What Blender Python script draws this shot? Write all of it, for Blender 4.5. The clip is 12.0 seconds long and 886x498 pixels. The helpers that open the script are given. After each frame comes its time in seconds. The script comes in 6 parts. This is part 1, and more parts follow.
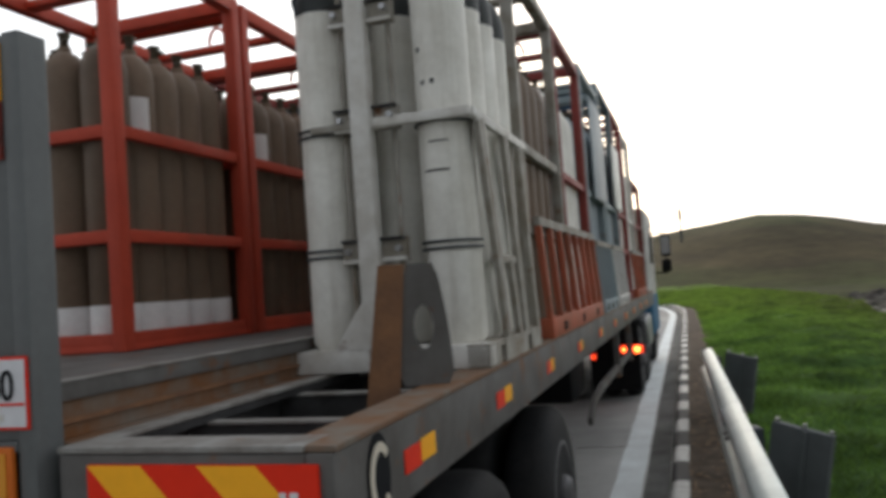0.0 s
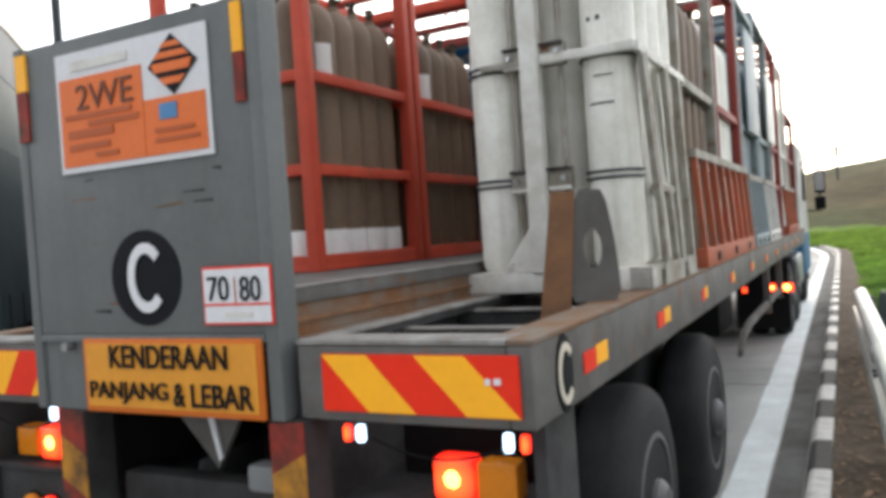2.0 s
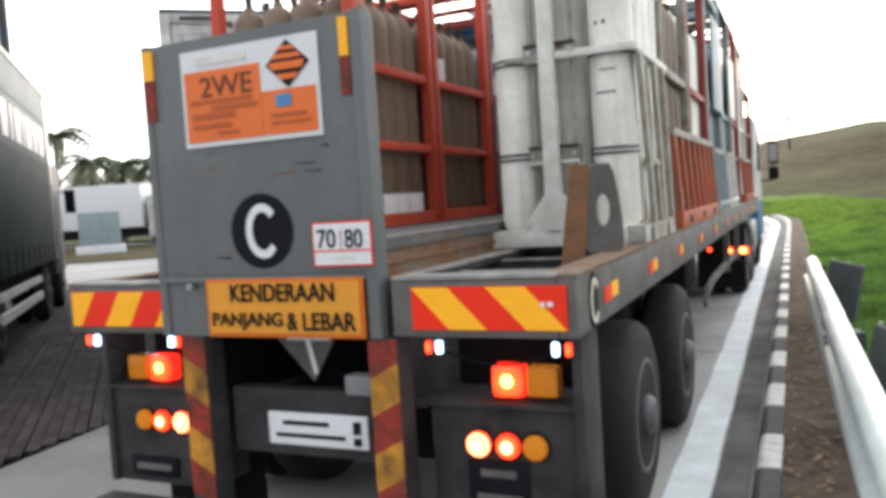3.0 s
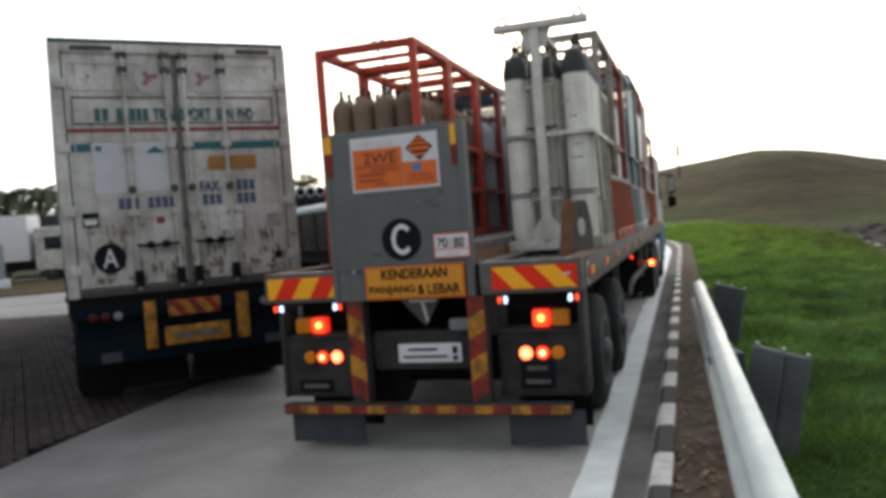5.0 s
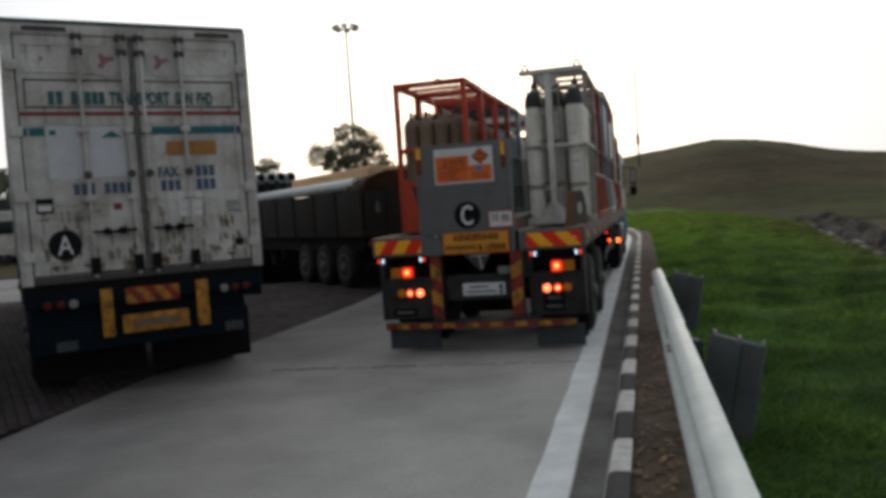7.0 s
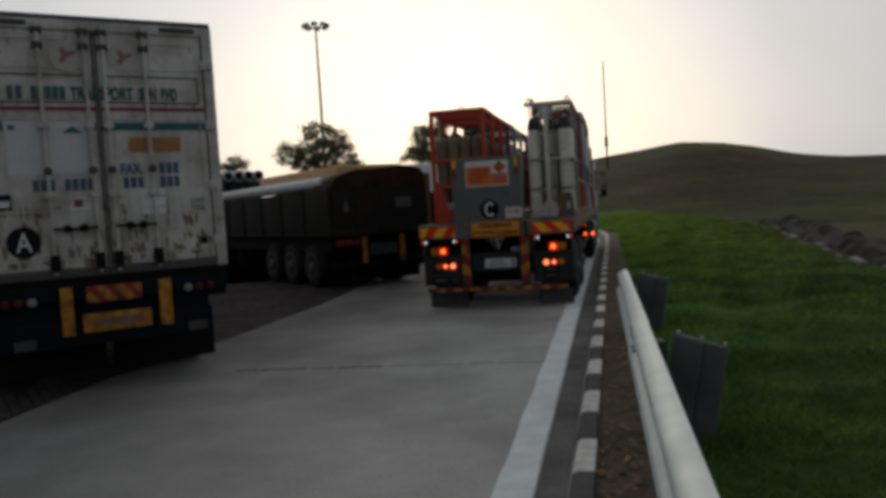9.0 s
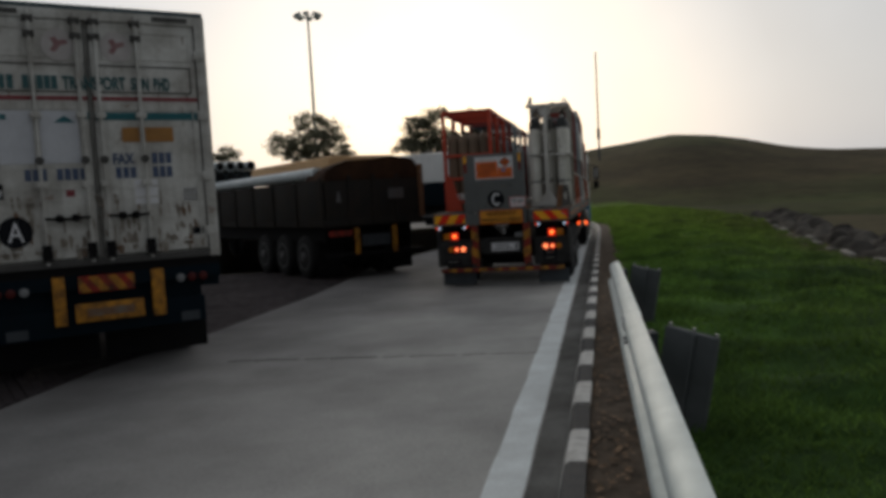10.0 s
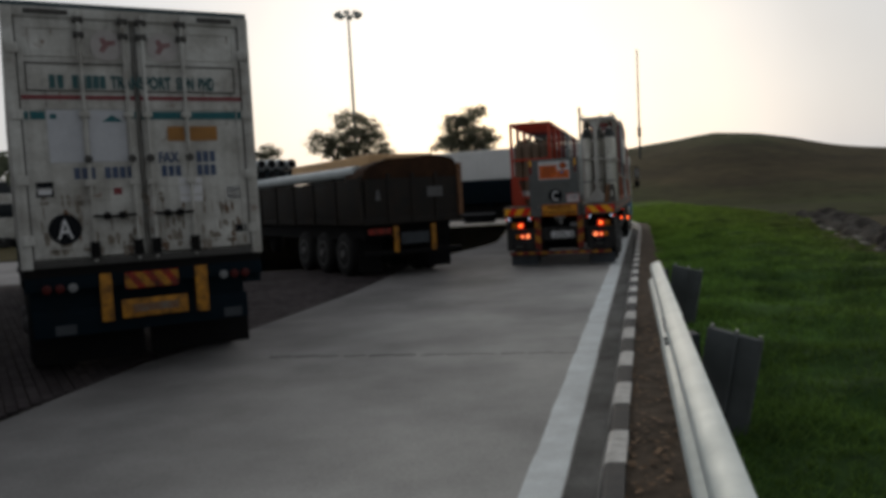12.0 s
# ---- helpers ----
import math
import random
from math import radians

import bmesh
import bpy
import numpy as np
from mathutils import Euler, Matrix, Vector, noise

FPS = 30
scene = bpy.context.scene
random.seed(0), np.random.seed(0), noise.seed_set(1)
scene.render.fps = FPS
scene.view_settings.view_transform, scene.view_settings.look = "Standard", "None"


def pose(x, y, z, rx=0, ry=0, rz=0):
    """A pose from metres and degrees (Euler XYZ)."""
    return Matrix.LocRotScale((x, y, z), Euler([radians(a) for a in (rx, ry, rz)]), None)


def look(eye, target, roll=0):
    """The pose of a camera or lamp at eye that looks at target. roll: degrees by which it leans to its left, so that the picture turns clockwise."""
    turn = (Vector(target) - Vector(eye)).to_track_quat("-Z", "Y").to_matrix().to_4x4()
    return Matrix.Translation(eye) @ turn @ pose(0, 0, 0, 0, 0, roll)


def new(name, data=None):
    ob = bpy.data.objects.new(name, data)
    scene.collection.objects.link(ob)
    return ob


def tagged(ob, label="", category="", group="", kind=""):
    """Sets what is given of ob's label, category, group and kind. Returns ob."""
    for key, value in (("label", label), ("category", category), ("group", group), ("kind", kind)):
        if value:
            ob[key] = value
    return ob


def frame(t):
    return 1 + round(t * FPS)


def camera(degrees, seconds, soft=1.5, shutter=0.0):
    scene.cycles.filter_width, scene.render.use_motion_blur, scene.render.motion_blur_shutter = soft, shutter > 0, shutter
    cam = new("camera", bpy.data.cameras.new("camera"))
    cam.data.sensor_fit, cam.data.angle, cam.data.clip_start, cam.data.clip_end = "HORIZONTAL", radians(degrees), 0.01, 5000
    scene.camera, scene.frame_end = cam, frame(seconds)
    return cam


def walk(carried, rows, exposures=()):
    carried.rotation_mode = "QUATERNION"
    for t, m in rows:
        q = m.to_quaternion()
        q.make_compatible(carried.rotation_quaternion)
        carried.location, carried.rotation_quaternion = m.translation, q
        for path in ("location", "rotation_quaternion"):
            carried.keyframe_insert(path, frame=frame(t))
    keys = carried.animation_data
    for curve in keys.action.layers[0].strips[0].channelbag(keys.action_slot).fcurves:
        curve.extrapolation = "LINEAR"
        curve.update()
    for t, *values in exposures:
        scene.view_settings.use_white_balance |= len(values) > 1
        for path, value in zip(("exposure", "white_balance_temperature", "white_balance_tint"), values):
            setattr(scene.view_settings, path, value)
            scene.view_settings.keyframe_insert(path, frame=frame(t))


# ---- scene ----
cam = camera(58.4, 12.0, soft=4.0, shutter=0.5)
EYE = 1.72
# seconds, offset x, y, z from the standing place, yaw, pitch, lean to the right
VIEW = [
    (0.0, 0.0, 0.198, 0.012, 2.52, 2.73, 4.06),
    (0.5, -0.001, 0.211, 0.018, 6.7, 2.51, 3.97),
    (1.0, -0.001, 0.188, 0.0, 10.93, 1.34, 4.41),
    (1.5, -0.002, 0.099, -0.012, 13.42, -0.17, 4.36),
    (2.0, -0.016, 0.006, -0.038, 12.45, -0.9, 3.86),
    (2.5, -0.014, 0.07, -0.041, 11.23, -3.42, 3.53),
    (3.0, -0.034, 0.058, -0.032, 9.62, -3.43, 3.65),
    (5.0, 0.003, -0.006, -0.012, 2.67, -1.84, 4.24),
    (5.5, 0.001, -0.003, -0.004, 1.28, -2.15, 4.1),
    (6.0, -0.002, -0.004, 0.003, 0.6, -2.47, 4.02),
    (6.5, -0.003, -0.002, 0.001, 0.26, -2.72, 3.94),
    (7.0, -0.004, -0.001, 0.002, 0.0, -3.0, 3.93),
    (9.0, 0.02, 0.023, -0.004, -2.2, -3.12, 3.48),
    (9.5, 0.014, 0.017, -0.003, -2.7, -3.4, 3.34),
    (10.0, 0.005, 0.006, -0.002, -2.76, -3.78, 3.25),
    (10.5, -0.001, 0.002, 0.004, -2.27, -4.14, 3.35),
    (11.0, -0.012, -0.01, 0.006, -1.43, -4.14, 3.13),
    (11.5, -0.015, -0.013, 0.007, -0.63, -3.89, 3.0),
    (12.0, -0.005, -0.009, 0.004, 0.0, -3.76, 3.06),
]


def aim(x, y, z, yaw, pitch, lean):
    return pose(x, y, z, 0, 0, yaw) @ pose(0, 0, 0, 90 + pitch) @ pose(0, 0, 0, 0, 0, -lean)


walk(cam, [(t, aim(x, y, EYE + z, yaw, pitch, lean)) for t, x, y, z, yaw, pitch, lean in VIEW],
     exposures=[(0, 0.85), (0.6, 0.85), (1.0, 1.12), (2.0, 1.98), (3.2, 2.15), (5.0, 1.12), (6.5, 0.34), (7.2, 0.15), (9.0, -0.5), (9.6, -0.5), (10.5, -0.32), (12.0, -0.35)])

# the flatbed's way over the road: seconds, x, y, heading
WAY = [
    (0.0, -1.575, 2.271, -15.1), (0.5, -1.575, 2.271, -15.05), (1.0, -1.57, 2.262, -15.0), (1.5, -1.536, 2.262, -14.97),
    (2.0, -1.477, 2.36, -14.95), (2.5, -1.392, 2.708, -14.9), (3.0, -1.273, 3.234, -14.95), (5.0, -0.518, 5.938, -15.25),
    (5.5, -0.31, 6.732, -15.25), (6.0, -0.09, 7.541, -15.25), (6.5, 0.132, 8.4, -15.2), (7.0, 0.369, 9.259, -15.1),
    (9.0, 1.36, 12.808, -15.0), (9.5, 1.576, 13.681, -15.0), (10.0, 1.791, 14.536, -15.0), (10.5, 1.998, 15.375, -15.0),
    (11.0, 2.208, 16.213, -15.0), (11.5, 2.432, 17.094, -15.0), (12.0, 2.664, 18.003, -15.0),
]

# ---- world and light: an overcast evening, the glow low ahead ----
SUN_AZ, SUN_EL, SKY = 4.0, 9.0, 1.5
world = bpy.data.worlds.new("sky")
scene.world = world
world.use_nodes = True
wn, wl = world.node_tree.nodes, world.node_tree.links
wn.clear()
sky = wn.new("ShaderNodeTexSky")
sky.sky_type, sky.sun_disc = "NISHITA", False
sky.sun_elevation, sky.sun_rotation = radians(SUN_EL), radians(SUN_AZ)
sky.dust_density, sky.ozone_density = 4.0, 1.0
tc = wn.new("ShaderNodeTexCoord")
sepz = wn.new("ShaderNodeSeparateXYZ")
wl.new(tc.outputs["Generated"], sepz.inputs[0])
ramp = wn.new("ShaderNodeValToRGB")
ramp.color_ramp.elements[0].position, ramp.color_ramp.elements[0].color = 0.0, (0.99, 0.91, 0.81, 1)
ramp.color_ramp.elements[1].position, ramp.color_ramp.elements[1].color = 0.35, (0.86, 0.90, 0.96, 1)
wl.new(sepz.outputs["Z"], ramp.inputs[0])
cloud = wn.new("ShaderNodeTexNoise")
cloud.inputs["Scale"].default_value, cloud.inputs["Detail"].default_value = 2.2, 4.0
wl.new(tc.outputs["Generated"], cloud.inputs["Vector"])
cr = wn.new("ShaderNodeMapRange")
cr.inputs["To Min"].default_value, cr.inputs["To Max"].default_value = 0.72, 1.26
wl.new(cloud.outputs["Fac"], cr.inputs["Value"])
side = wn.new("ShaderNodeMapRange")
side.inputs["From Min"].default_value, side.inputs["From Max"].default_value = -1.0, 1.0
wl.new(sepz.outputs["Y"], side.inputs["Value"])
dome = wn.new("ShaderNodeValToRGB")
dome.color_ramp.elements.remove(dome.color_ramp.elements[1])
for k, (at, v) in enumerate(((0.0, 0.16), (0.45, 0.34), (0.75, 0.46), (0.90, 0.50), (0.945, 0.56), (0.975, 0.72), (1.0, 0.90))):
    e = dome.color_ramp.elements[k] if k in (0,) else dome.color_ramp.elements.new(at)
    e.position, e.color = at, (v, v, v, 1)
wl.new(side.outputs[0], dome.inputs[0])
top = wn.new("ShaderNodeMapRange")
top.inputs["To Min"].default_value, top.inputs["To Max"].default_value = SKY, SKY * 0.85
wl.new(sepz.outputs["Z"], top.inputs["Value"])
mul0 = wn.new("ShaderNodeMath")
mul0.operation = "MULTIPLY"
wl.new(dome.outputs[0], mul0.inputs[0])
wl.new(top.outputs[0], mul0.inputs[1])
mul = wn.new("ShaderNodeMath")
mul.operation = "MULTIPLY"
wl.new(cr.outputs[0], mul.inputs[0])
wl.new(mul0.outputs[0], mul.inputs[1])
haze = wn.new("ShaderNodeBackground")
warm = wn.new("ShaderNodeMapRange")
warm.inputs["From Min"].default_value, warm.inputs["From Max"].default_value = 0.90, 1.0
wl.new(sepz.outputs["Y"], warm.inputs["Value"])
tint = wn.new("ShaderNodeMixRGB")
tint.inputs[1].default_value = (0.90, 0.93, 0.97, 1)
wl.new(warm.outputs[0], tint.inputs[0])
wl.new(ramp.outputs[0], tint.inputs[2])
wl.new(tint.outputs[0], haze.inputs["Color"])
wl.new(mul.outputs[0], haze.inputs["Strength"])
clear = wn.new("ShaderNodeBackground")
wl.new(sky.outputs[0], clear.inputs["Color"])
clear.inputs["Strength"].default_value = 0.015
both = wn.new("ShaderNodeAddShader")
wl.new(haze.outputs[0], both.inputs[0])
wl.new(clear.outputs[0], both.inputs[1])
wo = wn.new("ShaderNodeOutputWorld")
wl.new(both.outputs[0], wo.inputs["Surface"])
sun = new("sun", bpy.data.lights.new("sun", "SUN"))
sun.data.energy, sun.data.angle, sun.data.color = 0.7, radians(20), (1.0, 0.9, 0.78)
sd = Vector((math.sin(radians(SUN_AZ)) * math.cos(radians(SUN_EL)), math.cos(radians(SUN_AZ)) * math.cos(radians(SUN_EL)), math.sin(radians(SUN_EL))))
sun.matrix_world = look(sd * 50, (0, 0, 0))


# ---- materials ----
def mat(name, base, rough=0.6, metal=0.0, dark=None, scale=3.0, amount=0.35, grain=40.0, bump=0.03, fine=0.1, piece=0.0, rust=0.0, island=0.0, spec=0.22):
    m = bpy.data.materials.new(name)
    m.use_nodes = True
    n, l = m.node_tree.nodes, m.node_tree.links
    b = n["Principled BSDF"]
    b.inputs["Roughness"].default_value, b.inputs["Metallic"].default_value = rough, metal
    b.inputs["Specular IOR Level"].default_value = spec
    dark = dark or tuple(c * 0.6 for c in base)
    t = n.new("ShaderNodeTexCoord")
    a = n.new("ShaderNodeTexNoise")
    a.inputs["Scale"].default_value, a.inputs["Detail"].default_value, a.inputs["Roughness"].default_value = scale, 6.0, 0.62
    l.new(t.outputs["Object"], a.inputs["Vector"])
    r = n.new("ShaderNodeMapRange")
    r.inputs["From Min"].default_value, r.inputs["From Max"].default_value = 0.35, 0.7
    r.inputs["To Max"].default_value = amount
    l.new(a.outputs["Fac"], r.inputs["Value"])
    mix = n.new("ShaderNodeMixRGB")
    mix.inputs[1].default_value, mix.inputs[2].default_value = (*base, 1), (*dark, 1)
    l.new(r.outputs[0], mix.inputs[0])
    g = n.new("ShaderNodeTexNoise")
    g.inputs["Scale"].default_value, g.inputs["Detail"].default_value = grain, 3.0
    l.new(t.outputs["Object"], g.inputs["Vector"])
    gm = n.new("ShaderNodeMapRange")
    gm.inputs["To Min"].default_value, gm.inputs["To Max"].default_value = 1 - fine, 1 + fine
    l.new(g.outputs["Fac"], gm.inputs["Value"])
    v = n.new("ShaderNodeVectorMath")
    v.operation = "SCALE"
    l.new(mix.outputs[0], v.inputs[0])
    l.new(gm.outputs[0], v.inputs["Scale"])
    out = v.outputs[0]
    if rust:
        k = n.new("ShaderNodeTexNoise")
        k.inputs["Scale"].default_value, k.inputs["Detail"].default_value, k.inputs["Roughness"].default_value = 5.0, 8.0, 0.7
        l.new(t.outputs["Object"], k.inputs["Vector"])
        kr = n.new("ShaderNodeMapRange")
        kr.inputs["From Min"].default_value, kr.inputs["From Max"].default_value = 0.72 - 0.3 * rust, 0.82 - 0.3 * rust
        l.new(k.outputs["Fac"], kr.inputs["Value"])
        km = n.new("ShaderNodeMixRGB")
        km.inputs[2].default_value = (0.16, 0.075, 0.035, 1)
        l.new(kr.outputs[0], km.inputs[0])
        l.new(out, km.inputs[1])
        out = km.outputs[0]
    if piece or island:
        if piece:
            o, sock, wide = n.new("ShaderNodeObjectInfo"), "Random", piece
        else:
            o, sock, wide = n.new("ShaderNodeNewGeometry"), "Random Per Island", island
        q = n.new("ShaderNodeMapRange")
        q.inputs["To Min"].default_value, q.inputs["To Max"].default_value = 1 - wide, 1 + wide
        l.new(o.outputs[sock], q.inputs["Value"])
        w = n.new("ShaderNodeVectorMath")
        w.operation = "SCALE"
        l.new(out, w.inputs[0])
        l.new(q.outputs[0], w.inputs["Scale"])
        out = w.outputs[0]
    l.new(out, b.inputs["Base Color"])
    rr = n.new("ShaderNodeMapRange")
    rr.inputs["To Min"].default_value, rr.inputs["To Max"].default_value = max(0.05, rough - 0.12), min(1, rough + 0.12)
    l.new(a.outputs["Fac"], rr.inputs["Value"])
    l.new(rr.outputs[0], b.inputs["Roughness"])
    if bump:
        bp = n.new("ShaderNodeBump")
        bp.inputs["Strength"].default_value, bp.inputs["Distance"].default_value = bump, 0.02
        l.new(g.outputs["Fac"], bp.inputs["Height"])
        l.new(bp.outputs[0], b.inputs["Normal"])
    return m


def glow(name, colour, strength):
    m = bpy.data.materials.new(name)
    m.use_nodes = True
    b = m.node_tree.nodes["Principled BSDF"]
    b.inputs["Base Color"].default_value = (*colour, 1)
    b.inputs["Emission Color"].default_value, b.inputs["Emission Strength"].default_value = (*colour, 1), strength
    b.inputs["Roughness"].default_value = 0.2
    return m


GREY = mat("grey_paint", (0.135, 0.13, 0.125), 0.55, dark=(0.07, 0.062, 0.055), scale=3.5, amount=0.9, rust=0.5)
GREY_BOARD = mat("grey_board_paint", (0.142, 0.150, 0.150), 0.5, dark=(0.09, 0.093, 0.093), scale=1.8, amount=0.6, rust=0.06, bump=0.04)
RUSTY = mat("rusty_grey_steel", (0.165, 0.14, 0.115), 0.75, dark=(0.17, 0.075, 0.03), scale=6, amount=1.0, rust=0.62)
BARE_EDGE = mat("scuffed_bare_steel_edge", (0.27, 0.265, 0.25), 0.6, dark=(0.12, 0.10, 0.085), scale=8, amount=0.9, rust=0.42)
# grey steel darkened in colour for the shade under the deck, with soot
DIRTY_SHADED = mat("sooty_shaded_grey_steel", (0.052, 0.051, 0.052), 0.75, dark=(0.016, 0.015, 0.014), scale=4, amount=0.9, rust=0.3, bump=0.08, spec=0.2)
RUST = mat("rusted_steel", (0.24, 0.12, 0.06), 0.85, dark=(0.12, 0.07, 0.05), scale=7, amount=0.8, bump=0.2)
# black steel, also laid where only shade shows under the trucks
BLACK = mat("dirty_black_steel_and_shade", (0.008, 0.008, 0.009), 0.8, dark=(0.02, 0.018, 0.016), scale=4, spec=0.08)
TYRE = mat("tyre_rubber", (0.014, 0.0145, 0.016), 0.8, dark=(0.04, 0.038, 0.035), scale=6, amount=0.45, bump=0.15, fine=0.22, spec=0.2)
RIM = mat("dusty_wheel_rim", (0.14, 0.14, 0.145), 0.6, 0.3, dark=(0.07, 0.055, 0.045), scale=8)
RED_FRAME = mat("red_oxide_paint", (0.52, 0.072, 0.038), 0.55, dark=(0.34, 0.048, 0.03), scale=4, amount=0.6, rust=0.3, piece=0.12)
MAROON = mat("dark_red_paint", (0.25, 0.05, 0.042), 0.6, dark=(0.15, 0.04, 0.035), scale=4, rust=0.3, piece=0.12)
ORANGE_FRAME = mat("orange_red_paint", (0.42, 0.10, 0.05), 0.6, dark=(0.26, 0.11, 0.065), scale=5, amount=0.8, rust=0.45)
BROWN_CYL = mat("brown_cylinder_paint", (0.20, 0.142, 0.10), 0.5, dark=(0.115, 0.082, 0.058), scale=3, amount=0.7, piece=0.2)
WHITE_CYL = mat("worn_white_cylinder_paint", (0.90, 0.885, 0.83), 0.5, dark=(0.56, 0.53, 0.46), scale=4, amount=0.6, rust=0.12, piece=0.05)
DARK_CYL = mat("dark_green_shoulder_paint", (0.05, 0.055, 0.055), 0.5, dark=(0.03, 0.03, 0.03))
GREY_CYL = mat("blue_grey_cylinder_paint", (0.30, 0.35, 0.38), 0.5, dark=(0.19, 0.22, 0.24), scale=4, piece=0.2)
PALE_RACK = mat("pale_grey_rack_paint", (0.70, 0.69, 0.66), 0.55, dark=(0.42, 0.38, 0.32), scale=6, amount=0.7, rust=0.34)
WORN_RACK = mat("worn_grey_rack_paint", (0.36, 0.345, 0.31), 0.65, dark=(0.19, 0.16, 0.12), scale=7, amount=0.9, rust=0.45)
BLUE_RACK = mat("blue_grey_rack_paint", (0.26, 0.315, 0.33), 0.55, dark=(0.18, 0.20, 0.21), scale=5, rust=0.35)
WHITE_LABEL = mat("white_paper_label", (0.72, 0.70, 0.69), 0.6, dark=(0.55, 0.53, 0.52), scale=6, amount=0.5)
BLUE_CLOTH = mat("blue_tarpaulin", (0.03, 0.13, 0.24), 0.6, dark=(0.02, 0.07, 0.13), scale=5)
VALVE = mat("dark_brass_valve", (0.07, 0.055, 0.035), 0.5, 0.5)
CHROME = mat("dull_steel", (0.45, 0.45, 0.46), 0.35, 0.9)
SIGN_RED = mat("red_reflective_film", (0.80, 0.032, 0.010), 0.4, scale=5, amount=0.3, bump=0)
SIGN_YELLOW = mat("yellow_reflective_film", (0.98, 0.45, 0.022), 0.4, dark=(0.80, 0.34, 0.02), scale=5, amount=0.35, bump=0)
WORN_YELLOW = mat("worn_yellow_film", (0.52, 0.23, 0.025), 0.6, dark=(0.06, 0.035, 0.02), scale=9, amount=1.0, rust=0.45)
WORN_RED = mat("worn_red_film", (0.30, 0.03, 0.018), 0.6, dark=(0.05, 0.026, 0.02), scale=9, amount=1.0, rust=0.4)
PLATE_AMBER = mat("amber_plate_paint", (0.70, 0.30, 0.035), 0.5, dark=(0.5, 0.20, 0.03), scale=4, amount=0.4, bump=0.02)
PLATE_EDGE = mat("orange_plate_edge", (0.62, 0.15, 0.02), 0.5)
SIGN_ORANGE = mat("orange_sign_face", (0.72, 0.16, 0.035), 0.45, dark=(0.6, 0.13, 0.04), scale=3, amount=0.3, bump=0)
SIGN_WHITE = mat("white_sign_face", (0.68, 0.68, 0.70), 0.45, dark=(0.55, 0.55, 0.57), scale=4, amount=0.3, bump=0)
SIGN_BLACK = mat("black_sign_paint", (0.008, 0.009, 0.012), 0.55, bump=0, spec=0.1)
SIGN_INK = mat("dull_orange_print", (0.45, 0.10, 0.03), 0.5, bump=0)
FADED_INK = mat("faded_dark_print", (0.14, 0.045, 0.025), 0.5, bump=0)
SIGN_BLUE = mat("blue_sign_patch", (0.08, 0.22, 0.42), 0.5, bump=0)
CREAM = mat("cream_letter_paint", (0.62, 0.56, 0.46), 0.5, bump=0)
AMBER_LENS = mat("amber_lamp_lens", (0.75, 0.24, 0.015), 0.25, bump=0)
RED_LENS = mat("red_lamp_lens", (0.07, 0.007, 0.006), 0.4, bump=0)
CLEAR_LENS = mat("clear_lamp_lens", (0.20, 0.205, 0.21), 0.25, bump=0)


def hot_spot(m, core, rim):
    """A lit lens: bright where the bulb sits behind it, deeper at its rim."""
    n, l = m.node_tree.nodes, m.node_tree.links
    b = n["Principled BSDF"]
    t, d, r, x = n.new("ShaderNodeTexCoord"), n.new("ShaderNodeVectorMath"), n.new("ShaderNodeMapRange"), n.new("ShaderNodeMixRGB")
    d.operation, d.inputs[1].default_value = "DISTANCE", (0.5, 0.0, 0.5)
    l.new(t.outputs["Generated"], d.inputs[0])
    r.inputs["From Min"].default_value, r.inputs["From Max"].default_value = 0.08, 0.62
    l.new(d.outputs["Value"], r.inputs["Value"])
    l.new(r.outputs[0], x.inputs[0])
    x.inputs[1].default_value, x.inputs[2].default_value = (*core, 1), (*rim, 1)
    l.new(x.outputs[0], b.inputs["Emission Color"])
    return m


RED_GLOW = hot_spot(glow("lit_red_lamp", (0.5, 0.02, 0.01), 1.0), (1.3, 0.10, 0.015), (0.42, 0.008, 0.004))
RED_CORE = glow("lit_red_bulb", (1.0, 0.16, 0.03), 5.0)
PINK_GLOW = hot_spot(glow("lit_white_and_red_lamp", (0.6, 0.1, 0.05), 1.0), (3.4, 1.2, 0.45), (1.0, 0.035, 0.010))
BLUE_GLOW = glow("lit_white_marker", (0.55, 0.78, 1.0), 1.1)
CONCRETE = mat("worn_road_concrete", (0.345, 0.34, 0.33), 0.85, dark=(0.19, 0.185, 0.18), scale=0.5, amount=0.95, grain=34, bump=0.14, fine=0.25)
GUTTER = mat("silted_gutter_concrete", (0.17, 0.168, 0.16), 0.9, dark=(0.06, 0.057, 0.052), scale=1.4, amount=0.95, grain=30, bump=0.15, fine=0.25, spec=0.1)
PAVER = mat("weathered_paver", (0.056, 0.047, 0.049), 0.9, dark=(0.026, 0.022, 0.023), scale=0.8, amount=0.7, bump=0.15, piece=0.25, fine=0.22, spec=0.08)
PAVER_FIELD = mat("weathered_paver_field", (0.056, 0.047, 0.049), 0.9, dark=(0.026, 0.022, 0.023), scale=0.8, amount=0.7, bump=0.15, island=0.25, fine=0.22, spec=0.08)
LINE = mat("worn_white_road_paint", (0.76, 0.81, 0.815), 0.7, dark=(0.42, 0.42, 0.41), scale=2.2, amount=0.55, grain=60, fine=0.22)
KERB_WHITE = mat("white_kerb_paint", (0.66, 0.65, 0.62), 0.7, dark=(0.30, 0.28, 0.26), scale=9, amount=0.7, piece=0.15)
KERB_BLACK = mat("black_kerb_paint", (0.035, 0.036, 0.04), 0.7, dark=(0.09, 0.086, 0.08), scale=8, amount=0.6, piece=0.2)
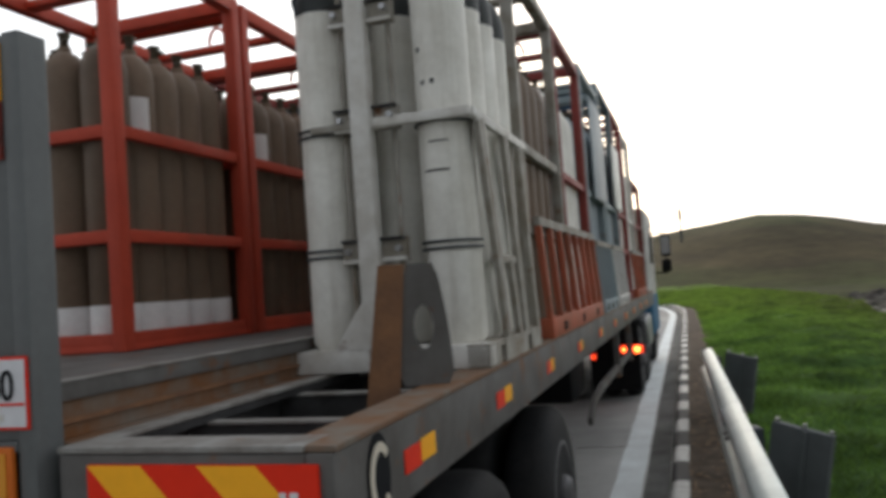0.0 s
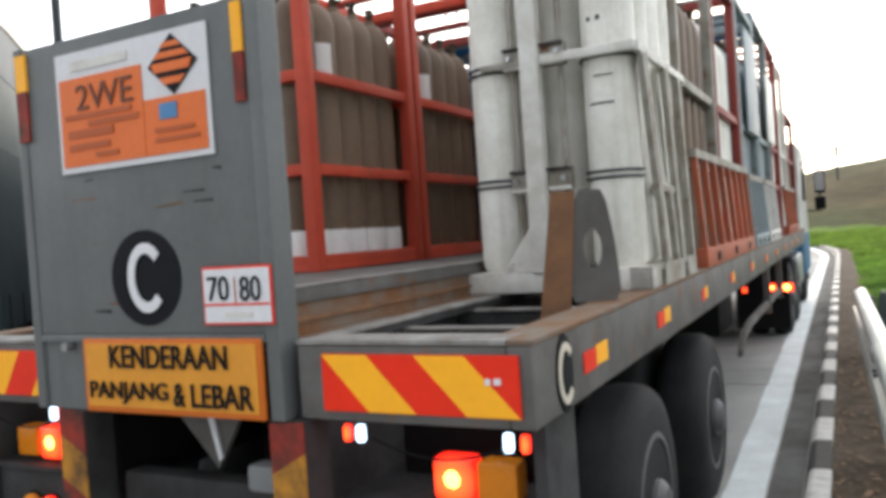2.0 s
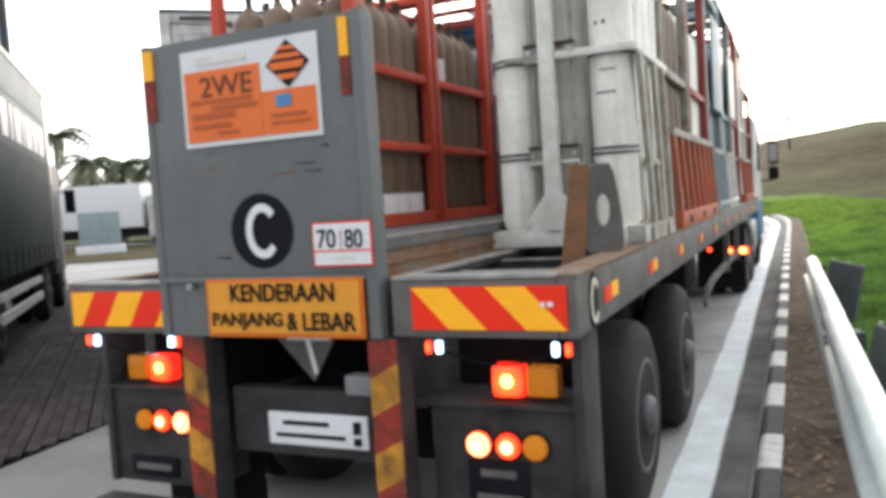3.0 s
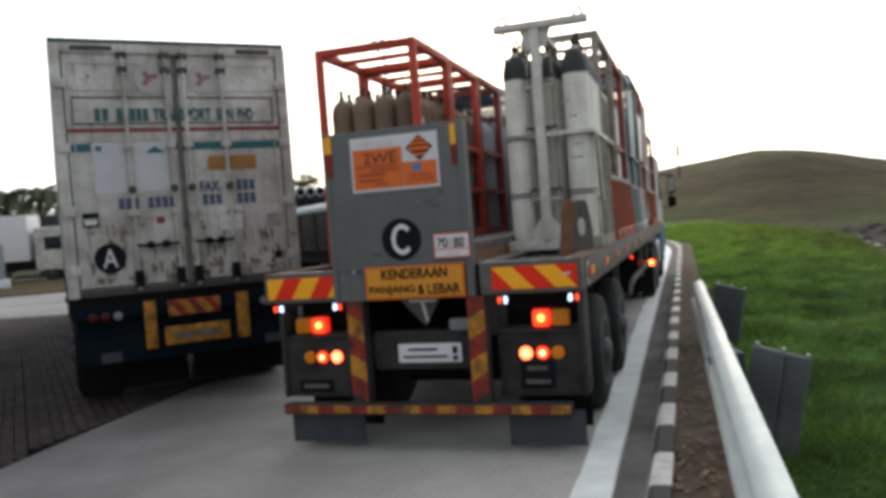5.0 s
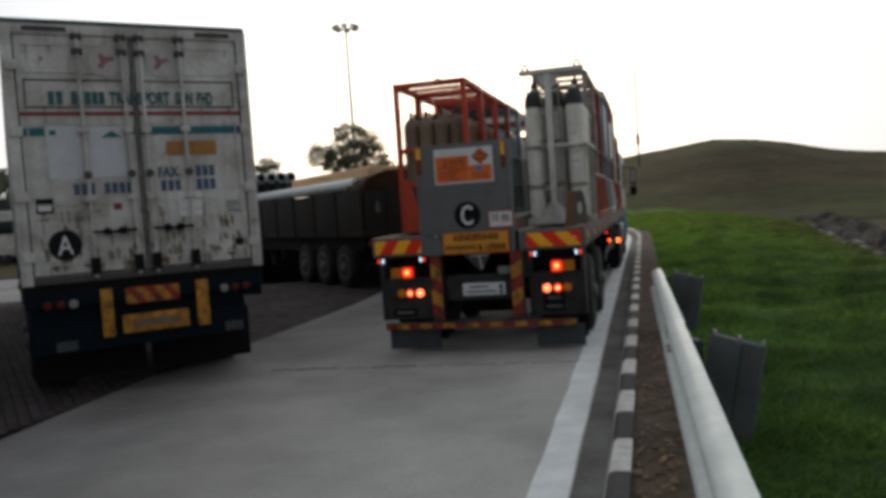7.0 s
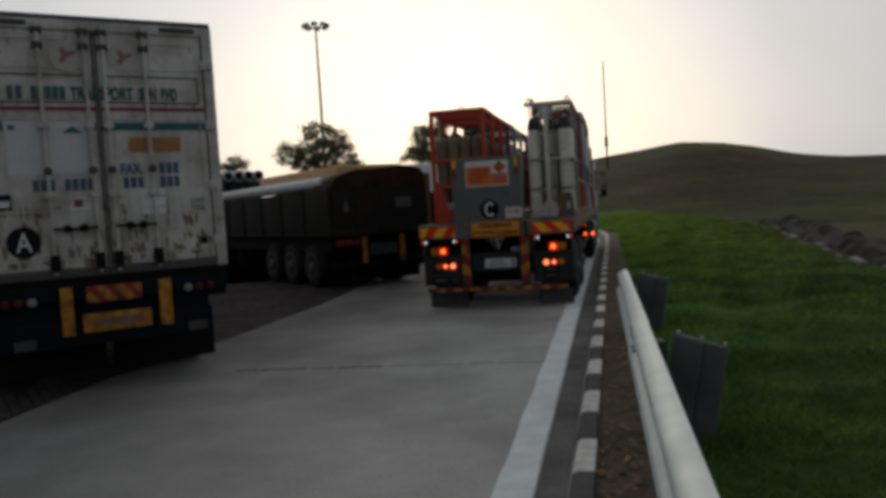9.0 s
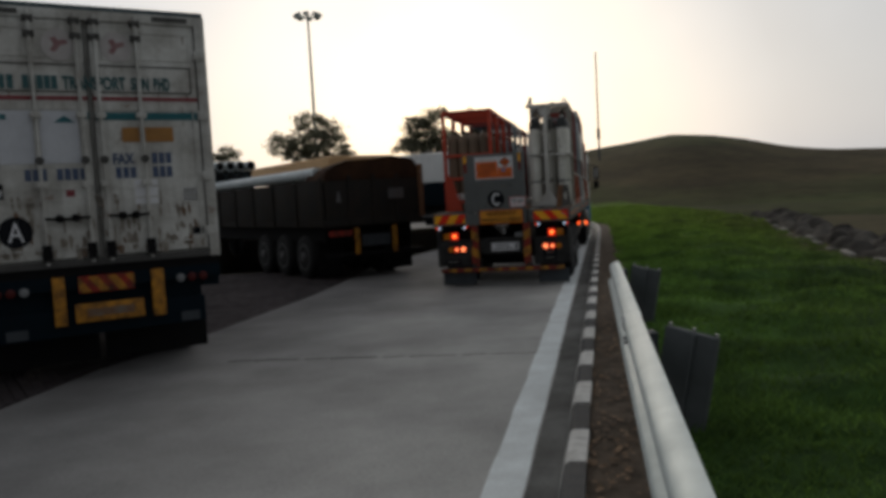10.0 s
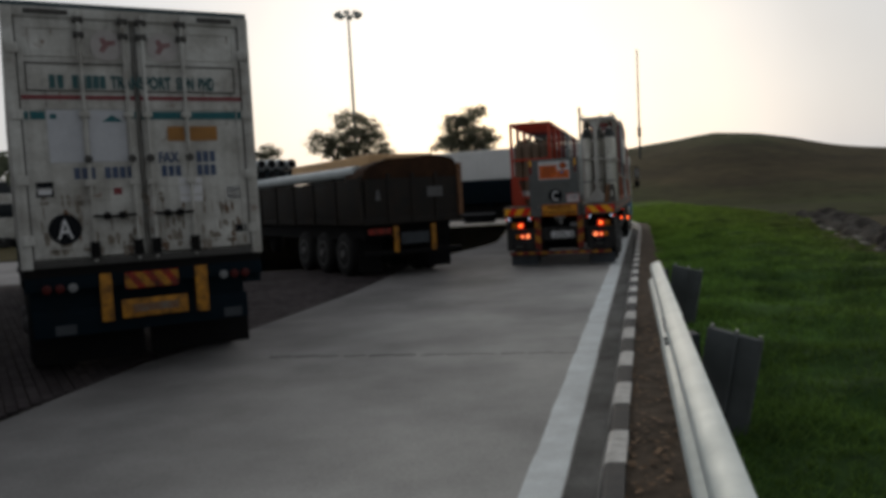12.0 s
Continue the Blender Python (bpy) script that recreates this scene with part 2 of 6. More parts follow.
SOIL = mat("bare_soil", (0.13, 0.10, 0.075), 0.95, dark=(0.055, 0.045, 0.035), scale=5, amount=0.9, grain=60, bump=0.6, fine=0.25, spec=0.1)
LEAF_LITTER = mat("dry_leaf_litter", (0.20, 0.13, 0.08), 0.9, dark=(0.12, 0.08, 0.05), island=0.45)
GRASS_GROUND = mat("grass_ground", (0.10, 0.20, 0.028), 0.95, dark=(0.035, 0.070, 0.015), scale=1.1, amount=1.0, grain=7, bump=0.8, fine=0.45, spec=0.05)
GRASS_BLADE = mat("grass_blades", (0.23, 0.39, 0.07), 0.8, dark=(0.07, 0.12, 0.032), scale=1.1, amount=1.0, island=0.4, bump=0, spec=0.05)
HILL = mat("dry_hill_grass", (0.084, 0.072, 0.041), 0.95, dark=(0.036, 0.033, 0.021), scale=0.09, amount=1.0, grain=0.9, bump=0.8, fine=0.5, spec=0.03)
GALV = mat("galvanised_steel", (0.58, 0.64, 0.63), 0.5, 0.25, dark=(0.44, 0.49, 0.48), scale=5, amount=0.6, rust=0.12, bump=0.05)
POST_DARK = mat("dark_grey_post_steel", (0.058, 0.066, 0.075), 0.65, 0.1, dark=(0.035, 0.038, 0.042), scale=5, amount=0.6, rust=0.1, spec=0.2)
PLATE_GREY = mat("weathered_grey_plate", (0.095, 0.104, 0.108), 0.7, dark=(0.06, 0.064, 0.066), scale=5, amount=0.7, rust=0.12)
BOX_WHITE = mat("dirty_white_container_paint", (0.64, 0.64, 0.61), 0.55, dark=(0.25, 0.23, 0.20), scale=2.2, amount=0.9, rust=0.38, fine=0.16)
GRIME = mat("brown_grey_grime", (0.30, 0.275, 0.24), 0.8, dark=(0.16, 0.13, 0.10), scale=14, amount=1.0, rust=0.2)
BOX_GREY = mat("dirty_grey_gasket", (0.075, 0.073, 0.07), 0.7, dark=(0.04, 0.035, 0.03), scale=4)
ROOF_TEAL = mat("dull_teal_roof_edge", (0.075, 0.11, 0.12), 0.6, dark=(0.04, 0.05, 0.055), scale=3)
FADED_AMBER = mat("faded_amber_plate", (0.38, 0.185, 0.055), 0.6, dark=(0.24, 0.125, 0.05), scale=6, amount=0.7)
TEAL = mat("faded_teal_paint", (0.03, 0.14, 0.16), 0.55, scale=4)
FADED_WHITE = mat("faded_white_disc", (0.50, 0.47, 0.46), 0.55, scale=6, amount=0.5)
FADED_RED = mat("faded_claret_emblem", (0.26, 0.13, 0.135), 0.55, dark=(0.34, 0.25, 0.25), scale=9, amount=0.8)
CLARET = mat("faded_claret_paint", (0.24, 0.05, 0.06), 0.55, scale=4)
PALE_BLUE = mat("faded_pale_blue_sheet", (0.56, 0.575, 0.61), 0.5, dark=(0.38, 0.39, 0.42), scale=4)
INK_BLUE = mat("faded_blue_lettering", (0.045, 0.075, 0.15), 0.55, dark=(0.16, 0.18, 0.24), scale=8, amount=0.5, bump=0)
INK_TEAL = mat("faded_teal_lettering", (0.025, 0.10, 0.11), 0.55, dark=(0.14, 0.20, 0.20), scale=8, amount=0.5, bump=0)
CHASSIS_BLUE = mat("dark_blue_chassis_paint", (0.0045, 0.011, 0.017), 0.75, dark=(0.008, 0.008, 0.008), scale=4, spec=0.05)
TRAILER_TARP = mat("rust_brown_tarpaulin", (0.06, 0.029, 0.015), 0.8, dark=(0.02, 0.012, 0.009), scale=1.6, amount=0.95, bump=0.1, spec=0.1)
DARK_BODY = mat("soot_brown_body_paint", (0.024, 0.024, 0.0235), 0.8, dark=(0.045, 0.034, 0.026), scale=2.5, amount=0.6, rust=0.15, spec=0.1)
CURTAIN = mat("dark_green_curtain", (0.03, 0.044, 0.047), 0.7, dark=(0.018, 0.027, 0.03), scale=2, spec=0.1)
CURTAIN_TOP = mat("grey_curtain_top", (0.20, 0.215, 0.225), 0.7, dark=(0.14, 0.15, 0.155), scale=2, spec=0.1)
PIPE_PALE = mat("pale_blue_pipe", (0.56, 0.61, 0.63), 0.4, dark=(0.30, 0.33, 0.35), scale=3)
PIPE_DARK = mat("dark_pipe", (0.03, 0.045, 0.052), 0.5)
TAN = mat("tan_board", (0.62, 0.40, 0.21), 0.7, dark=(0.46, 0.28, 0.15), scale=3)
BARK = mat("bark", (0.075, 0.06, 0.048), 0.95, scale=6)
LEAF = mat("tree_leaves", (0.30, 0.29, 0.21), 0.7, dark=(0.18, 0.18, 0.125), scale=0.5, amount=0.8, island=0.35, bump=0, spec=0.2)
PALM_LEAF = mat("palm_fronds", (0.14, 0.16, 0.10), 0.7, dark=(0.05, 0.055, 0.035), scale=0.5, island=0.3, bump=0)
GLASS_DARK = mat("dark_window_glass", (0.015, 0.02, 0.024), 0.08, bump=0)
STONE = mat("drain_concrete", (0.24, 0.225, 0.20), 0.9, dark=(0.08, 0.075, 0.068), scale=1.6, amount=0.9, bump=0.3, piece=0.45, spec=0.1)
DRY_VERGE = mat("dry_verge_grass", (0.075, 0.062, 0.028), 0.95, dark=(0.045, 0.04, 0.018), scale=0.6, amount=0.9, spec=0.05)
FAR_WHITE = mat("clean_white_container_paint", (0.86, 0.86, 0.85), 0.5, dark=(0.7, 0.7, 0.68), scale=2)
DRAIN_PIPE = mat("weathered_drain_lining", (0.085, 0.078, 0.068), 0.9, dark=(0.010, 0.009, 0.009), scale=1.3, amount=1.0, bump=0.2, spec=0.05)
CURTAIN_BAND = mat("grey_green_curtain_band", (0.09, 0.108, 0.108), 0.7, dark=(0.09, 0.11, 0.105), scale=2, spec=0.2)


def leafy(m, share):
    """Let light through the leaves."""
    n, l = m.node_tree.nodes, m.node_tree.links
    b = n["Principled BSDF"]
    tr = n.new("ShaderNodeBsdfTranslucent")
    l.new(b.inputs["Base Color"].links[0].from_socket, tr.inputs["Color"])
    mx = n.new("ShaderNodeMixShader")
    mx.inputs[0].default_value = share
    l.new(b.outputs[0], mx.inputs[1])
    l.new(tr.outputs[0], mx.inputs[2])
    l.new(mx.outputs[0], n["Material Output"].inputs["Surface"])


leafy(LEAF, 0.55)
leafy(PALM_LEAF, 0.5)
leafy(GRASS_BLADE, 0.35)


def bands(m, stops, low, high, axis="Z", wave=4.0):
    """Tint grass along an axis of the land, with an uneven border: fresh and dry zones, and painted shade."""
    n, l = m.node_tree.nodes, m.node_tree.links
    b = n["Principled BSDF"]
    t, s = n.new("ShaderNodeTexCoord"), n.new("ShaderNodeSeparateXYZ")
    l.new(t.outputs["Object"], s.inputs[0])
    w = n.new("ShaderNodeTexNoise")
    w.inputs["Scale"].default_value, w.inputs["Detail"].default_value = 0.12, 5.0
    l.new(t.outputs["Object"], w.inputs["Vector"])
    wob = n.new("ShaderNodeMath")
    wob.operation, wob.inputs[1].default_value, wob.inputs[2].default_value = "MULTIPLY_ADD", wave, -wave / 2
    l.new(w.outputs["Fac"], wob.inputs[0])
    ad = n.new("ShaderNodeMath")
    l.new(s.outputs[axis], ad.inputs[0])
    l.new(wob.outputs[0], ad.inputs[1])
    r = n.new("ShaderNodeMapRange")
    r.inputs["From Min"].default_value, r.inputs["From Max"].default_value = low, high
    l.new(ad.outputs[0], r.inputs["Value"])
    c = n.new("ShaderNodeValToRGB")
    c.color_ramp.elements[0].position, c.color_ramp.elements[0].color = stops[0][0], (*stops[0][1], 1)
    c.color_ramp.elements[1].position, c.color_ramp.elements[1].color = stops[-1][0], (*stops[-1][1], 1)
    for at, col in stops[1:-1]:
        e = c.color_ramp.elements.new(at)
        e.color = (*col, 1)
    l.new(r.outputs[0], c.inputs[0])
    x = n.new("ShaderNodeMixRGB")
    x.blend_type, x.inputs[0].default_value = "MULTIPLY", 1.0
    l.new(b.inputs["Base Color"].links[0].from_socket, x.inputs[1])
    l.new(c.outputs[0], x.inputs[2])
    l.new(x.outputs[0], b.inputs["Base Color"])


bands(HILL, ((0.0, (0.75, 1.0, 0.6)), (0.25, (1.0, 0.92, 0.85)), (0.6, (0.95, 0.92, 0.85)), (0.85, (0.9, 1.15, 0.9)), (1.0, (1.0, 1.25, 0.95))), 0.0, 9.0)
# shade put into the bank's colour: near end darkened, far end dry and yellower
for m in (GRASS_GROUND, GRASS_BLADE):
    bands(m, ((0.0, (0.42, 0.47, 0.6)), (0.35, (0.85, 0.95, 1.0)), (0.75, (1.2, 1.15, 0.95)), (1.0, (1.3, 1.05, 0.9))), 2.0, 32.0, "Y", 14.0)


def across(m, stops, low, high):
    """Tint the land across the road's run, with an uneven border: fresh crest and dry foot on the bank, painted light
    on the lane.
    """
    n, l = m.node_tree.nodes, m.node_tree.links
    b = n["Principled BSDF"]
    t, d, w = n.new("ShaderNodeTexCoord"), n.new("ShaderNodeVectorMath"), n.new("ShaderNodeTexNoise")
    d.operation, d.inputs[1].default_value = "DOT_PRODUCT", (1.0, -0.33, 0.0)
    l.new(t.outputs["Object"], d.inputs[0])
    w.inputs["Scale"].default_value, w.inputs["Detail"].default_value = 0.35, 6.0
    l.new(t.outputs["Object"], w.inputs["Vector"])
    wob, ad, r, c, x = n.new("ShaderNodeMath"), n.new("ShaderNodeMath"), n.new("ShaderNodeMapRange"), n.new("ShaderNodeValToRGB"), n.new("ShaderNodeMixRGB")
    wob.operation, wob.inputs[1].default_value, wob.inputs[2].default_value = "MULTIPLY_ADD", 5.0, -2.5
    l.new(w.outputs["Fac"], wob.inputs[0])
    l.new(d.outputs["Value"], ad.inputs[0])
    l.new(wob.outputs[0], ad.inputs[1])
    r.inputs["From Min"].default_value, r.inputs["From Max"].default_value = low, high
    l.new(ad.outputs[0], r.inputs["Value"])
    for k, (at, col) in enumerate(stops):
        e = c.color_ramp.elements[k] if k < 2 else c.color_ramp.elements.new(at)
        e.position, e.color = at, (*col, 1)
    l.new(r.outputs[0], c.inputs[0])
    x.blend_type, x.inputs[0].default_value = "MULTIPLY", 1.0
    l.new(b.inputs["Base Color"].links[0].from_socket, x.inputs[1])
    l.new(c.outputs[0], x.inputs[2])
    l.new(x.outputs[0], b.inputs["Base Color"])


def streaks(m, colour, share):
    """Long vertical runs of dirt and rust on upright paint."""
    n, l = m.node_tree.nodes, m.node_tree.links
    b = n["Principled BSDF"]
    t, mp, w = n.new("ShaderNodeTexCoord"), n.new("ShaderNodeMapping"), n.new("ShaderNodeTexNoise")
    mp.inputs["Scale"].default_value = (9.0, 9.0, 0.55)
    l.new(t.outputs["Object"], mp.inputs["Vector"])
    w.inputs["Scale"].default_value, w.inputs["Detail"].default_value, w.inputs["Roughness"].default_value = 1.6, 7.0, 0.7
    l.new(mp.outputs[0], w.inputs["Vector"])
    r, x = n.new("ShaderNodeMapRange"), n.new("ShaderNodeMixRGB")
    r.inputs["From Min"].default_value, r.inputs["From Max"].default_value, r.inputs["To Max"].default_value = 0.5, 0.72, share
    l.new(w.outputs["Fac"], r.inputs["Value"])
    l.new(r.outputs[0], x.inputs[0])
    l.new(b.inputs["Base Color"].links[0].from_socket, x.inputs[1])
    x.inputs[2].default_value = (*colour, 1)
    l.new(x.outputs[0], b.inputs["Base Color"])


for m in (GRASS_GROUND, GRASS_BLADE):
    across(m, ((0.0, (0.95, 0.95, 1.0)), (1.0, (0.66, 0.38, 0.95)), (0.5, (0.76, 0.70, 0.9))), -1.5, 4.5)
# lighting painted into the lane: dark on the trucks' side, bright by the kerb
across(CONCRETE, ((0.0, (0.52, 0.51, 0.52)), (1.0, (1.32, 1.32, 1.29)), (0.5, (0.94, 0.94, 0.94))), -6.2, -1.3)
streaks(BOX_WHITE, (0.12, 0.105, 0.09), 0.36)
streaks(GREY_BOARD, (0.10, 0.095, 0.09), 0.35)
streaks(DARK_BODY, (0.06, 0.04, 0.028), 0.3)
streaks(WHITE_CYL, (0.42, 0.38, 0.31), 0.5)


# ---- building blocks ----
def thing(name, label, category, m=None, group="", kind=""):
    ob = new(name)
    ob.empty_display_size = 0.2
    if m is not None:
        ob.matrix_basis = m
    return tagged(ob, label, category, group, kind)


def finish(bm, name, angle=25):
    me = bpy.data.meshes.new(name)
    bmesh.ops.recalc_face_normals(bm, faces=bm.faces[:])
    bm.to_mesh(me)
    bm.free()
    me.shade_smooth()
    me.set_sharp_from_angle(angle=radians(angle))
    return me


def part(name, bm, material, parent, label="", m=None, angle=25):
    me = bm if isinstance(bm, bpy.types.Mesh) else finish(bm, name, angle)
    if not me.materials:
        me.materials.append(material)
    ob = new(name, me)
    ob.parent = parent
    if m is not None:
        ob.matrix_basis = m
    if label:
        tagged(ob, label)
    return ob


def structure(name, bm, material, label, category):
    ob = part(name, bm, material, None)
    return tagged(ob, label, category, kind="structure")


def box(bm, x0, x1, y0, y1, z0, z1, bevel=0.0, m=None):
    g = bmesh.ops.create_cube(bm, size=1, matrix=Matrix.LocRotScale(((x0 + x1) / 2, (y0 + y1) / 2, (z0 + z1) / 2), None, (x1 - x0, y1 - y0, z1 - z0)))
    vs = g["verts"]
    if m is not None:
        bmesh.ops.transform(bm, matrix=m, verts=vs)
    if bevel:
        es = list({e for v in vs for e in v.link_edges})
        bmesh.ops.bevel(bm, geom=es, offset=bevel, segments=2, profile=0.6, affect="EDGES")
    return bm


def Box(*a, **k):
    return box(bmesh.new(), *a, **k)


def rod(bm, p, q, r, seg=10, r2=None):
    p, q = Vector(p), Vector(q)
    d = q - p
    m = Matrix.Translation((p + q) / 2) @ d.to_track_quat("Z", "Y").to_matrix().to_4x4()
    bmesh.ops.create_cone(bm, cap_ends=True, segments=seg, radius1=r, radius2=r if r2 is None else r2, depth=d.length, matrix=m)
    return bm


def tube(bm, pts, r, seg=6):
    """One continuous round bar along pts."""
    rings, ref = [], Vector((0.13, 0.21, 0.97))
    for i, p in enumerate(pts):
        d = (Vector(pts[min(i + 1, len(pts) - 1)]) - Vector(pts[max(i - 1, 0)])).normalized()
        s = d.cross(ref).normalized()
        u = s.cross(d)
        rings.append([bm.verts.new(Vector(p) + r * (math.cos(k * math.tau / seg) * s + math.sin(k * math.tau / seg) * u)) for k in range(seg)])
    for a, b in zip(rings, rings[1:]):
        for k in range(seg):
            bm.faces.new((a[k], a[(k + 1) % seg], b[(k + 1) % seg], b[k]))
    bm.faces.new(rings[0][::-1])
    bm.faces.new(rings[-1])
    return bm


def bar(bm, p, q, w, h, up=(0, 0, 1)):
    """A square bar from p to q."""
    p, q = Vector(p), Vector(q)
    d = (q - p).normalized()
    s = d.cross(Vector(up))
    s = s.normalized() if s.length > 1e-4 else Vector((1, 0, 0))
    u = s.cross(d)
    vs = [bm.verts.new(c + s * a * w / 2 + u * b * h / 2) for c in (p, q) for a, b in ((-1, -1), (1, -1), (1, 1), (-1, 1))]
    for f in ((0, 1, 2, 3), (7, 6, 5, 4), (0, 4, 5, 1), (1, 5, 6, 2), (2, 6, 7, 3), (3, 7, 4, 0)):
        bm.faces.new([vs[i] for i in f])
    return bm


def lathe(bm, profile, seg=14, m=Matrix()):
    rings = []
    for r, z in profile:
        rings.append([bm.verts.new(m @ Vector((r * math.cos(2 * math.pi * i / seg), r * math.sin(2 * math.pi * i / seg), z))) for i in range(seg)])
    for a, b in zip(rings, rings[1:]):
        for i in range(seg):
            bm.faces.new((a[i], a[(i + 1) % seg], b[(i + 1) % seg], b[i]))
    bm.faces.new(rings[0][::-1])
    bm.faces.new(rings[-1])
    return bm


def plate(bm, pts, y0, y1):
    """A flat piece with the outline pts (x, z), from y0 to y1."""
    a = [bm.verts.new((x, y0, z)) for x, z in pts]
    b = [bm.verts.new((x, y1, z)) for x, z in pts]
    bm.faces.new(a)
    bm.faces.new(b[::-1])
    for i in range(len(pts)):
        j = (i + 1) % len(pts)
        bm.faces.new((a[i], b[i], b[j], a[j]))
    return bm


def slab(bm, pts, z0, z1):
    """A flat piece with the outline pts (x, y), from z0 to z1."""
    a = [bm.verts.new((x, y, z0)) for x, y in pts]
    b = [bm.verts.new((x, y, z1)) for x, y in pts]
    bm.faces.new(a[::-1])
    bm.faces.new(b)
    for i in range(len(pts)):
        j = (i + 1) % len(pts)
        bm.faces.new((a[i], a[j], b[j], b[i]))
    return bm


def letters(name, body, high, material, parent, x, y, z, wide=None, label="", turn=0, bold=0.0):
    """Words standing upright, facing -y (turn 0) or +x (turn 90), their middle at x, y, z."""
    cu = bpy.data.curves.new(name, "FONT")
    cu.body, cu.size, cu.align_x, cu.align_y, cu.extrude = body, 1.0, "CENTER", "CENTER", 0.002
    cu.offset = bold
    tmp = new(name + "_outline", cu)
    dg = bpy.context.evaluated_depsgraph_get()
    me = bpy.data.meshes.new_from_object(tmp.evaluated_get(dg))
    bpy.data.objects.remove(tmp)
    co = np.array([v.co[:] for v in me.vertices])
    lo, hi = co.min(0), co.max(0)
    s = high / (hi[1] - lo[1])
    sx = s if wide is None else wide / (hi[0] - lo[0])
    for v in me.vertices:
        v.co = ((v.co.x - (lo[0] + hi[0]) / 2) * sx, (v.co.y - (lo[1] + hi[1]) / 2) * s, v.co.z)
    me.materials.clear()
    me.name = name
    return part(name, me, material, parent, label, pose(x, y, z, 90, 0, turn))


def stripes(name, parent, x0, x1, y, z0, z1, n, colours, slant, depth=0.003, labels=("red stripe", "yellow stripe")):
    """Diagonal stripes in alternating colours, each one a flat piece, clipped to the panel."""
    step = (x1 - x0) / n
    k = 0
    for i in range(-2, n + 3):
        pts = [(x0 + i * step + slant, z0), (x0 + (i + 1) * step + slant, z0), (x0 + (i + 1) * step, z1), (x0 + i * step, z1)]
        for lim, sign in ((x0, 1), (x1, -1)):
            out = []
            for a, b in zip(pts, pts[1:] + pts[:1]):
                da, db = sign * (a[0] - lim), sign * (b[0] - lim)
                if da >= 0:
                    out.append(a)
                if da * db < 0:
                    f = da / (da - db)
                    out.append((a[0] + f * (b[0] - a[0]), a[1] + f * (b[1] - a[1])))
            pts = out
            if len(pts) < 3:
                break
        if len(pts) >= 3:
            part("stripe", plate(bmesh.new(), pts, y - depth, y), colours[i % 2], parent, labels[i % 2])
            k += 1


MOVERS = []  # things that ride on the flatbed, with their place on it


def riding(ob, x, y, z, rz=0):
    MOVERS.append((ob, pose(x, y, z, 0, 0, rz)))
    return ob

# ---- the ground, the road and its edge ----
def kerb_x(y):
    """The foot of the kerb along the road; far ahead it swings away to the left."""
    return -0.35 + 0.2565 * y - 0.010 * max(0.0, y - 30.0) ** 2


def paver_x(y):
    return float(np.interp(y, [-24, 4.5, 6.7, 9.0, 10.7, 15.5, 21.4, 28.0, 45.0], [-7.5, -4.2, -3.9, -3.5, -2.88, -1.65, -0.7, 1.9, 4.0]))


structure("ground", slab(bmesh.new(), [(-1500, -300), (1500, -300), (1500, 3000), (-1500, 3000)], -0.3, -0.03), DRY_VERGE,
          "flat dry grassy ground reaching the horizon", "ground")
ys = [-24 + 1.5 * i for i in range(47)]
road_pts = [(kerb_x(y) + 0.03, y) for y in ys] + [(paver_x(y), y) for y in reversed(ys)]
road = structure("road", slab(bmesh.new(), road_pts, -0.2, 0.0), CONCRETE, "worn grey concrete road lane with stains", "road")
yard_pts = [(paver_x(y), y) for y in ys] + [(-60, 46), (-60, -24)]
structure("pavement", slab(bmesh.new(), yard_pts, -0.2, -0.03), SOIL, "dark bed of the paved parking yard", "pavement")
APRON = mat("pale_apron_concrete", (0.30, 0.29, 0.29), 0.85, dark=(0.17, 0.165, 0.165), scale=0.3, amount=0.9, grain=20, bump=0.1, fine=0.2, spec=0.15)
structure("yard_apron", slab(bmesh.new(), [(-11.2, 21.2), (-18.5, 46), (-60, 46), (-60, -24), (-13.6, -24), (-13.6, 21.2)], -0.2, -0.012), APRON, "pale grey concrete apron of the parking yard", "apron")
structure("far_road", slab(bmesh.new(), [(-70, 45.5), (9, 45.5), (-6, 75), (-70, 75)], -0.2, -0.004), CONCRETE, "pale concrete apron behind the parked trucks", "road")

# a joint across the lane, with its broken edge
bm = bmesh.new()
for k in range(14):
    x0 = -2.05 + k * 0.29
    box(bm, x0, x0 + 0.25 + 0.03 * math.sin(k * 2.1), 8.95 - 0.19 * k * 0.29 - (0.012 if k < 6 else 0.003), 8.95 - 0.19 * k * 0.29 + (0.012 + 0.01 * math.sin(k * 1.7) if k < 6 else 0.003), 0.0, 0.004)
tagged(part("road_joint", bm, BLACK, None), "dark cracked joint across the concrete lane", "joint", kind="structure")

# white edge line
bm = bmesh.new()
vs = []
for i in range(205):
    y = -22 + i * 0.32
    w = 0.006 * math.sin(i * 1.3) + 0.005 * math.sin(i * 3.1)
    x = kerb_x(y) - 0.285 - 0.004 * min(max(y, 0), 12)
    vs.append((bm.verts.new((x - 0.118 - w, y + 0.03, 0.005)), bm.verts.new((x + 0.118 + w * 0.6, y, 0.005))))
for a, b in zip(vs, vs[1:]):
    bm.faces.new((a[0], a[1], b[1], b[0]))
tagged(part("edge_line", bm, LINE, None), "worn white painted line along the road edge", "road marking", kind="structure")

# silted gutter between the line and the kerb
bm = bmesh.new()
vs = []
for i in range(205):
    y = -22 + i * 0.32
    w = 0.012 * noise.noise((0, y * 0.9, 3))
    vs.append((bm.verts.new((kerb_x(y) - 0.152 - 0.003 * min(max(y, 0), 12) + w, y + 0.03, 0.0035)), bm.verts.new((kerb_x(y) + 0.02, y, 0.0045))))
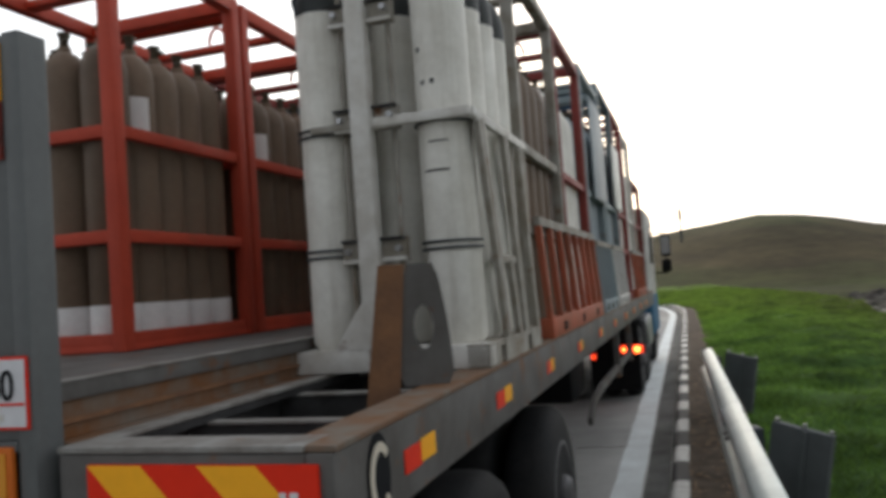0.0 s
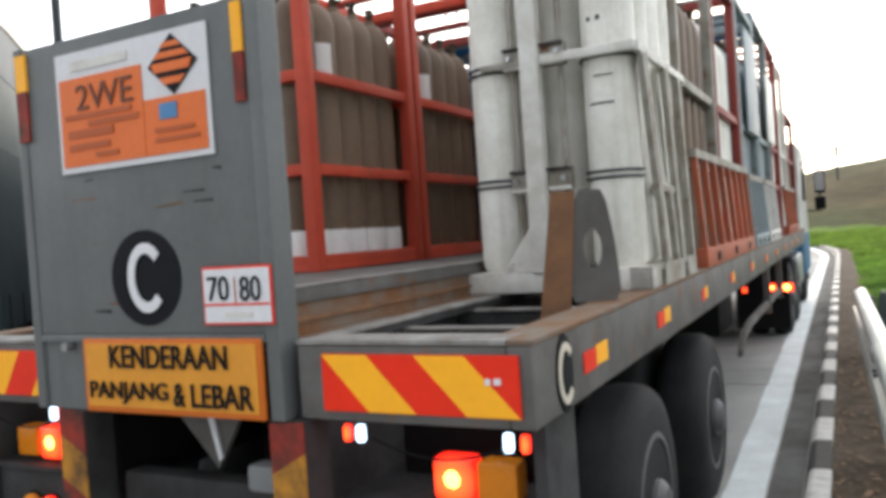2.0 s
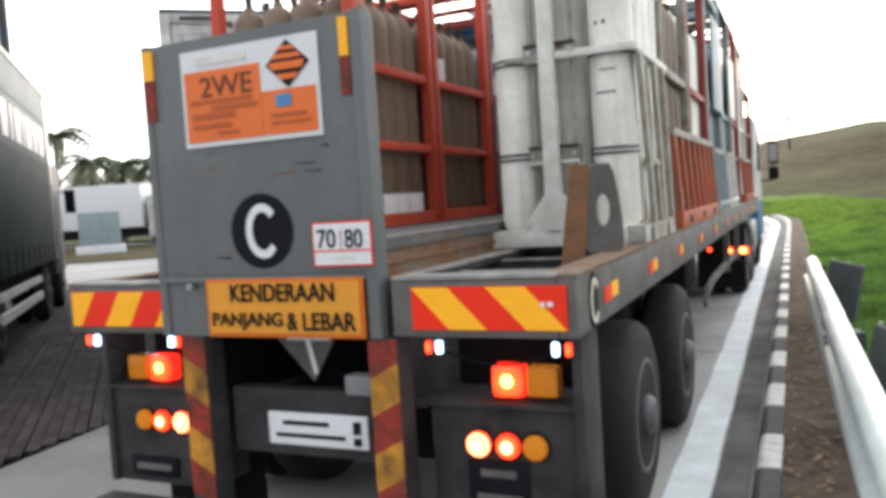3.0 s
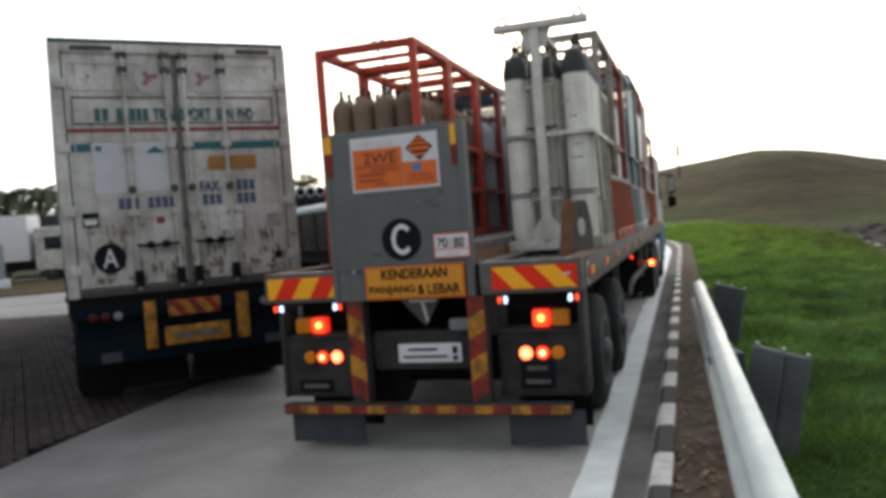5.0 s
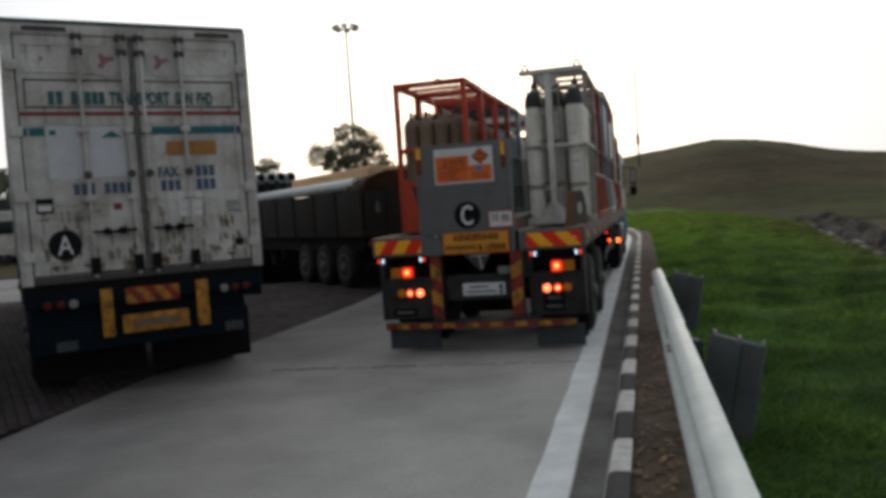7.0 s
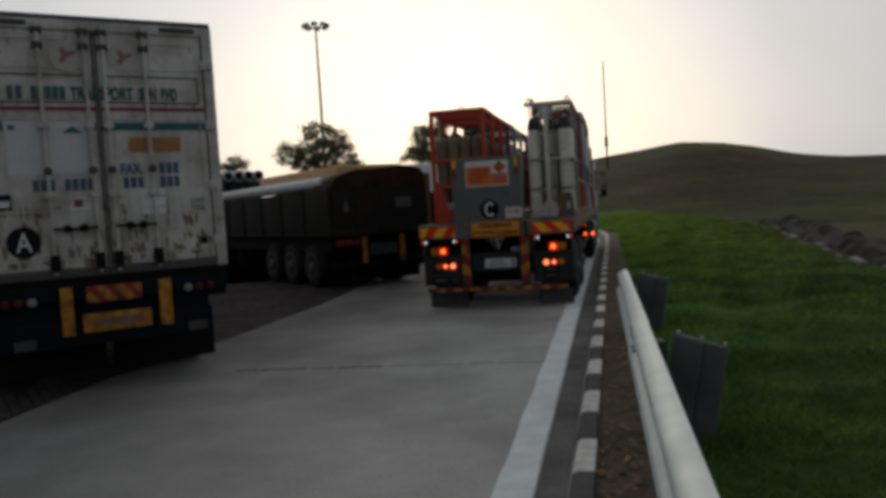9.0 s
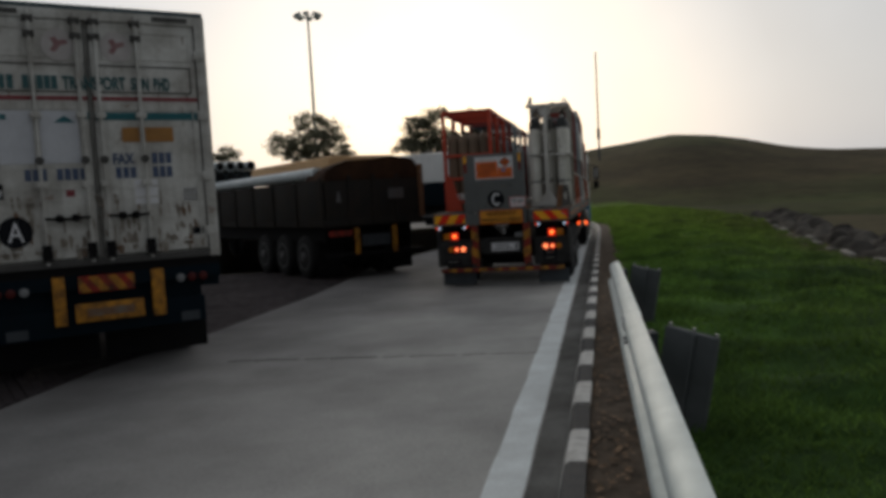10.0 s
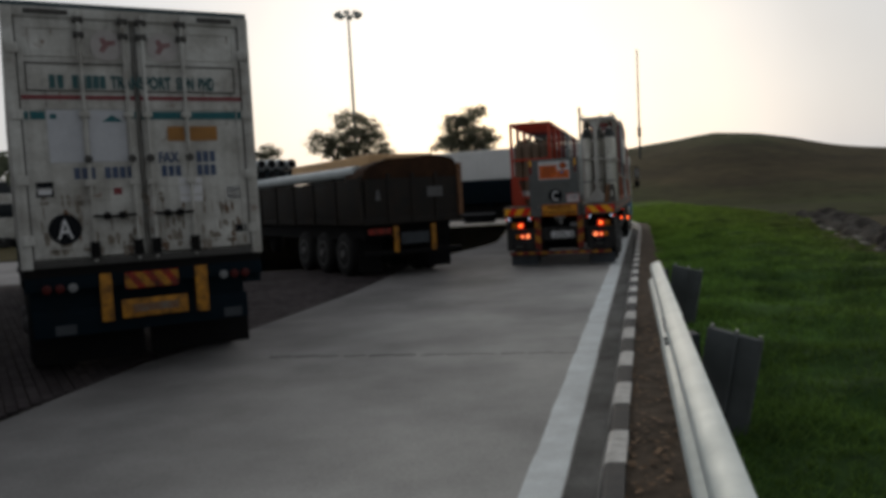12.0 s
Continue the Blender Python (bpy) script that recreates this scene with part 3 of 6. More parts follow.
for a, b in zip(vs, vs[1:]):
    bm.faces.new((a[0], a[1], b[1], b[0]))
tagged(part("gutter", bm, GUTTER, None), "dark silted gutter strip beside the kerb", "gutter", kind="structure")

# earth strip and grass bank
bm = bmesh.new()
rows = []
for i in range(240):
    y = -22 + i * 0.25
    row = []
    for j in range(9):
        x = kerb_x(y) + 0.13 + j * 0.085
        row.append(bm.verts.new((x, y - 0.02 * j, 0.105 + 0.018 * noise.noise((x * 6, y * 6, 0)) + 0.01 * noise.noise((x * 17, y * 17, 3)))))
    rows.append(row)
for a, b in zip(rows, rows[1:]):
    for j in range(8):
        bm.faces.new((a[j], a[j + 1], b[j + 1], b[j]))
soil = tagged(part("soil_strip", bm, SOIL, None), "bare brown soil between the kerb and the guardrail", "soil", kind="structure")

RIDGE_X = [-60, 0, 12, 26.5, 29.7, 35.2, 39.6, 46.2, 51.2, 56.6, 64.8, 80, 120, 200]
RIDGE_Z = [0.3, 3.5, 5.2, 7.1, 7.6, 8.2, 8.85, 8.5, 7.65, 6.3, 5.4, 5.0, 5.5, 6.0]


def bank_z(x, y):
    """The height of the grass bank and of the hill behind it."""
    d = x - kerb_x(min(y, 34))
    near = 0.11 + 0.10 * min(1, max(0, d - 0.8) / 3) * (1 + 0.5 * noise.noise((x * 0.25, y * 0.25, 1))) - 0.115 * max(0, min(d, 8) - 3.2) * min(1, max(0, 1.9 - y / 22))
    near += 0.035 * noise.noise((x * 1.3, y * 1.3, 7))
    hump = min(1, max(0, d - 0.9)) * min(1, max(0, (42 - y) / 12))
    near += hump * (0.17 * noise.noise((x * 0.33, y * 0.75, 11)) + 0.16 * noise.noise((x * 0.9, y * 1.7, 12)) + 0.05 * noise.noise((x * 2.6, y * 3.4, 13)))
    y0 = 50 - 0.45 * max(0, x - 14)
    s = min(1, max(0, (y - y0) / (115 - y0)))
    s = s * s * (3 - 2 * s) * 0.45 + s * 0.55
    ridge = float(np.interp(x * 115 / max(y, 60), RIDGE_X, RIDGE_Z)) + 0.12 * noise.noise((x * 0.12, 0, 5))
    far = max(0, (y - 115)) * 0.04
    return near * (1 - s) + ridge * s - far + 0.2 * s * noise.noise((x * 0.08, y * 0.08, 2))


def bank_end(y):
    """Where the green bank ends at the drain."""
    return float(np.interp(y, [-24, 5, 12.5, 17, 21, 26, 32.6, 40, 48, 56], [4.0, 7.0, 8.3, 9.6, 11.0, 12.7, 14.7, 16.0, 16.8, 15.5]))


def field(name, xs, yy, material, label, category, skip):
    verts, faces, at = [], [], {}
    for j, y in enumerate(yy):
        for i, x in enumerate(xs):
            k0 = kerb_x(min(y, 34)) + 0.7
            X = {"grass_bank": k0 + x * (bank_end(y) - k0), "hillside": bank_end(y) + x}.get(name, x)
            at[i, j] = len(verts)
            verts.append((X, y, bank_z(X, y)))
    for j in range(len(yy) - 1):
        for i in range(len(xs) - 1):
            if not skip(verts[at[i, j]]):
                faces.append((at[i, j], at[i + 1, j], at[i + 1, j + 1], at[i, j + 1]))
    me = bpy.data.meshes.new(name)
    me.from_pydata(verts, [], faces)
    me.shade_smooth()
    ob = part(name, me, material, None)
    return tagged(ob, label, category, kind="structure")


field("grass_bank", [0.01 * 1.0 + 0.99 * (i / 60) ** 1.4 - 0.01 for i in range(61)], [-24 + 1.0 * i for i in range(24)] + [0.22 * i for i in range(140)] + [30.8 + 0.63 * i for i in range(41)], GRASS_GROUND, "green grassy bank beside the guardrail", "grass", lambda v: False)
field("hillside", [0.3 * 1.13 ** i - 0.3 for i in range(52)], [-24 + 1.0 * i for i in range(81)], HILL, "brown slope beyond the drain", "slope", lambda v: False)
field("hill", [-60 + 3.2 * i for i in range(90)], [55.5 + 2.5 * i for i in range(38)], HILL, "low rounded hill of dry mown grass", "hill", lambda v: False)

# grass blades on the near bank
rng = np.random.default_rng(5)
gv, gf, gn = [], [], []
for k in range(150000):
    u = rng.random()
    y = -1 + 54 * u ** 1.75
    d = 0.62 + (bank_end(y) - kerb_x(min(y, 34)) - 0.7) * rng.random() ** 1.2
    x = kerb_x(min(y, 34)) + d
    clump = noise.noise((x * 1.1, y * 1.1, 4))
    if clump < -0.3 and rng.random() < 0.6:
        continue
    z = bank_z(x, y)
    big = 1 + 0.04 * y
    h = (0.02 + 0.04 * rng.random() + 0.10 * max(0, clump)) * big ** 0.6
    a = rng.random() * math.tau
    w = 0.005 * big + 0.003
    lx, ly = (rng.random() - 0.5) * h * 3.2, (rng.random() - 0.5) * h * 3.2
    i = len(gv)
    gv += [(x - w * math.cos(a), y - w * math.sin(a), z - 0.01), (x + w * math.cos(a), y + w * math.sin(a), z - 0.01), (x + lx, y + ly, z + h)]
    gf.append((i, i + 1, i + 2))
me = bpy.data.meshes.new("grass")
me.from_pydata(gv, [], gf)
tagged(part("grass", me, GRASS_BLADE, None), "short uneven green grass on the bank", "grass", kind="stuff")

# dead leaves and pebbles on the earth strip
gv, gf = [], []
for k in range(2600):
    y = -1 + 22 * rng.random() ** 1.5
    x = kerb_x(y) + 0.16 + 0.62 * rng.random()
    s, a, z = 0.008 + 0.022 * rng.random(), rng.random() * math.tau, 0.118 + 0.012 * rng.random()
    i = len(gv)
    gv += [(x + s * math.cos(a + q) * (1 if q % 3 else 0.6), y + s * math.sin(a + q), z + 0.008 * rng.random()) for q in (0, 1.6, 3.1, 4.7)]
    gf.append((i, i + 1, i + 2, i + 3))
me = bpy.data.meshes.new("leaf_litter")
me.from_pydata(gv, [], gf)
tagged(part("leaf_litter", me, LEAF_LITTER, None), "dry brown leaves and pebbles on the bare soil", "leaves", kind="stuff")

# stone-lined drain along the foot of the bank
drain = thing("drain", "weathered concrete drain edge along the grass bank", "drain", kind="structure")
DR = [(8.2, 12.5), (9.6, 16.9), (11.0, 21.1), (12.7, 26.3), (14.5, 32.6)]
stone_me = finish(Box(-0.45, 0.45, -0.08, 0.08, -0.2, 0.10, 0.03), "drain_block")
for (xa, ya), (xb, yb) in zip(DR, DR[1:]):
    n = max(2, int(math.hypot(xb - xa, yb - ya) / 0.86))
    for k in range(n):
        f = (k + 0.5) / n
        x, y = xa + f * (xb - xa), ya + f * (yb - ya)
        part("drain_block", stone_me, STONE, drain, m=pose(x, y, bank_z(x, y) - 0.04 + 0.05 * math.sin(k * 1.9), 0, 3 * math.sin(k), math.degrees(math.atan2(yb - ya, xb - xa)) + 3 * math.sin(k * 2.3)))
bm = bmesh.new()
for off, high, wide in ((0.5, 0.36, 0.34), (1.2, 0.46, 0.46)):
    rows = []
    for k in range(90):
        f = k / 89 * (len(DR) - 1)
        i = min(int(f), len(DR) - 2)
        xa, ya = DR[i]
        xb, yb = DR[i + 1]
        cx, cy = xa + (f - i) * (xb - xa) + off + 0.12 * math.sin(k * 0.55), ya + (f - i) * (yb - ya) + 0.1
        h = high * (0.75 + 0.45 * abs(math.sin(k * 0.42 + off * 3))) + 0.08 * noise.noise((k * 0.6, off, 2))
        rows.append([bm.verts.new((cx + wide * math.cos(math.pi * j / 8), cy, bank_z(cx, cy) - 0.08 + h * math.sin(math.pi * j / 8) + 0.03 * noise.noise((k * 0.9, j * 0.8, off)))) for j in range(9)])
    for p, q in zip(rows, rows[1:]):
        for j in range(8):
            bm.faces.new((p[j], p[j + 1], q[j + 1], q[j]))
part("drain_lining", bm, DRAIN_PIPE, drain, "dark humped lining of the drain", angle=60)

# guardrail: a W-beam on posts, with dark plates behind
rail = thing("guardrail", "galvanised steel guardrail beside the kerb", "guardrail", kind="structure")


def rail_x(y):
    return 2.655 + (y - 9.75) * 0.2375


PROFILE = [(0.0, 0.468), (-0.035, 0.474), (-0.112, 0.50), (-0.132, 0.535), (-0.115, 0.578), (-0.035, 0.608), (-0.022, 0.635), (-0.035, 0.662), (-0.095, 0.69), (-0.112, 0.722), (-0.095, 0.757), (-0.045, 0.784), (0.004, 0.79)]


def beam_piece(y0, y1, lap):
    bm = bmesh.new()
    rows = []
    for y in (y0, (y0 + y1) / 2, y1):
        rows.append([[bm.verts.new((rail_x(y) + px + th - lap, y - 0.24 * px, z + 0.0)) for px, z in PROFILE] for th in (0.0, 0.004)])
    for a, b in zip(rows, rows[1:]):
        for s in (0, 1):
            for i in range(len(PROFILE) - 1):
                f = (a[s][i], a[s][i + 1], b[s][i + 1], b[s][i])
                bm.faces.new(f if s == 0 else f[::-1])
        for i in (0, len(PROFILE) - 1):
            bm.faces.new((a[0][i], b[0][i], b[1][i], a[1][i]))
    for r in (rows[0], rows[-1]):
        for i in range(len(PROFILE) - 1):
            bm.faces.new((r[0][i], r[1][i], r[1][i + 1], r[0][i + 1]))
    return bm


part("rail_beam", beam_piece(5.55, 9.75, 0.0), GALV, rail, angle=60)
part("rail_beam", beam_piece(1.4, 5.85, 0.006), GALV, rail, angle=60)
for k in range(4):
    part("rail_beam", beam_piece(-2.8 - 4.2 * k, 1.7 - 4.2 * k, 0.006 * (k % 2)), GALV, rail, angle=60)
for y in (5.62, 5.78):
    for z in (0.54, 0.59, 0.69, 0.74):
        part("bolt", rod(bmesh.new(), (rail_x(y) - 0.125, y, z), (rail_x(y) - 0.05, y, z), 0.014, 8), CHROME, rail)
for y in (9.25, 5.2, 1.2, -2.6, -6.8, -11.0, -15.2):
    px = rail_x(y) + 0.045
    post = part("post", Box(px - 0.03, px + 0.03, y - 0.07, y + 0.07, -0.1, 0.74, 0.008), POST_DARK, rail, "dark grey steel post")
    bm = Box(-0.005, 0.345, -0.03, 0.03, -0.04, 0.81, 0.01)
    box(bm, 0.18, 0.21, -0.05, -0.028, -0.04, 0.80, 0.006)
    part("back_plate", bm, PLATE_GREY, rail, "weathered grey plate standing behind the rail", m=pose(px - 0.04, y - 0.02, 0, 0, 0, -42) @ pose(0, 0, 0, 0, 11))
    for q in (0.02, 0.18, 0.33):
        c = pose(px - 0.04, y - 0.02, 0, 0, 0, -42) @ pose(0, 0, 0, 0, 11) @ Vector((q, 0, 0.812))
        part("plate_bolt", rod(bmesh.new(), c, c + Vector((0, 0, 0.022)), 0.012, 8), CHROME, rail)


# ---- trees ----
def tree(x, y, trunk, crowns, seed, label):
    """crowns: (dx, dy, z, radius across, radius up) of the leafy masses."""
    r = random.Random(seed)
    t = thing("tree", label, "tree", pose(x, y, 0))
    bm = rod(bmesh.new(), (0, 0, -0.2), (0.15, 0, trunk), 0.32, 10, 0.2)
    for cx, cy, cz, ra, ru in crowns:
        mid = Vector((cx * 0.45, cy * 0.45, (trunk + cz) / 2))
        rod(bm, (0.1, 0, trunk - 0.6), mid, 0.16, 7, 0.1)
        rod(bm, mid, (cx, cy, cz), 0.1, 6, 0.04)
        for k in range(5):
            a = r.random() * math.tau
            rod(bm, (cx * 0.8, cy * 0.8, cz - 0.2), (cx + ra * 0.8 * math.cos(a), cy + ra * 0.8 * math.sin(a), cz + ru * r.uniform(-0.2, 0.7)), 0.05, 5, 0.015)
    part("trunk", bm, BARK, t)
    v, f = [], []
    for cx, cy, cz, ra, ru in crowns:
        for c in range(int(21 * ra)):
            a, e = r.random() * math.tau, math.acos(r.uniform(-0.55, 1))
            q = r.uniform(0.55, 1.05)
            bx, by, bz = cx + ra * q * math.sin(e) * math.cos(a), cy + ra * q * math.sin(e) * math.sin(a), cz + ru * q * math.cos(e)
            for l in range(52):
                px, py, pz = bx + r.gauss(0, 0.24), by + r.gauss(0, 0.24), bz + r.gauss(0, 0.13)
                s = r.uniform(0.06, 0.14)
                d1 = Vector((r.gauss(0, 1), r.gauss(0, 1), r.gauss(0, 0.5))).normalized() * s
                d2 = Vector((r.gauss(0, 1), r.gauss(0, 1), r.gauss(0, 0.7))).normalized() * s * 0.6
                i = len(v)
                p = Vector((px, py, pz))
                v += [p - d1, p + d2, p + d1, p - d2]
                f.append((i, i + 1, i + 2, i + 3))
    me = bpy.data.meshes.new("crown")
    me.from_pydata([tuple(q) for q in v], [], f)
    part("crown", me, LEAF, t)
    return t


tree(-6.4, 58, 3.6, [(-1.95, 0, 6.0, 1.15, 0.85), (-1.3, 0.4, 5.3, 1.1, 0.7), (0.1, 0, 7.55, 0.95, 0.8), (1.2, 0.3, 6.95, 1.05, 0.85), (-0.3, -0.4, 6.4, 1.2, 0.95), (1.75, 0, 5.9, 1.0, 0.8), (0.75, -0.5, 6.0, 1.1, 0.85), (0.1, 0.5, 5.2, 1.3, 0.7), (2.2, 0.2, 5.1, 0.75, 0.5)], 3,
     "spreading dark rain tree with a rounded open crown")
tree(1.9, 56, 3.2, [(0.8, 0, 7.3, 0.85, 0.7), (-0.5, 0.2, 6.85, 0.95, 0.7), (0.1, -0.3, 6.4, 1.15, 0.85), (-0.2, 0.3, 5.7, 1.3, 0.85), (1.2, 0, 5.85, 1.1, 0.75), (-1.15, 0, 5.2, 1.05, 0.7), (0.3, 0.3, 5.0, 1.4, 0.8), (1.4, -0.2, 5.1, 0.95, 0.6)], 8,
     "dense dark tree with an upright uneven crown")
tree(-14.3, 62, 3.0, [(0, 0, 4.8, 1.7, 1.2), (1.1, 0, 5.7, 0.9, 0.7), (-1.2, 0, 4.2, 1.3, 0.9)], 12, "dark tree with a ragged crown behind the trucks")
tree(-40, 66, 3.0, [(0, 0, 5.0, 2.6, 1.5), (3, 0, 4.8, 2.2, 1.3), (-3, 0, 5.0, 2.4, 1.6)], 15, "low broad dark tree behind the white truck")
tree(-46.5, 66, 3.0, [(0, 0, 5.0, 2.6, 1.5), (3, 0, 4.8, 2.2, 1.6), (-3, 0, 4.6, 2.4, 1.5)], 16, "low broad dark tree behind the white truck")


def palm(x, y, high, seed):
    r = random.Random(seed)
    t = thing("palm_tree", "grey-green coconut palm behind the yard", "palm tree", pose(x, y, 0), group="palms behind the yard")
    part("trunk", rod(bmesh.new(), (0, 0, -0.2), (0.3, 0, high), 0.2, 8, 0.13), BARK, t)
    v, f = [], []
    for k in range(16):
        a, lift = k * 2.4 + r.random() * 0.5, r.uniform(-0.1, 0.9)
        p = Vector((0.3, 0, high))
        d = Vector((math.cos(a), math.sin(a), lift))
        side_v = Vector((-math.sin(a), math.cos(a), 0))
        for s in range(9):
            d.z -= 0.2
            q = p + d.normalized() * 0.36
            for sg in (-1, 1):
                i = len(v)
                w = side_v * sg * (0.62 - 0.045 * s) + Vector((0, 0, -0.28))
                v += [p, q, q + w, p + w * 0.9 + d * 0.15]
                f.append((i, i + 1, i + 2, i + 3))
            p = q
    me = bpy.data.meshes.new("frond")
    me.from_pydata([tuple(q) for q in v], [], f)
    part("frond", me, PALM_LEAF, t)


for i, (x, y, h) in enumerate(((-35.8, 50.6, 8.0), (-34.4, 52.5, 6.2), (-32.4, 53, 5.9), (-30.6, 54, 5.9), (-28.4, 54, 5.6))):
    palm(x, y, h, 30 + i)

# ---- lamp masts ----
mast = thing("lamp_mast", "tall slender floodlight mast with a ring of lamps", "lamp mast", pose(-9.2, 90, 0))
part("pole", rod(bmesh.new(), (0, 0, -0.3), (0, 0, 22.6), 0.26, 10, 0.11), GALV, mast, "grey tapered pole")
part("ring", rod(bmesh.new(), (-1.1, 0, 22.3), (1.1, 0, 22.3), 0.07, 6), GALV, mast)
for k in range(8):
    a = k * math.tau / 8
    c = Vector((1.35 * math.cos(a), 1.35 * math.sin(a), 22.5))
    bm = Box(-0.32, 0.32, -0.2, 0.2, -0.2, 0.2, 0.06, m=Matrix.Translation(c) @ pose(0, 0, 0, 25, 0, math.degrees(a) + 90))
    rod(bm, (0, 0, 22.3), c, 0.05, 6)
    part("floodlight", bm, GALV, mast)
mast = thing("lightning_mast", "thin dark mast standing on the hill", "mast", pose(22.3, 88, bank_z(22.3, 88)))
part("pole", rod(bmesh.new(), (0, 0, -0.5), (0.05, 0, 16.7 - bank_z(22.3, 88)), 0.11, 8, 0.07), POST_DARK, mast)
part("cabinet", Box(-0.16, 0.16, -0.2, 0.2, 2.4, 3.5, 0.03), POST_DARK, mast)
yard = thing("lamp_post", "dark steel lamp post behind the curtain-sided truck", "lamp post", pose(-13.3, 17.4, 0))
part("pole", rod(bmesh.new(), (0, 0, -0.1), (0, 0, 9.0), 0.14, 10, 0.11), POST_DARK, yard)
part("lamp_arm", rod(bmesh.new(), (0, 0, 8.9), (1.6, -0.4, 9.3), 0.05, 8), POST_DARK, yard)
part("lamp_head", Box(1.5, 2.1, -0.6, -0.3, 9.22, 9.36, 0.04), POST_DARK, yard)


# ---- wheels ----
def wheel_meshes(r=0.5, w=0.26):
    """Tyre, rim and hub about the x axis, outer side towards +x."""
    turn = pose(0, 0, 0, 0, 90)
    t = lathe(bmesh.new(), [(r * 0.56, -w / 2), (r * 0.80, -w / 2 - 0.006), (r * 0.93, -w / 2 + 0.015), (r * 0.985, -w / 2 + 0.05), (r, -w / 2 + 0.09), (r, w / 2 - 0.09), (r * 0.985, w / 2 - 0.05), (r * 0.93, w / 2 - 0.015), (r * 0.80, w / 2 + 0.006), (r * 0.56, w / 2)], 36, turn)
    rim = lathe(bmesh.new(), [(r * 0.57, w / 2 - 0.10), (r * 0.60, w / 2 + 0.004), (r * 0.55, w / 2 + 0.006), (r * 0.52, w / 2 - 0.06), (r * 0.40, w / 2 - 0.10), (r * 0.30, w / 2 - 0.10), (r * 0.28, w / 2 - 0.05), (0.02, w / 2 - 0.05)], 28, turn)
    hub = lathe(bmesh.new(), [(r * 0.22, w / 2 - 0.11), (r * 0.21, w / 2 + 0.02), (r * 0.15, w / 2 + 0.05), (0.02, w / 2 + 0.055)], 16, turn)
    for k in range(8):
        a = k * math.tau / 8
        rod(hub, (w / 2 - 0.055, r * 0.34 * math.cos(a), r * 0.34 * math.sin(a)), (w / 2 - 0.03, r * 0.34 * math.cos(a), r * 0.34 * math.sin(a)), 0.016, 6)
    return finish(t, "tyre", 50), finish(rim, "rim"), finish(hub, "hub")


TYRE_ME, RIM_ME, HUB_ME = wheel_meshes()
SPIN = []


def wheel(parent, x, y, z, out, dual=True, spin=False):
    w = new("wheel")
    w.parent = parent
    home = pose(x, y, z) if out > 0 else pose(x, y, z, 0, 0, 180)
    w.matrix_basis = home
    part("tyre", TYRE_ME, TYRE, w)
    part("rim", RIM_ME, RIM, w)
    part("hub", HUB_ME, RIM, w)
    if dual:
        part("tyre", TYRE_ME, TYRE, w, m=pose(-0.31, 0, 0))
    if spin:
        SPIN.append((w, x, y, z, out))
    return w


# ---- the flatbed semi-trailer ----
trailer = thing("flatbed_trailer", "grey steel flatbed trailer with rear board and lit tail lamps", "trailer")
riding(trailer, 0, 0, 0)
L = 13.2
side = part("side_beam", Box(1.20, 1.27, 0.0, L, 1.165, 1.385, 0.006), GREY, trailer)
part("beam_edge", Box(1.13, 1.275, 0.004, L, 1.386, 1.402, 0.004), RUSTY, side, "rust-worn top edge")
side = part("side_beam", Box(-1.27, -1.20, 0.0, L, 1.165, 1.385, 0.006), GREY, trailer)
part("beam_edge", Box(-1.275, -1.13, 0.004, L, 1.386, 1.402, 0.004), RUSTY, side, "rust-worn top edge")
for s in (-1, 1):
    a, b = sorted((s * 0.52, s * 1.199))
    rear = part("rear_beam", Box(a, b, 0.0, 0.10, 1.165, 1.385, 0.008), GREY, trailer)
    part("beam_edge", Box(a, b, -0.004, 0.13, 1.387, 1.403, 0.004), BARE_EDGE, rear, "scuffed top edge")
    a, b = sorted((s * 0.615, s * 1.235))
    pan = part("reflective_panel", Box(a, b, -0.008, -0.001, 1.195, 1.362), SIGN_RED, rear, "red and yellow striped reflective panel")
    stripes("stripe", pan, a, b, -0.009, 1.197, 1.36, 4, (SIGN_YELLOW, SIGN_RED), 0.155 if s > 0 else -0.10, labels=("yellow stripe", "red stripe"))
    if s > 0:
        for x0, x1 in ((1.14, 1.155), (1.165, 1.185)):
            part("print_bar", plate(bmesh.new(), [(x0, 1.285), (x1, 1.285), (x1, 1.302), (x0, 1.302)], -0.016, -0.013), SIGN_WHITE, pan, "small white print")
# dark sub-frame
for x in (-0.48, 0.48):
    bm = Box(x - 0.02, x + 0.02, 0.15, L - 0.3, 0.86, 1.38)
    box(bm, x - 0.09, x + 0.09, 0.15, L - 0.3, 1.36, 1.385)
    box(bm, x - 0.09, x + 0.09, 0.15, L - 0.3, 0.84, 0.862)
    part("chassis_beam", bm, BLACK if x < 0 else DIRTY_SHADED, trailer)
part("deck_flange", Box(0.50, 0.575, 0.14, 2.4, 1.388, 1.40, 0.003), BARE_EDGE, trailer, "scuffed pale steel flange")
for k in range(22):
    y = 0.55 + k * 0.58
    # members farther in turn black, the deck's shade put into their colour
    cmb = part("cross_member", Box(-1.19, 1.19, y, y + 0.09, 1.27, 1.355, 0.006), BLACK if k > 2 else DIRTY_SHADED, trailer)
    if k < 4:
        part("flange", Box(0.58, 1.19, y - 0.012, y + 0.04, 1.356, 1.366, 0.003), BARE_EDGE, cmb, "scuffed pale top flange")
part("floor_plate", Box(0.52, 1.19, 2.4, L, 1.372, 1.384), BLACK, trailer)
part("floor_plate", Box(-1.19, -0.52, 1.0, L, 1.372, 1.384), BLACK, trailer)
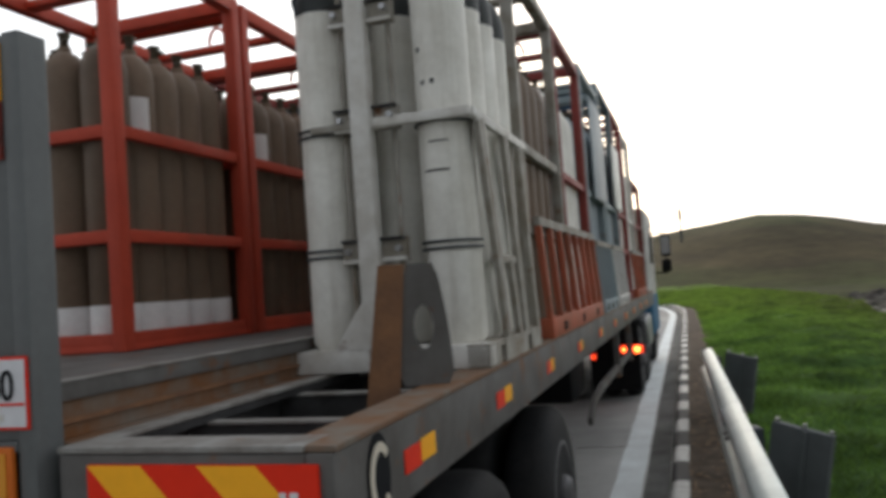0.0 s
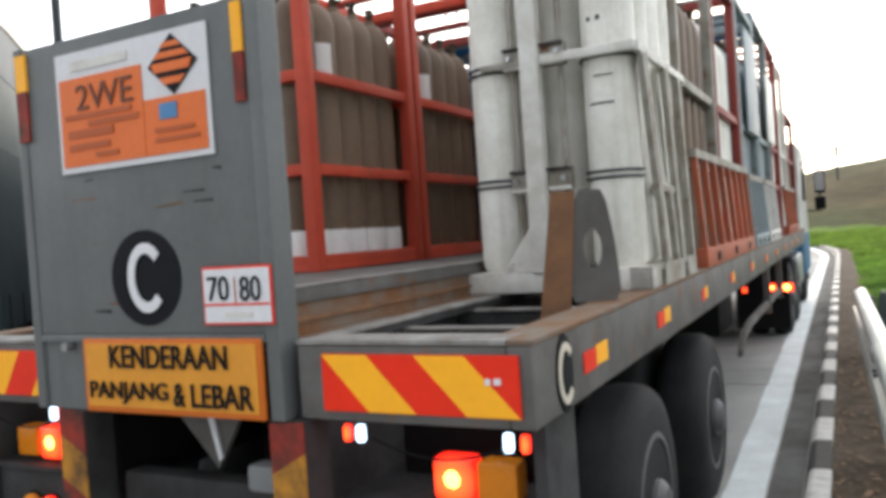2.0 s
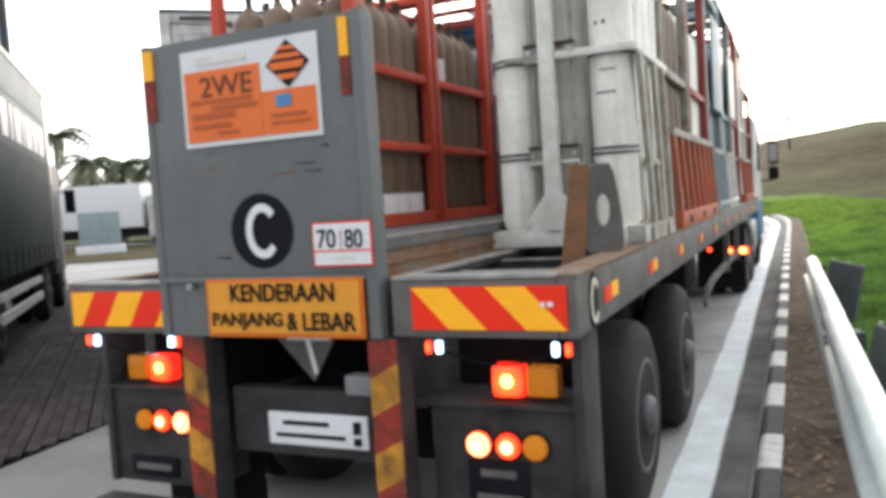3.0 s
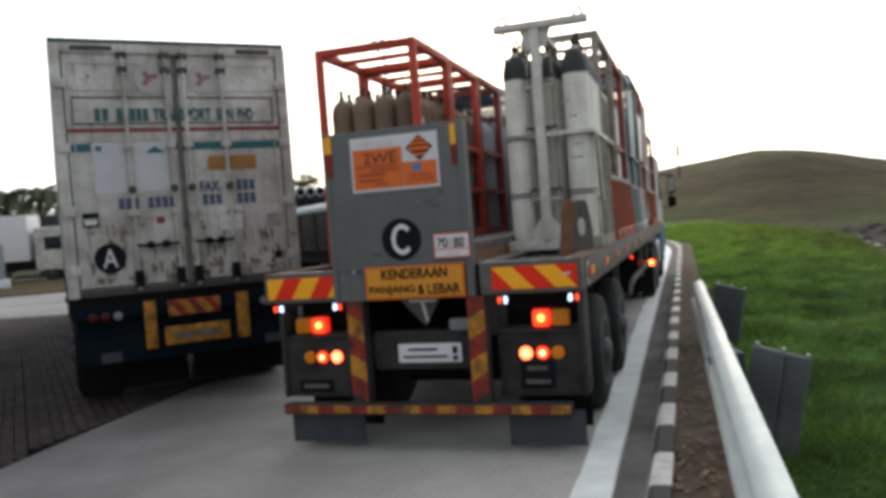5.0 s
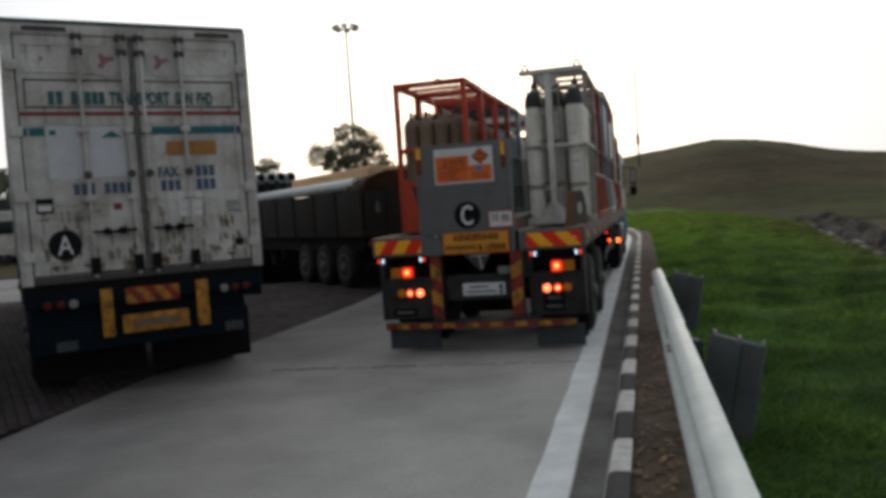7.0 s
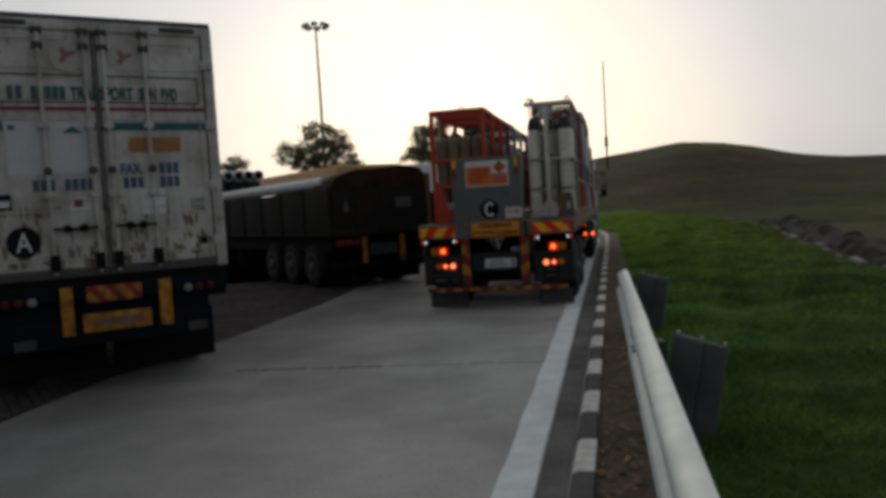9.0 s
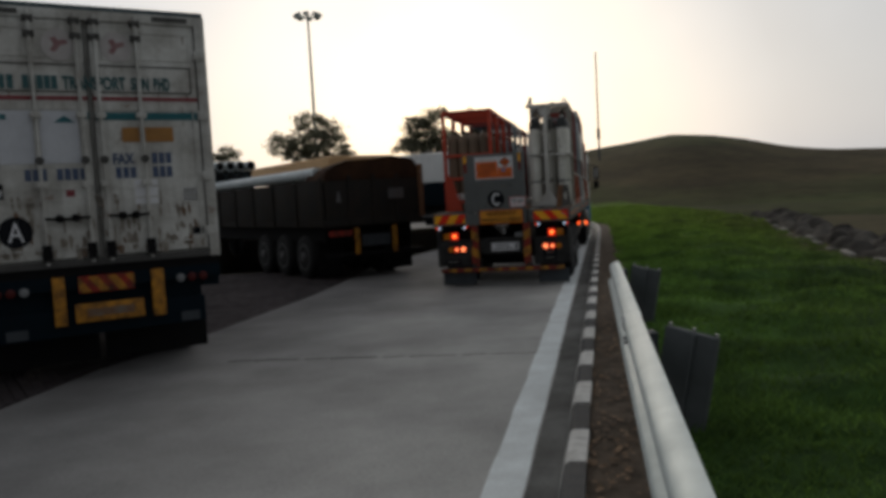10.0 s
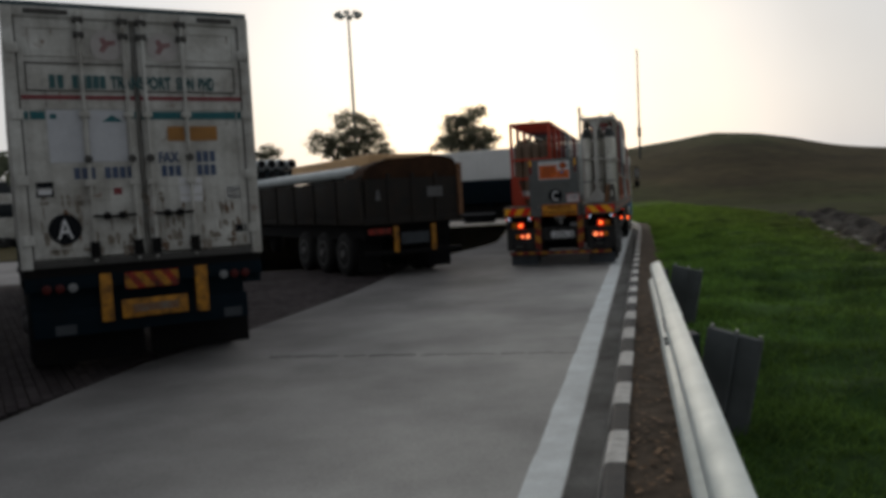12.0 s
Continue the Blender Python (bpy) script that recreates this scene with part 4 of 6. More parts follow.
plat = part("raised_platform", Box(-0.62, 0.44, 0.07, L, 1.50, 1.55, 0.006), GREY, trailer)
part("platform_rib", Box(0.426, 0.438, 0.07, L, 1.44, 1.452), RUST, plat, "rusted rib under the platform")
part("platform_lip", Box(0.405, 0.446, 0.07, L, 1.5505, 1.556), BARE_EDGE, plat, "scuffed pale edge")
bm = Box(0.40, 0.425, 0.07, L, 1.386, 1.50)
box(bm, 0.40, 0.50, 0.07, L, 1.386, 1.40)
part("platform_channel", bm, RUSTY, plat, "rust-streaked channel under the platform")
part("platform_channel", Box(-0.62, -0.595, 0.07, L, 1.386, 1.50), RUSTY, plat)
for y in (1.25, 2.2, 3.3, 4.4, 5.5, 6.6, 7.7, 8.8, 9.9):
    part("bearer", Box(-1.25, -0.621, y, y + 0.09, 1.403, 1.548, 0.005), RUSTY, trailer)

# rear board with its signs
board = part("rear_board", Box(-0.60, 0.43, -0.03, 0.02, 1.426, 2.45, 0.006), GREY_BOARD, trailer, "flat grey steel board with scratches")
part("side_channel", Box(0.431, 0.485, -0.034, 0.06, 1.16, 2.455, 0.006), GREY_BOARD, board)
part("side_channel", Box(-0.645, -0.601, -0.034, 0.06, 1.16, 2.455, 0.006), GREY_BOARD, board)
part("bottom_rail", Box(-0.60, 0.43, -0.036, 0.03, 1.398, 1.425, 0.005), GREY_BOARD, board)
part("infill_plate", Box(-0.60, -0.38, -0.02, 0.03, 1.16, 1.397), GREY_BOARD, board)
for k in range(9):
    r0 = random.Random(k)
    x, z, w = r0.uniform(-0.5, 0.3), r0.uniform(1.45, 1.97), r0.uniform(0.03, 0.16)
    part("scratch", plate(bmesh.new(), [(x, z), (x + w, z + r0.uniform(-0.012, 0.02)), (x + w, z + 0.006), (x, z + 0.004)], -0.0312, -0.0304), RUSTY if k % 2 else DIRTY_SHADED, board)
part("strip", plate(bmesh.new(), [(-0.63, 2.30), (-0.575, 2.30), (-0.575, 2.43), (-0.63, 2.43)], -0.04, -0.031), SIGN_YELLOW, board, "yellow reflective strip")
part("strip", plate(bmesh.new(), [(-0.63, 2.12), (-0.575, 2.12), (-0.575, 2.298), (-0.63, 2.298)], -0.04, -0.031), WORN_RED, board, "red reflective strip")
part("strip", plate(bmesh.new(), [(0.385, 2.28), (0.425, 2.28), (0.425, 2.43), (0.385, 2.43)], -0.04, -0.031), SIGN_YELLOW, board, "yellow reflective strip")
part("strip", plate(bmesh.new(), [(0.385, 2.13), (0.425, 2.13), (0.425, 2.278), (0.385, 2.278)], -0.04, -0.031), WORN_RED, board, "red reflective strip")


def flat(name, x0, x1, z0, z1, y, material, parent, label="", d=0.004):
    return part(name, plate(bmesh.new(), [(x0, z0), (x1, z0), (x1, z1), (x0, z1)], y - d, y), material, parent, label)


haz = flat("hazard_sign", -0.415, 0.285, 1.985, 2.395, -0.033, SIGN_WHITE, board, "white and orange hazard warning sign", 0.006)
flat("orange_field", -0.397, 0.0, 2.005, 2.305, -0.0395, SIGN_ORANGE, haz)
flat("orange_field", 0.004, 0.268, 2.005, 2.185, -0.0395, SIGN_ORANGE, haz)
letters("code", "2WE", 0.085, FADED_INK, haz, -0.175, -0.046, 2.235, 0.27)
flat("print_bar", -0.34, -0.06, 2.33, 2.362, -0.0395, PALE_RACK, haz, "grey unreadable print")
for x0, x1, z, h in ((-0.37, -0.05, 2.165, 0.016), (-0.26, -0.02, 2.135, 0.018), (-0.36, -0.14, 2.10, 0.026), (-0.36, -0.16, 2.06, 0.02), (-0.23, -0.12, 2.03, 0.014), (0.05, 0.22, 2.075, 0.014), (0.05, 0.24, 2.045, 0.012)):
    flat("print_bar", x0, x1, z, z + h, -0.0445, SIGN_INK, haz, d=0.003)
flat("blue_patch", 0.075, 0.15, 2.115, 2.165, -0.0445, SIGN_BLUE, haz, d=0.003)
dia = part("diamond", plate(bmesh.new(), [(0.035, 2.285), (0.14, 2.19), (0.245, 2.285), (0.14, 2.38)], -0.045, -0.0395), SIGN_BLACK, haz, "orange and black hazard diamond")
for za, zb in ((2.305, 2.325), (2.262, 2.292), (2.338, 2.355), (2.222, 2.244)):
    wa, wb = 0.095 * (1 - abs(za - 2.285) / 0.1), 0.095 * (1 - abs(zb - 2.285) / 0.1)
    part("diamond_band", plate(bmesh.new(), [(0.14 - wa, za), (0.14 + wa, za), (0.14 + wb, zb), (0.14 - wb, zb)], -0.049, -0.0455), SIGN_ORANGE, dia)


def ring_disc(r, n=40):
    return [(r * math.cos(k * math.tau / n), r * math.sin(k * math.tau / n)) for k in range(n)]


def badge(parent, x, z, r, ch, y):
    d = part("badge", plate(bmesh.new(), [(x + a, z + b) for a, b in ring_disc(r)], y - 0.004, y), SIGN_BLACK, parent, "round black badge with a white letter")
    letters("letter", ch, r * 1.25, SIGN_WHITE, d, x, y - 0.009, z, r * 0.92)
    return d


def thick_c(parent, x, z, r, w, y, material, turn=None):
    """A bold letter C drawn as an arc, an upright oval."""
    bm = bmesh.new()
    a0, n = 42, 30
    rows = []
    for k in range(n + 1):
        a = radians(a0 + (360 - 2 * a0) * k / n)
        q = [(r * 0.74 * s * math.cos(a), r * s2 * math.sin(a)) for s, s2 in ((1, 1), (1 - w * 1.2, 1 - w))]
        rows.append([[bm.verts.new((x + u, y - d, z + v)) for u, v in q] for d in (0, 0.004)])
    for a, b in zip(rows, rows[1:]):
        bm.faces.new((a[1][0], a[1][1], b[1][1], b[1][0]))
        bm.faces.new((a[0][0], b[0][0], b[0][1], a[0][1]))
        bm.faces.new((a[0][0], a[1][0], b[1][0], b[0][0]))
        bm.faces.new((a[0][1], b[0][1], b[1][1], a[1][1]))
    for q in (rows[0], rows[-1]):
        bm.faces.new((q[0][0], q[0][1], q[1][1], q[1][0]))
    return part("letter", bm, material, parent, m=turn)


d = part("badge", plate(bmesh.new(), [(-0.055 + a, 1.612 + b) for a, b in ring_disc(0.158)], -0.035, -0.031), SIGN_BLACK, board, "round black badge with a white letter C")
thick_c(d, -0.047, 1.612, 0.115, 0.30, -0.036, SIGN_WHITE)
sp = flat("speed_sign", 0.20, 0.475, 1.455, 1.635, -0.0365, SIGN_RED, board, "white speed limit sign with a red edge")
flat("sign_face", 0.207, 0.468, 1.462, 1.628, -0.041, SIGN_WHITE, sp, d=0.003)
flat("sign_line", 0.207, 0.468, 1.515, 1.521, -0.0445, SIGN_RED, sp, d=0.002)
flat("sign_line", 0.333, 0.337, 1.521, 1.60, -0.0445, SIGN_INK, sp, d=0.002)
letters("numeral", "70", 0.075, SIGN_BLACK, sp, 0.268, -0.047, 1.568, 0.085)
letters("numeral", "80", 0.075, SIGN_BLACK, sp, 0.395, -0.047, 1.565, 0.080)
flat("print_bar", 0.29, 0.40, 1.478, 1.494, -0.0445, PALE_RACK, sp, d=0.002)
lv = part("long_vehicle_plate", Box(-0.37, 0.42, -0.046, -0.03, 1.162, 1.412, 0.006), PLATE_EDGE, trailer, "amber plate with black words in an orange edge")
flat("plate_face", -0.352, 0.402, 1.182, 1.397, -0.047, PLATE_AMBER, lv, d=0.003)
letters("word", "KENDERAAN", 0.076, SIGN_BLACK, lv, 0.03, -0.055, 1.354, 0.52, bold=0.012)
for word, x0, x1 in (("PANJANG", -0.335, 0.03), ("&", 0.055, 0.105), ("LEBAR", 0.132, 0.385)):
    letters("word", word, 0.075, SIGN_BLACK, lv, (x0 + x1) / 2, -0.055, 1.232, x1 - x0, bold=0.012)
part("latch", rod(bmesh.new(), (-0.45, -0.06, 1.385), (-0.45, -0.02, 1.385), 0.016, 8), CHROME, board)

# striped posts, bumper and mud flaps under the rear
for x0, x1, sl in ((-0.555, -0.42, -0.05), (0.41, 0.545, 0.05)):
    p = part("rear_post", Box(x0, x1, -0.02, 0.10, 0.36, 1.16, 0.006), DIRTY_SHADED, trailer)
    n = 5
    for k in range(n):
        za, zb = 0.38 + k * 0.155, 0.38 + (k + 1) * 0.155
        t = 0.07 if sl > 0 else -0.07
        part("stripe", plate(bmesh.new(), [(x0 + 0.004, za - t / 2 + 0.03), (x1 - 0.004, za + t / 2 + 0.03), (x1 - 0.004, min(1.158, zb + t / 2 + 0.03)), (x0 + 0.004, min(1.158, zb - t / 2 + 0.03))], -0.026, -0.021), (WORN_RED, WORN_YELLOW)[k % 2] if k < n - 1 else WORN_RED, p, "worn red and yellow stripe")
bmp = part("bumper", Box(-1.15, 1.14, -0.05, 0.06, 0.285, 0.365, 0.008), DIRTY_SHADED, trailer)
for k in range(16):
    x0 = -1.14 + k * 0.142
    flat("stripe", x0, x0 + 0.141, 0.295, 0.357, -0.052, (WORN_RED, WORN_YELLOW)[k % 2], bmp, d=0.003)
for x0, x1 in ((-1.13, -0.5), (0.66, 1.22)):
    part("mud_flap", Box(x0, x1, 0.42, 0.435, 0.09, 0.60), BLACK, trailer)
    part("mud_flap", Box(x0, x1, 0.04, 0.052, 0.045, 0.30), POST_DARK, trailer, "grey rubber flap under the bumper")

# tail lamps
for s in (-1, 1):
    lo, hi = sorted((s * 0.585, s * 1.205))
    lb = part("lamp_box", Box(lo, hi, 0.16, 0.48, 0.38, 0.862, 0.01), DIRTY_SHADED, trailer)
    part("lamp_shelf", Box(lo, hi, 0.14, 0.5, 0.855, 0.872), DIRTY_SHADED, lb)
    # black sheet closing the recess behind the lamps, dark as its shade
    part("recess_shade", Box(lo + 0.01, hi - 0.01, 0.46, 0.48, 0.873, 1.165), BLACK, lb)
    part("hanger", Box(*sorted((s * 1.20, s * 1.24)), 0.14, 0.40, 0.38, 1.17, 0.006), DIRTY_SHADED, lb)
    x = s * 0.915
    up = part("tail_lamp", Box(x - 0.068, x + 0.068, 0.19, 0.28, 0.885, 1.018, 0.022), RED_GLOW, lb, "lit red brake lamp")
    part("bulb", lathe(bmesh.new(), [(0.028, 0), (0.023, 0.006), (0.01, 0.009)], 14, pose(x, 0.189, 0.955, 90)), RED_CORE, up)
    x = s * 1.06
    part("indicator", Box(x - 0.066, x + 0.066, 0.19, 0.28, 0.89, 1.014, 0.02), AMBER_LENS, lb, "amber indicator lens")
    for x, mt, nm, lbl in ((0.797, PINK_GLOW, "tail_lamp", "lit pale tail lamp"), (0.922, RED_GLOW, "tail_lamp", "lit red tail lamp"), (1.035, AMBER_LENS, "indicator", "round amber lens")):
        x = x - (0.05 if s < 0 else 0)
        lamp = part(nm, lathe(bmesh.new(), [(0.052, 0), (0.052, 0.02), (0.046, 0.03), (0.02, 0.034)], 20, pose(s * x, 0.16, 0.705, 90)), mt, lb, lbl)
        part("bezel", lathe(bmesh.new(), [(0.06, -0.01), (0.06, 0.010), (0.053, 0.010)], 20, pose(s * x, 0.16, 0.705, 90)), BLACK, lamp)
        if nm == "tail_lamp":
            part("bulb", lathe(bmesh.new(), [(0.034, 0), (0.028, 0.004), (0.01, 0.006)], 14, pose(s * x, 0.1255, 0.705, 90)), PINK_GLOW, lamp)
    for x, mt in ((s * 0.645, RED_GLOW), (s * 0.69, BLUE_GLOW), (s * 1.165, BLUE_GLOW), (s * 1.215, RED_GLOW)):
        part("marker_lamp", Box(x - 0.014, x + 0.014, 0.045, 0.07, 1.088, 1.142, 0.012), mt, lb, "small lit marker lamp")
    bm = bmesh.new()
    pts = [Vector((s * (0.70 + 0.05 * k), 0.1, 1.09 - 0.05 * math.sin(math.pi * k / 9))) for k in range(10)]
    tube(bm, pts, 0.004, 5)
    part("cable", bm, BLACK, lb)
lb = part("number_plate", Box(0.745, 1.0, 0.144, 0.158, 0.44, 0.64, 0.004), SIGN_BLACK, trailer, "black number plate with pale bars")
for z, x0, x1 in ((0.575, 0.80, 0.95), (0.475, 0.78, 0.97)):
    flat("print_bar", x0, x1, z, z + 0.03, 0.143, GREY, lb, d=0.003)
lb = part("number_plate", Box(-1.10, -0.80, 0.144, 0.158, 0.42, 0.52, 0.004), SIGN_BLACK, trailer, "black number plate with pale bars")
flat("print_bar", -1.06, -0.84, 0.455, 0.485, 0.143, GREY, lb, d=0.003)
cm = part("rear_cross_beam", Box(-0.41, 0.40, 0.12, 0.22, 0.60, 0.90, 0.015), DIRTY_SHADED, trailer)
hp = part("notice_plate", Box(-0.20, 0.31, 0.10, 0.116, 0.655, 0.80, 0.004), SIGN_WHITE, cm, "white notice plate with unreadable print")
flat("print_bar", -0.12, 0.12, 0.745, 0.765, 0.099, SIGN_BLACK, hp, d=0.002)
flat("print_bar", -0.16, 0.20, 0.690, 0.708, 0.099, SIGN_BLACK, hp, d=0.002)
flat("print_bar", 0.24, 0.28, 0.72, 0.775, 0.099, SIGN_BLACK, hp, d=0.002)
flat("print_bar", 0.24, 0.28, 0.67, 0.705, 0.099, SIGN_BLACK, hp, d=0.002)
part("reverse_lamp", Box(0.24, 0.40, 0.05, 0.14, 0.90, 0.99, 0.02), CLEAR_LENS, trailer, "clear reversing lamp")
part("gusset", plate(bmesh.new(), [(-0.20, 1.16), (0.16, 1.16), (0.02, 0.93)], 0.16, 0.18), GREY, trailer, "grey triangular steel gusset")
bm = plate(bmesh.new(), [(-0.10, 1.135), (0.12, 1.135), (0.12, 1.115), (-0.10, 1.115)], 0.148, 0.158)
plate(bm, [(-0.005, 1.114), (0.02, 1.114), (0.05, 0.97), (0.035, 0.96)], 0.148, 0.158)
part("letter_mark", bm, SIGN_WHITE, trailer, "white painted T mark")
# black sheet standing in for the shaded cavity between the posts
part("cavity_shade", Box(-0.42, 0.40, 0.9, 0.92, 0.35, 1.16), BLACK, trailer)

# side: badge, strips, side guards, wheels, stakes
thick_c(part("badge", plate(bmesh.new(), [(a * 0.62, b) for a, b in ring_disc(0.112)], -0.003, 0), SIGN_BLACK, trailer, "round black side badge with a cream letter C", m=pose(1.272, 0.24, 1.272, 0, 0, 90)), 0.0, 0.0, 0.088, 0.26, -0.004, CREAM)
for y in (0.42, 1.45, 2.55, 3.7, 4.9, 6.1, 7.3, 8.5, 9.7, 10.9):
    w = 0.13 if y < 2 else 0.1
    part("side_strip", Box(1.271, 1.274, y, y + w, 1.235, 1.30), SIGN_RED, trailer, "red reflective strip")
    part("side_strip", Box(1.271, 1.274, y + w + 0.003, y + 2 * w, 1.24, 1.305), SIGN_YELLOW, trailer, "yellow reflective strip")
for y in (1.42, 3.0):
    for s in (-1, 1):
        wheel(trailer, s * 1.10, y, 0.5, s, spin=True)
    part("axle", rod(bmesh.new(), (-1.0, y, 0.5), (1.0, y, 0.5), 0.07, 10), BLACK, trailer)
    part("suspension", Box(-0.55, 0.55, y - 0.35, y + 0.35, 0.6, 0.86, 0.03), BLACK, trailer)
for x in (-1.22, 1.22):
    bm = bmesh.new()
    pts = [(x, 4.35, 0.66), (x, 4.6, 0.76), (x, 5.1, 0.80), (x, 8.2, 0.80)]
    for a, b in zip(pts, pts[1:]):
        bar(bm, a, b, 0.035, 0.06)
    bar(bm, (x, 6.6, 0.7), (x, 6.6, 1.16), 0.06, 0.06, (0, 1, 0))
    bar(bm, (x, 8.1, 0.7), (x, 8.1, 1.16), 0.06, 0.06, (0, 1, 0))
    part("side_guard", bm, GREY, trailer, "grey bent side guard rail")
part("tool_box", Box(0.45, 0.9, 5.6, 6.5, 0.6, 1.1, 0.03), BLACK, trailer)
part("side_marker", Box(1.23, 1.262, 4.6, 4.66, 1.09, 1.13), RED_GLOW, trailer, "small lit red side marker")


def stake(x, y):
    """A tapered steel stake with an oval hole, and a rusted flange."""
    bm = bmesh.new()
    n = 28
    outer, inner = [], []
    for k in range(n):
        a = k * math.tau / n
        inner.append((0.10 + 0.033 * math.cos(a), 0.20 + 0.075 * math.sin(a)))
        c, s = math.cos(a), math.sin(a)
        f = 1 / max(abs(c), abs(s))
        u, v = c * f, s * f
        zz = 0.21 + 0.21 * v
        half = 0.095 - 0.045 * max(0, zz / 0.42) ** 2
        outer.append((0.10 + half * u, zz))
    rows = [[[bm.verts.new((px, d, pz)) for px, pz in loop] for loop in (outer, inner)] for d in (0, 0.016)]
    for k in range(n):
        j = (k + 1) % n
        bm.faces.new((rows[0][0][k], rows[0][0][j], rows[0][1][j], rows[0][1][k]))
        bm.faces.new((rows[1][0][k], rows[1][1][k], rows[1][1][j], rows[1][0][j]))
        bm.faces.new((rows[0][0][k], rows[1][0][k], rows[1][0][j], rows[0][0][j]))
        bm.faces.new((rows[0][1][k], rows[0][1][j], rows[1][1][j], rows[1][1][k]))
    st = part("stake", bm, GREY, trailer, "grey stake plate with an oval hole", m=pose(x, y, 1.40, 0, 0, 22))
    part("stake_flange", plate(bmesh.new(), [(-0.115, -0.08), (0.0, -0.08), (0.045, 0.42), (-0.045, 0.42)], -0.012, 0.0), RUST, st, "rusted flange")


stake(1.06, 0.95)


# ---- racks of gas cylinders riding on the flatbed ----
def cylinder_mesh(r, h, name):
    """A gas cylinder with a rounded shoulder and neck."""
    return finish(lathe(bmesh.new(), [(r * 0.86, 0), (r, 0.03), (r, h * 0.85), (r * 0.98, h * 0.875), (r * 0.91, h * 0.90), (r * 0.76, h * 0.925), (r * 0.52, h * 0.945), (r * 0.32, h * 0.953), (r * 0.29, h * 0.972)], 18), name, 50)


def valve_mesh(z):
    bm = rod(bmesh.new(), (0, 0, z), (0, 0, z + 0.07), 0.022, 8)
    rod(bm, (0, 0, z + 0.045), (0.055, 0, z + 0.045), 0.012, 6)
    rod(bm, (0, 0, z + 0.07), (0, 0, z + 0.085), 0.03, 8)
    return finish(bm, "valve")


CYL = {}


def cylinder(parent, x, y, z, r, h, material, cap=None, sleeve=None, tag=False):
    key = (r, h, material.name)
    if key not in CYL:
        body = cylinder_mesh(r, h, "gas_cylinder")
        sl = finish(lathe(bmesh.new(), [(r + 0.002, 0.012), (r + 0.003, 0.02), (r + 0.003, 0.17), (r + 0.002, 0.172)], 18), "base_sleeve", 50)
        sh = finish(lathe(bmesh.new(), [(r * 1.01, h * 0.83), (r * 1.01, h * 0.853), (r * 0.99, h * 0.878), (r * 0.92, h * 0.904), (r * 0.77, h * 0.93), (r * 0.53, h * 0.95), (r * 0.33, h * 0.958)], 18), "painted_shoulder", 50)
        CYL[key] = (body, valve_mesh(h * 0.96), sl, sh)
    body, valve, sl, sh = CYL[key]
    c = part("gas_cylinder", body, material, parent, m=pose(x, y, z, 0, 0, random.uniform(0, 360)))
    part("valve", valve, VALVE, c)
    if sleeve:
        part("base_sleeve", sl, sleeve, c, "white painted base")
    if cap:
        part("painted_shoulder", sh, cap, c)
    return c


def cage(x0, x1, y0, y1, high, frame_mat, nx, ny, r, h, cyl_mat, label, cap=None, sleeve=None, mids=(0.50, 0.96), roof=True, paper=True, centre=None):
    """An open steel cage standing on four posts, full of upright cylinders. The origin is at its rear foot on x0."""
    t = thing("cylinder_rack", label, "cylinder rack", group="gas cylinder racks on the flatbed")
    riding(t, x0, y0, centre if centre is not None else 1.552)
    w, d, p = x1 - x0, y1 - y0, 0.068
    for x in (p / 2, w - p / 2):
        for y in (p / 2, d - p / 2):
            part("corner_post", Box(x - p / 2, x + p / 2, y - p / 2, y + p / 2, 0, high, 0.006), frame_mat, t)
    for z in (0.04, *mids):
        hh = 0.028 if z > 0.1 else 0.04
        for y in (p / 2, d - p / 2):
            part("rail", Box(p, w - p, y - 0.02, y + 0.02, z - hh, z + hh, 0.005), frame_mat, t)
        for x in (p / 2, w - p / 2):
            part("rail", Box(x - 0.02, x + 0.02, p, d - p, z - hh, z + hh, 0.005), frame_mat, t)
    for y in (p / 2, d - p / 2):
        part("top_rail", Box(p, w - p, y - 0.035, y + 0.035, high - 0.075, high - 0.002, 0.005), frame_mat, t)
    for x in (p / 2, w - p / 2):
        part("top_rail", Box(x - 0.035, x + 0.035, p, d - p, high - 0.075, high - 0.002, 0.005), frame_mat, t)
    if roof:
        part("top_bar", Box(p, w - p, d / 2 - 0.04, d / 2 + 0.04, high - 0.06, high - 0.02, 0.005), frame_mat, t)
        bm = bmesh.new()
        tube(bm, [(w / 2 + 0.06 * math.cos(math.pi * k / 12), d / 2, high + 0.10 * math.sin(math.pi * k / 12)) for k in range(13)], 0.012)
        part("lifting_eye", bm, frame_mat, t)
    part("base_plate", Box(0.01, w - 0.01, 0.01, d - 0.01, 0.005, 0.03), frame_mat, t)
    for i in range(nx):
        for j in range(ny):
            x = p + (w - 2 * p) * (i + 0.5) / nx
            y = p + (d - 2 * p) * (j + 0.5) / ny
            cylinder(t, x, y, 0.032, r, h, cyl_mat, cap, sleeve)
            if paper and i == nx - 1 and j == 1:
                bm = bmesh.new()
                vs = []
                for k in range(7):
                    a = radians(-72 + 62 * k / 6)
                    vs.append([bm.verts.new((x + (r + 0.004) * math.cos(a), y + (r + 0.004) * math.sin(a), z)) for z in (h * 0.70, h * 0.82)])
                for a, b in zip(vs, vs[1:]):
                    bm.faces.new((a[0], b[0], b[1], a[1]))
                part("paper_label", bm, WHITE_LABEL, t, "white paper label on a cylinder")
    return t


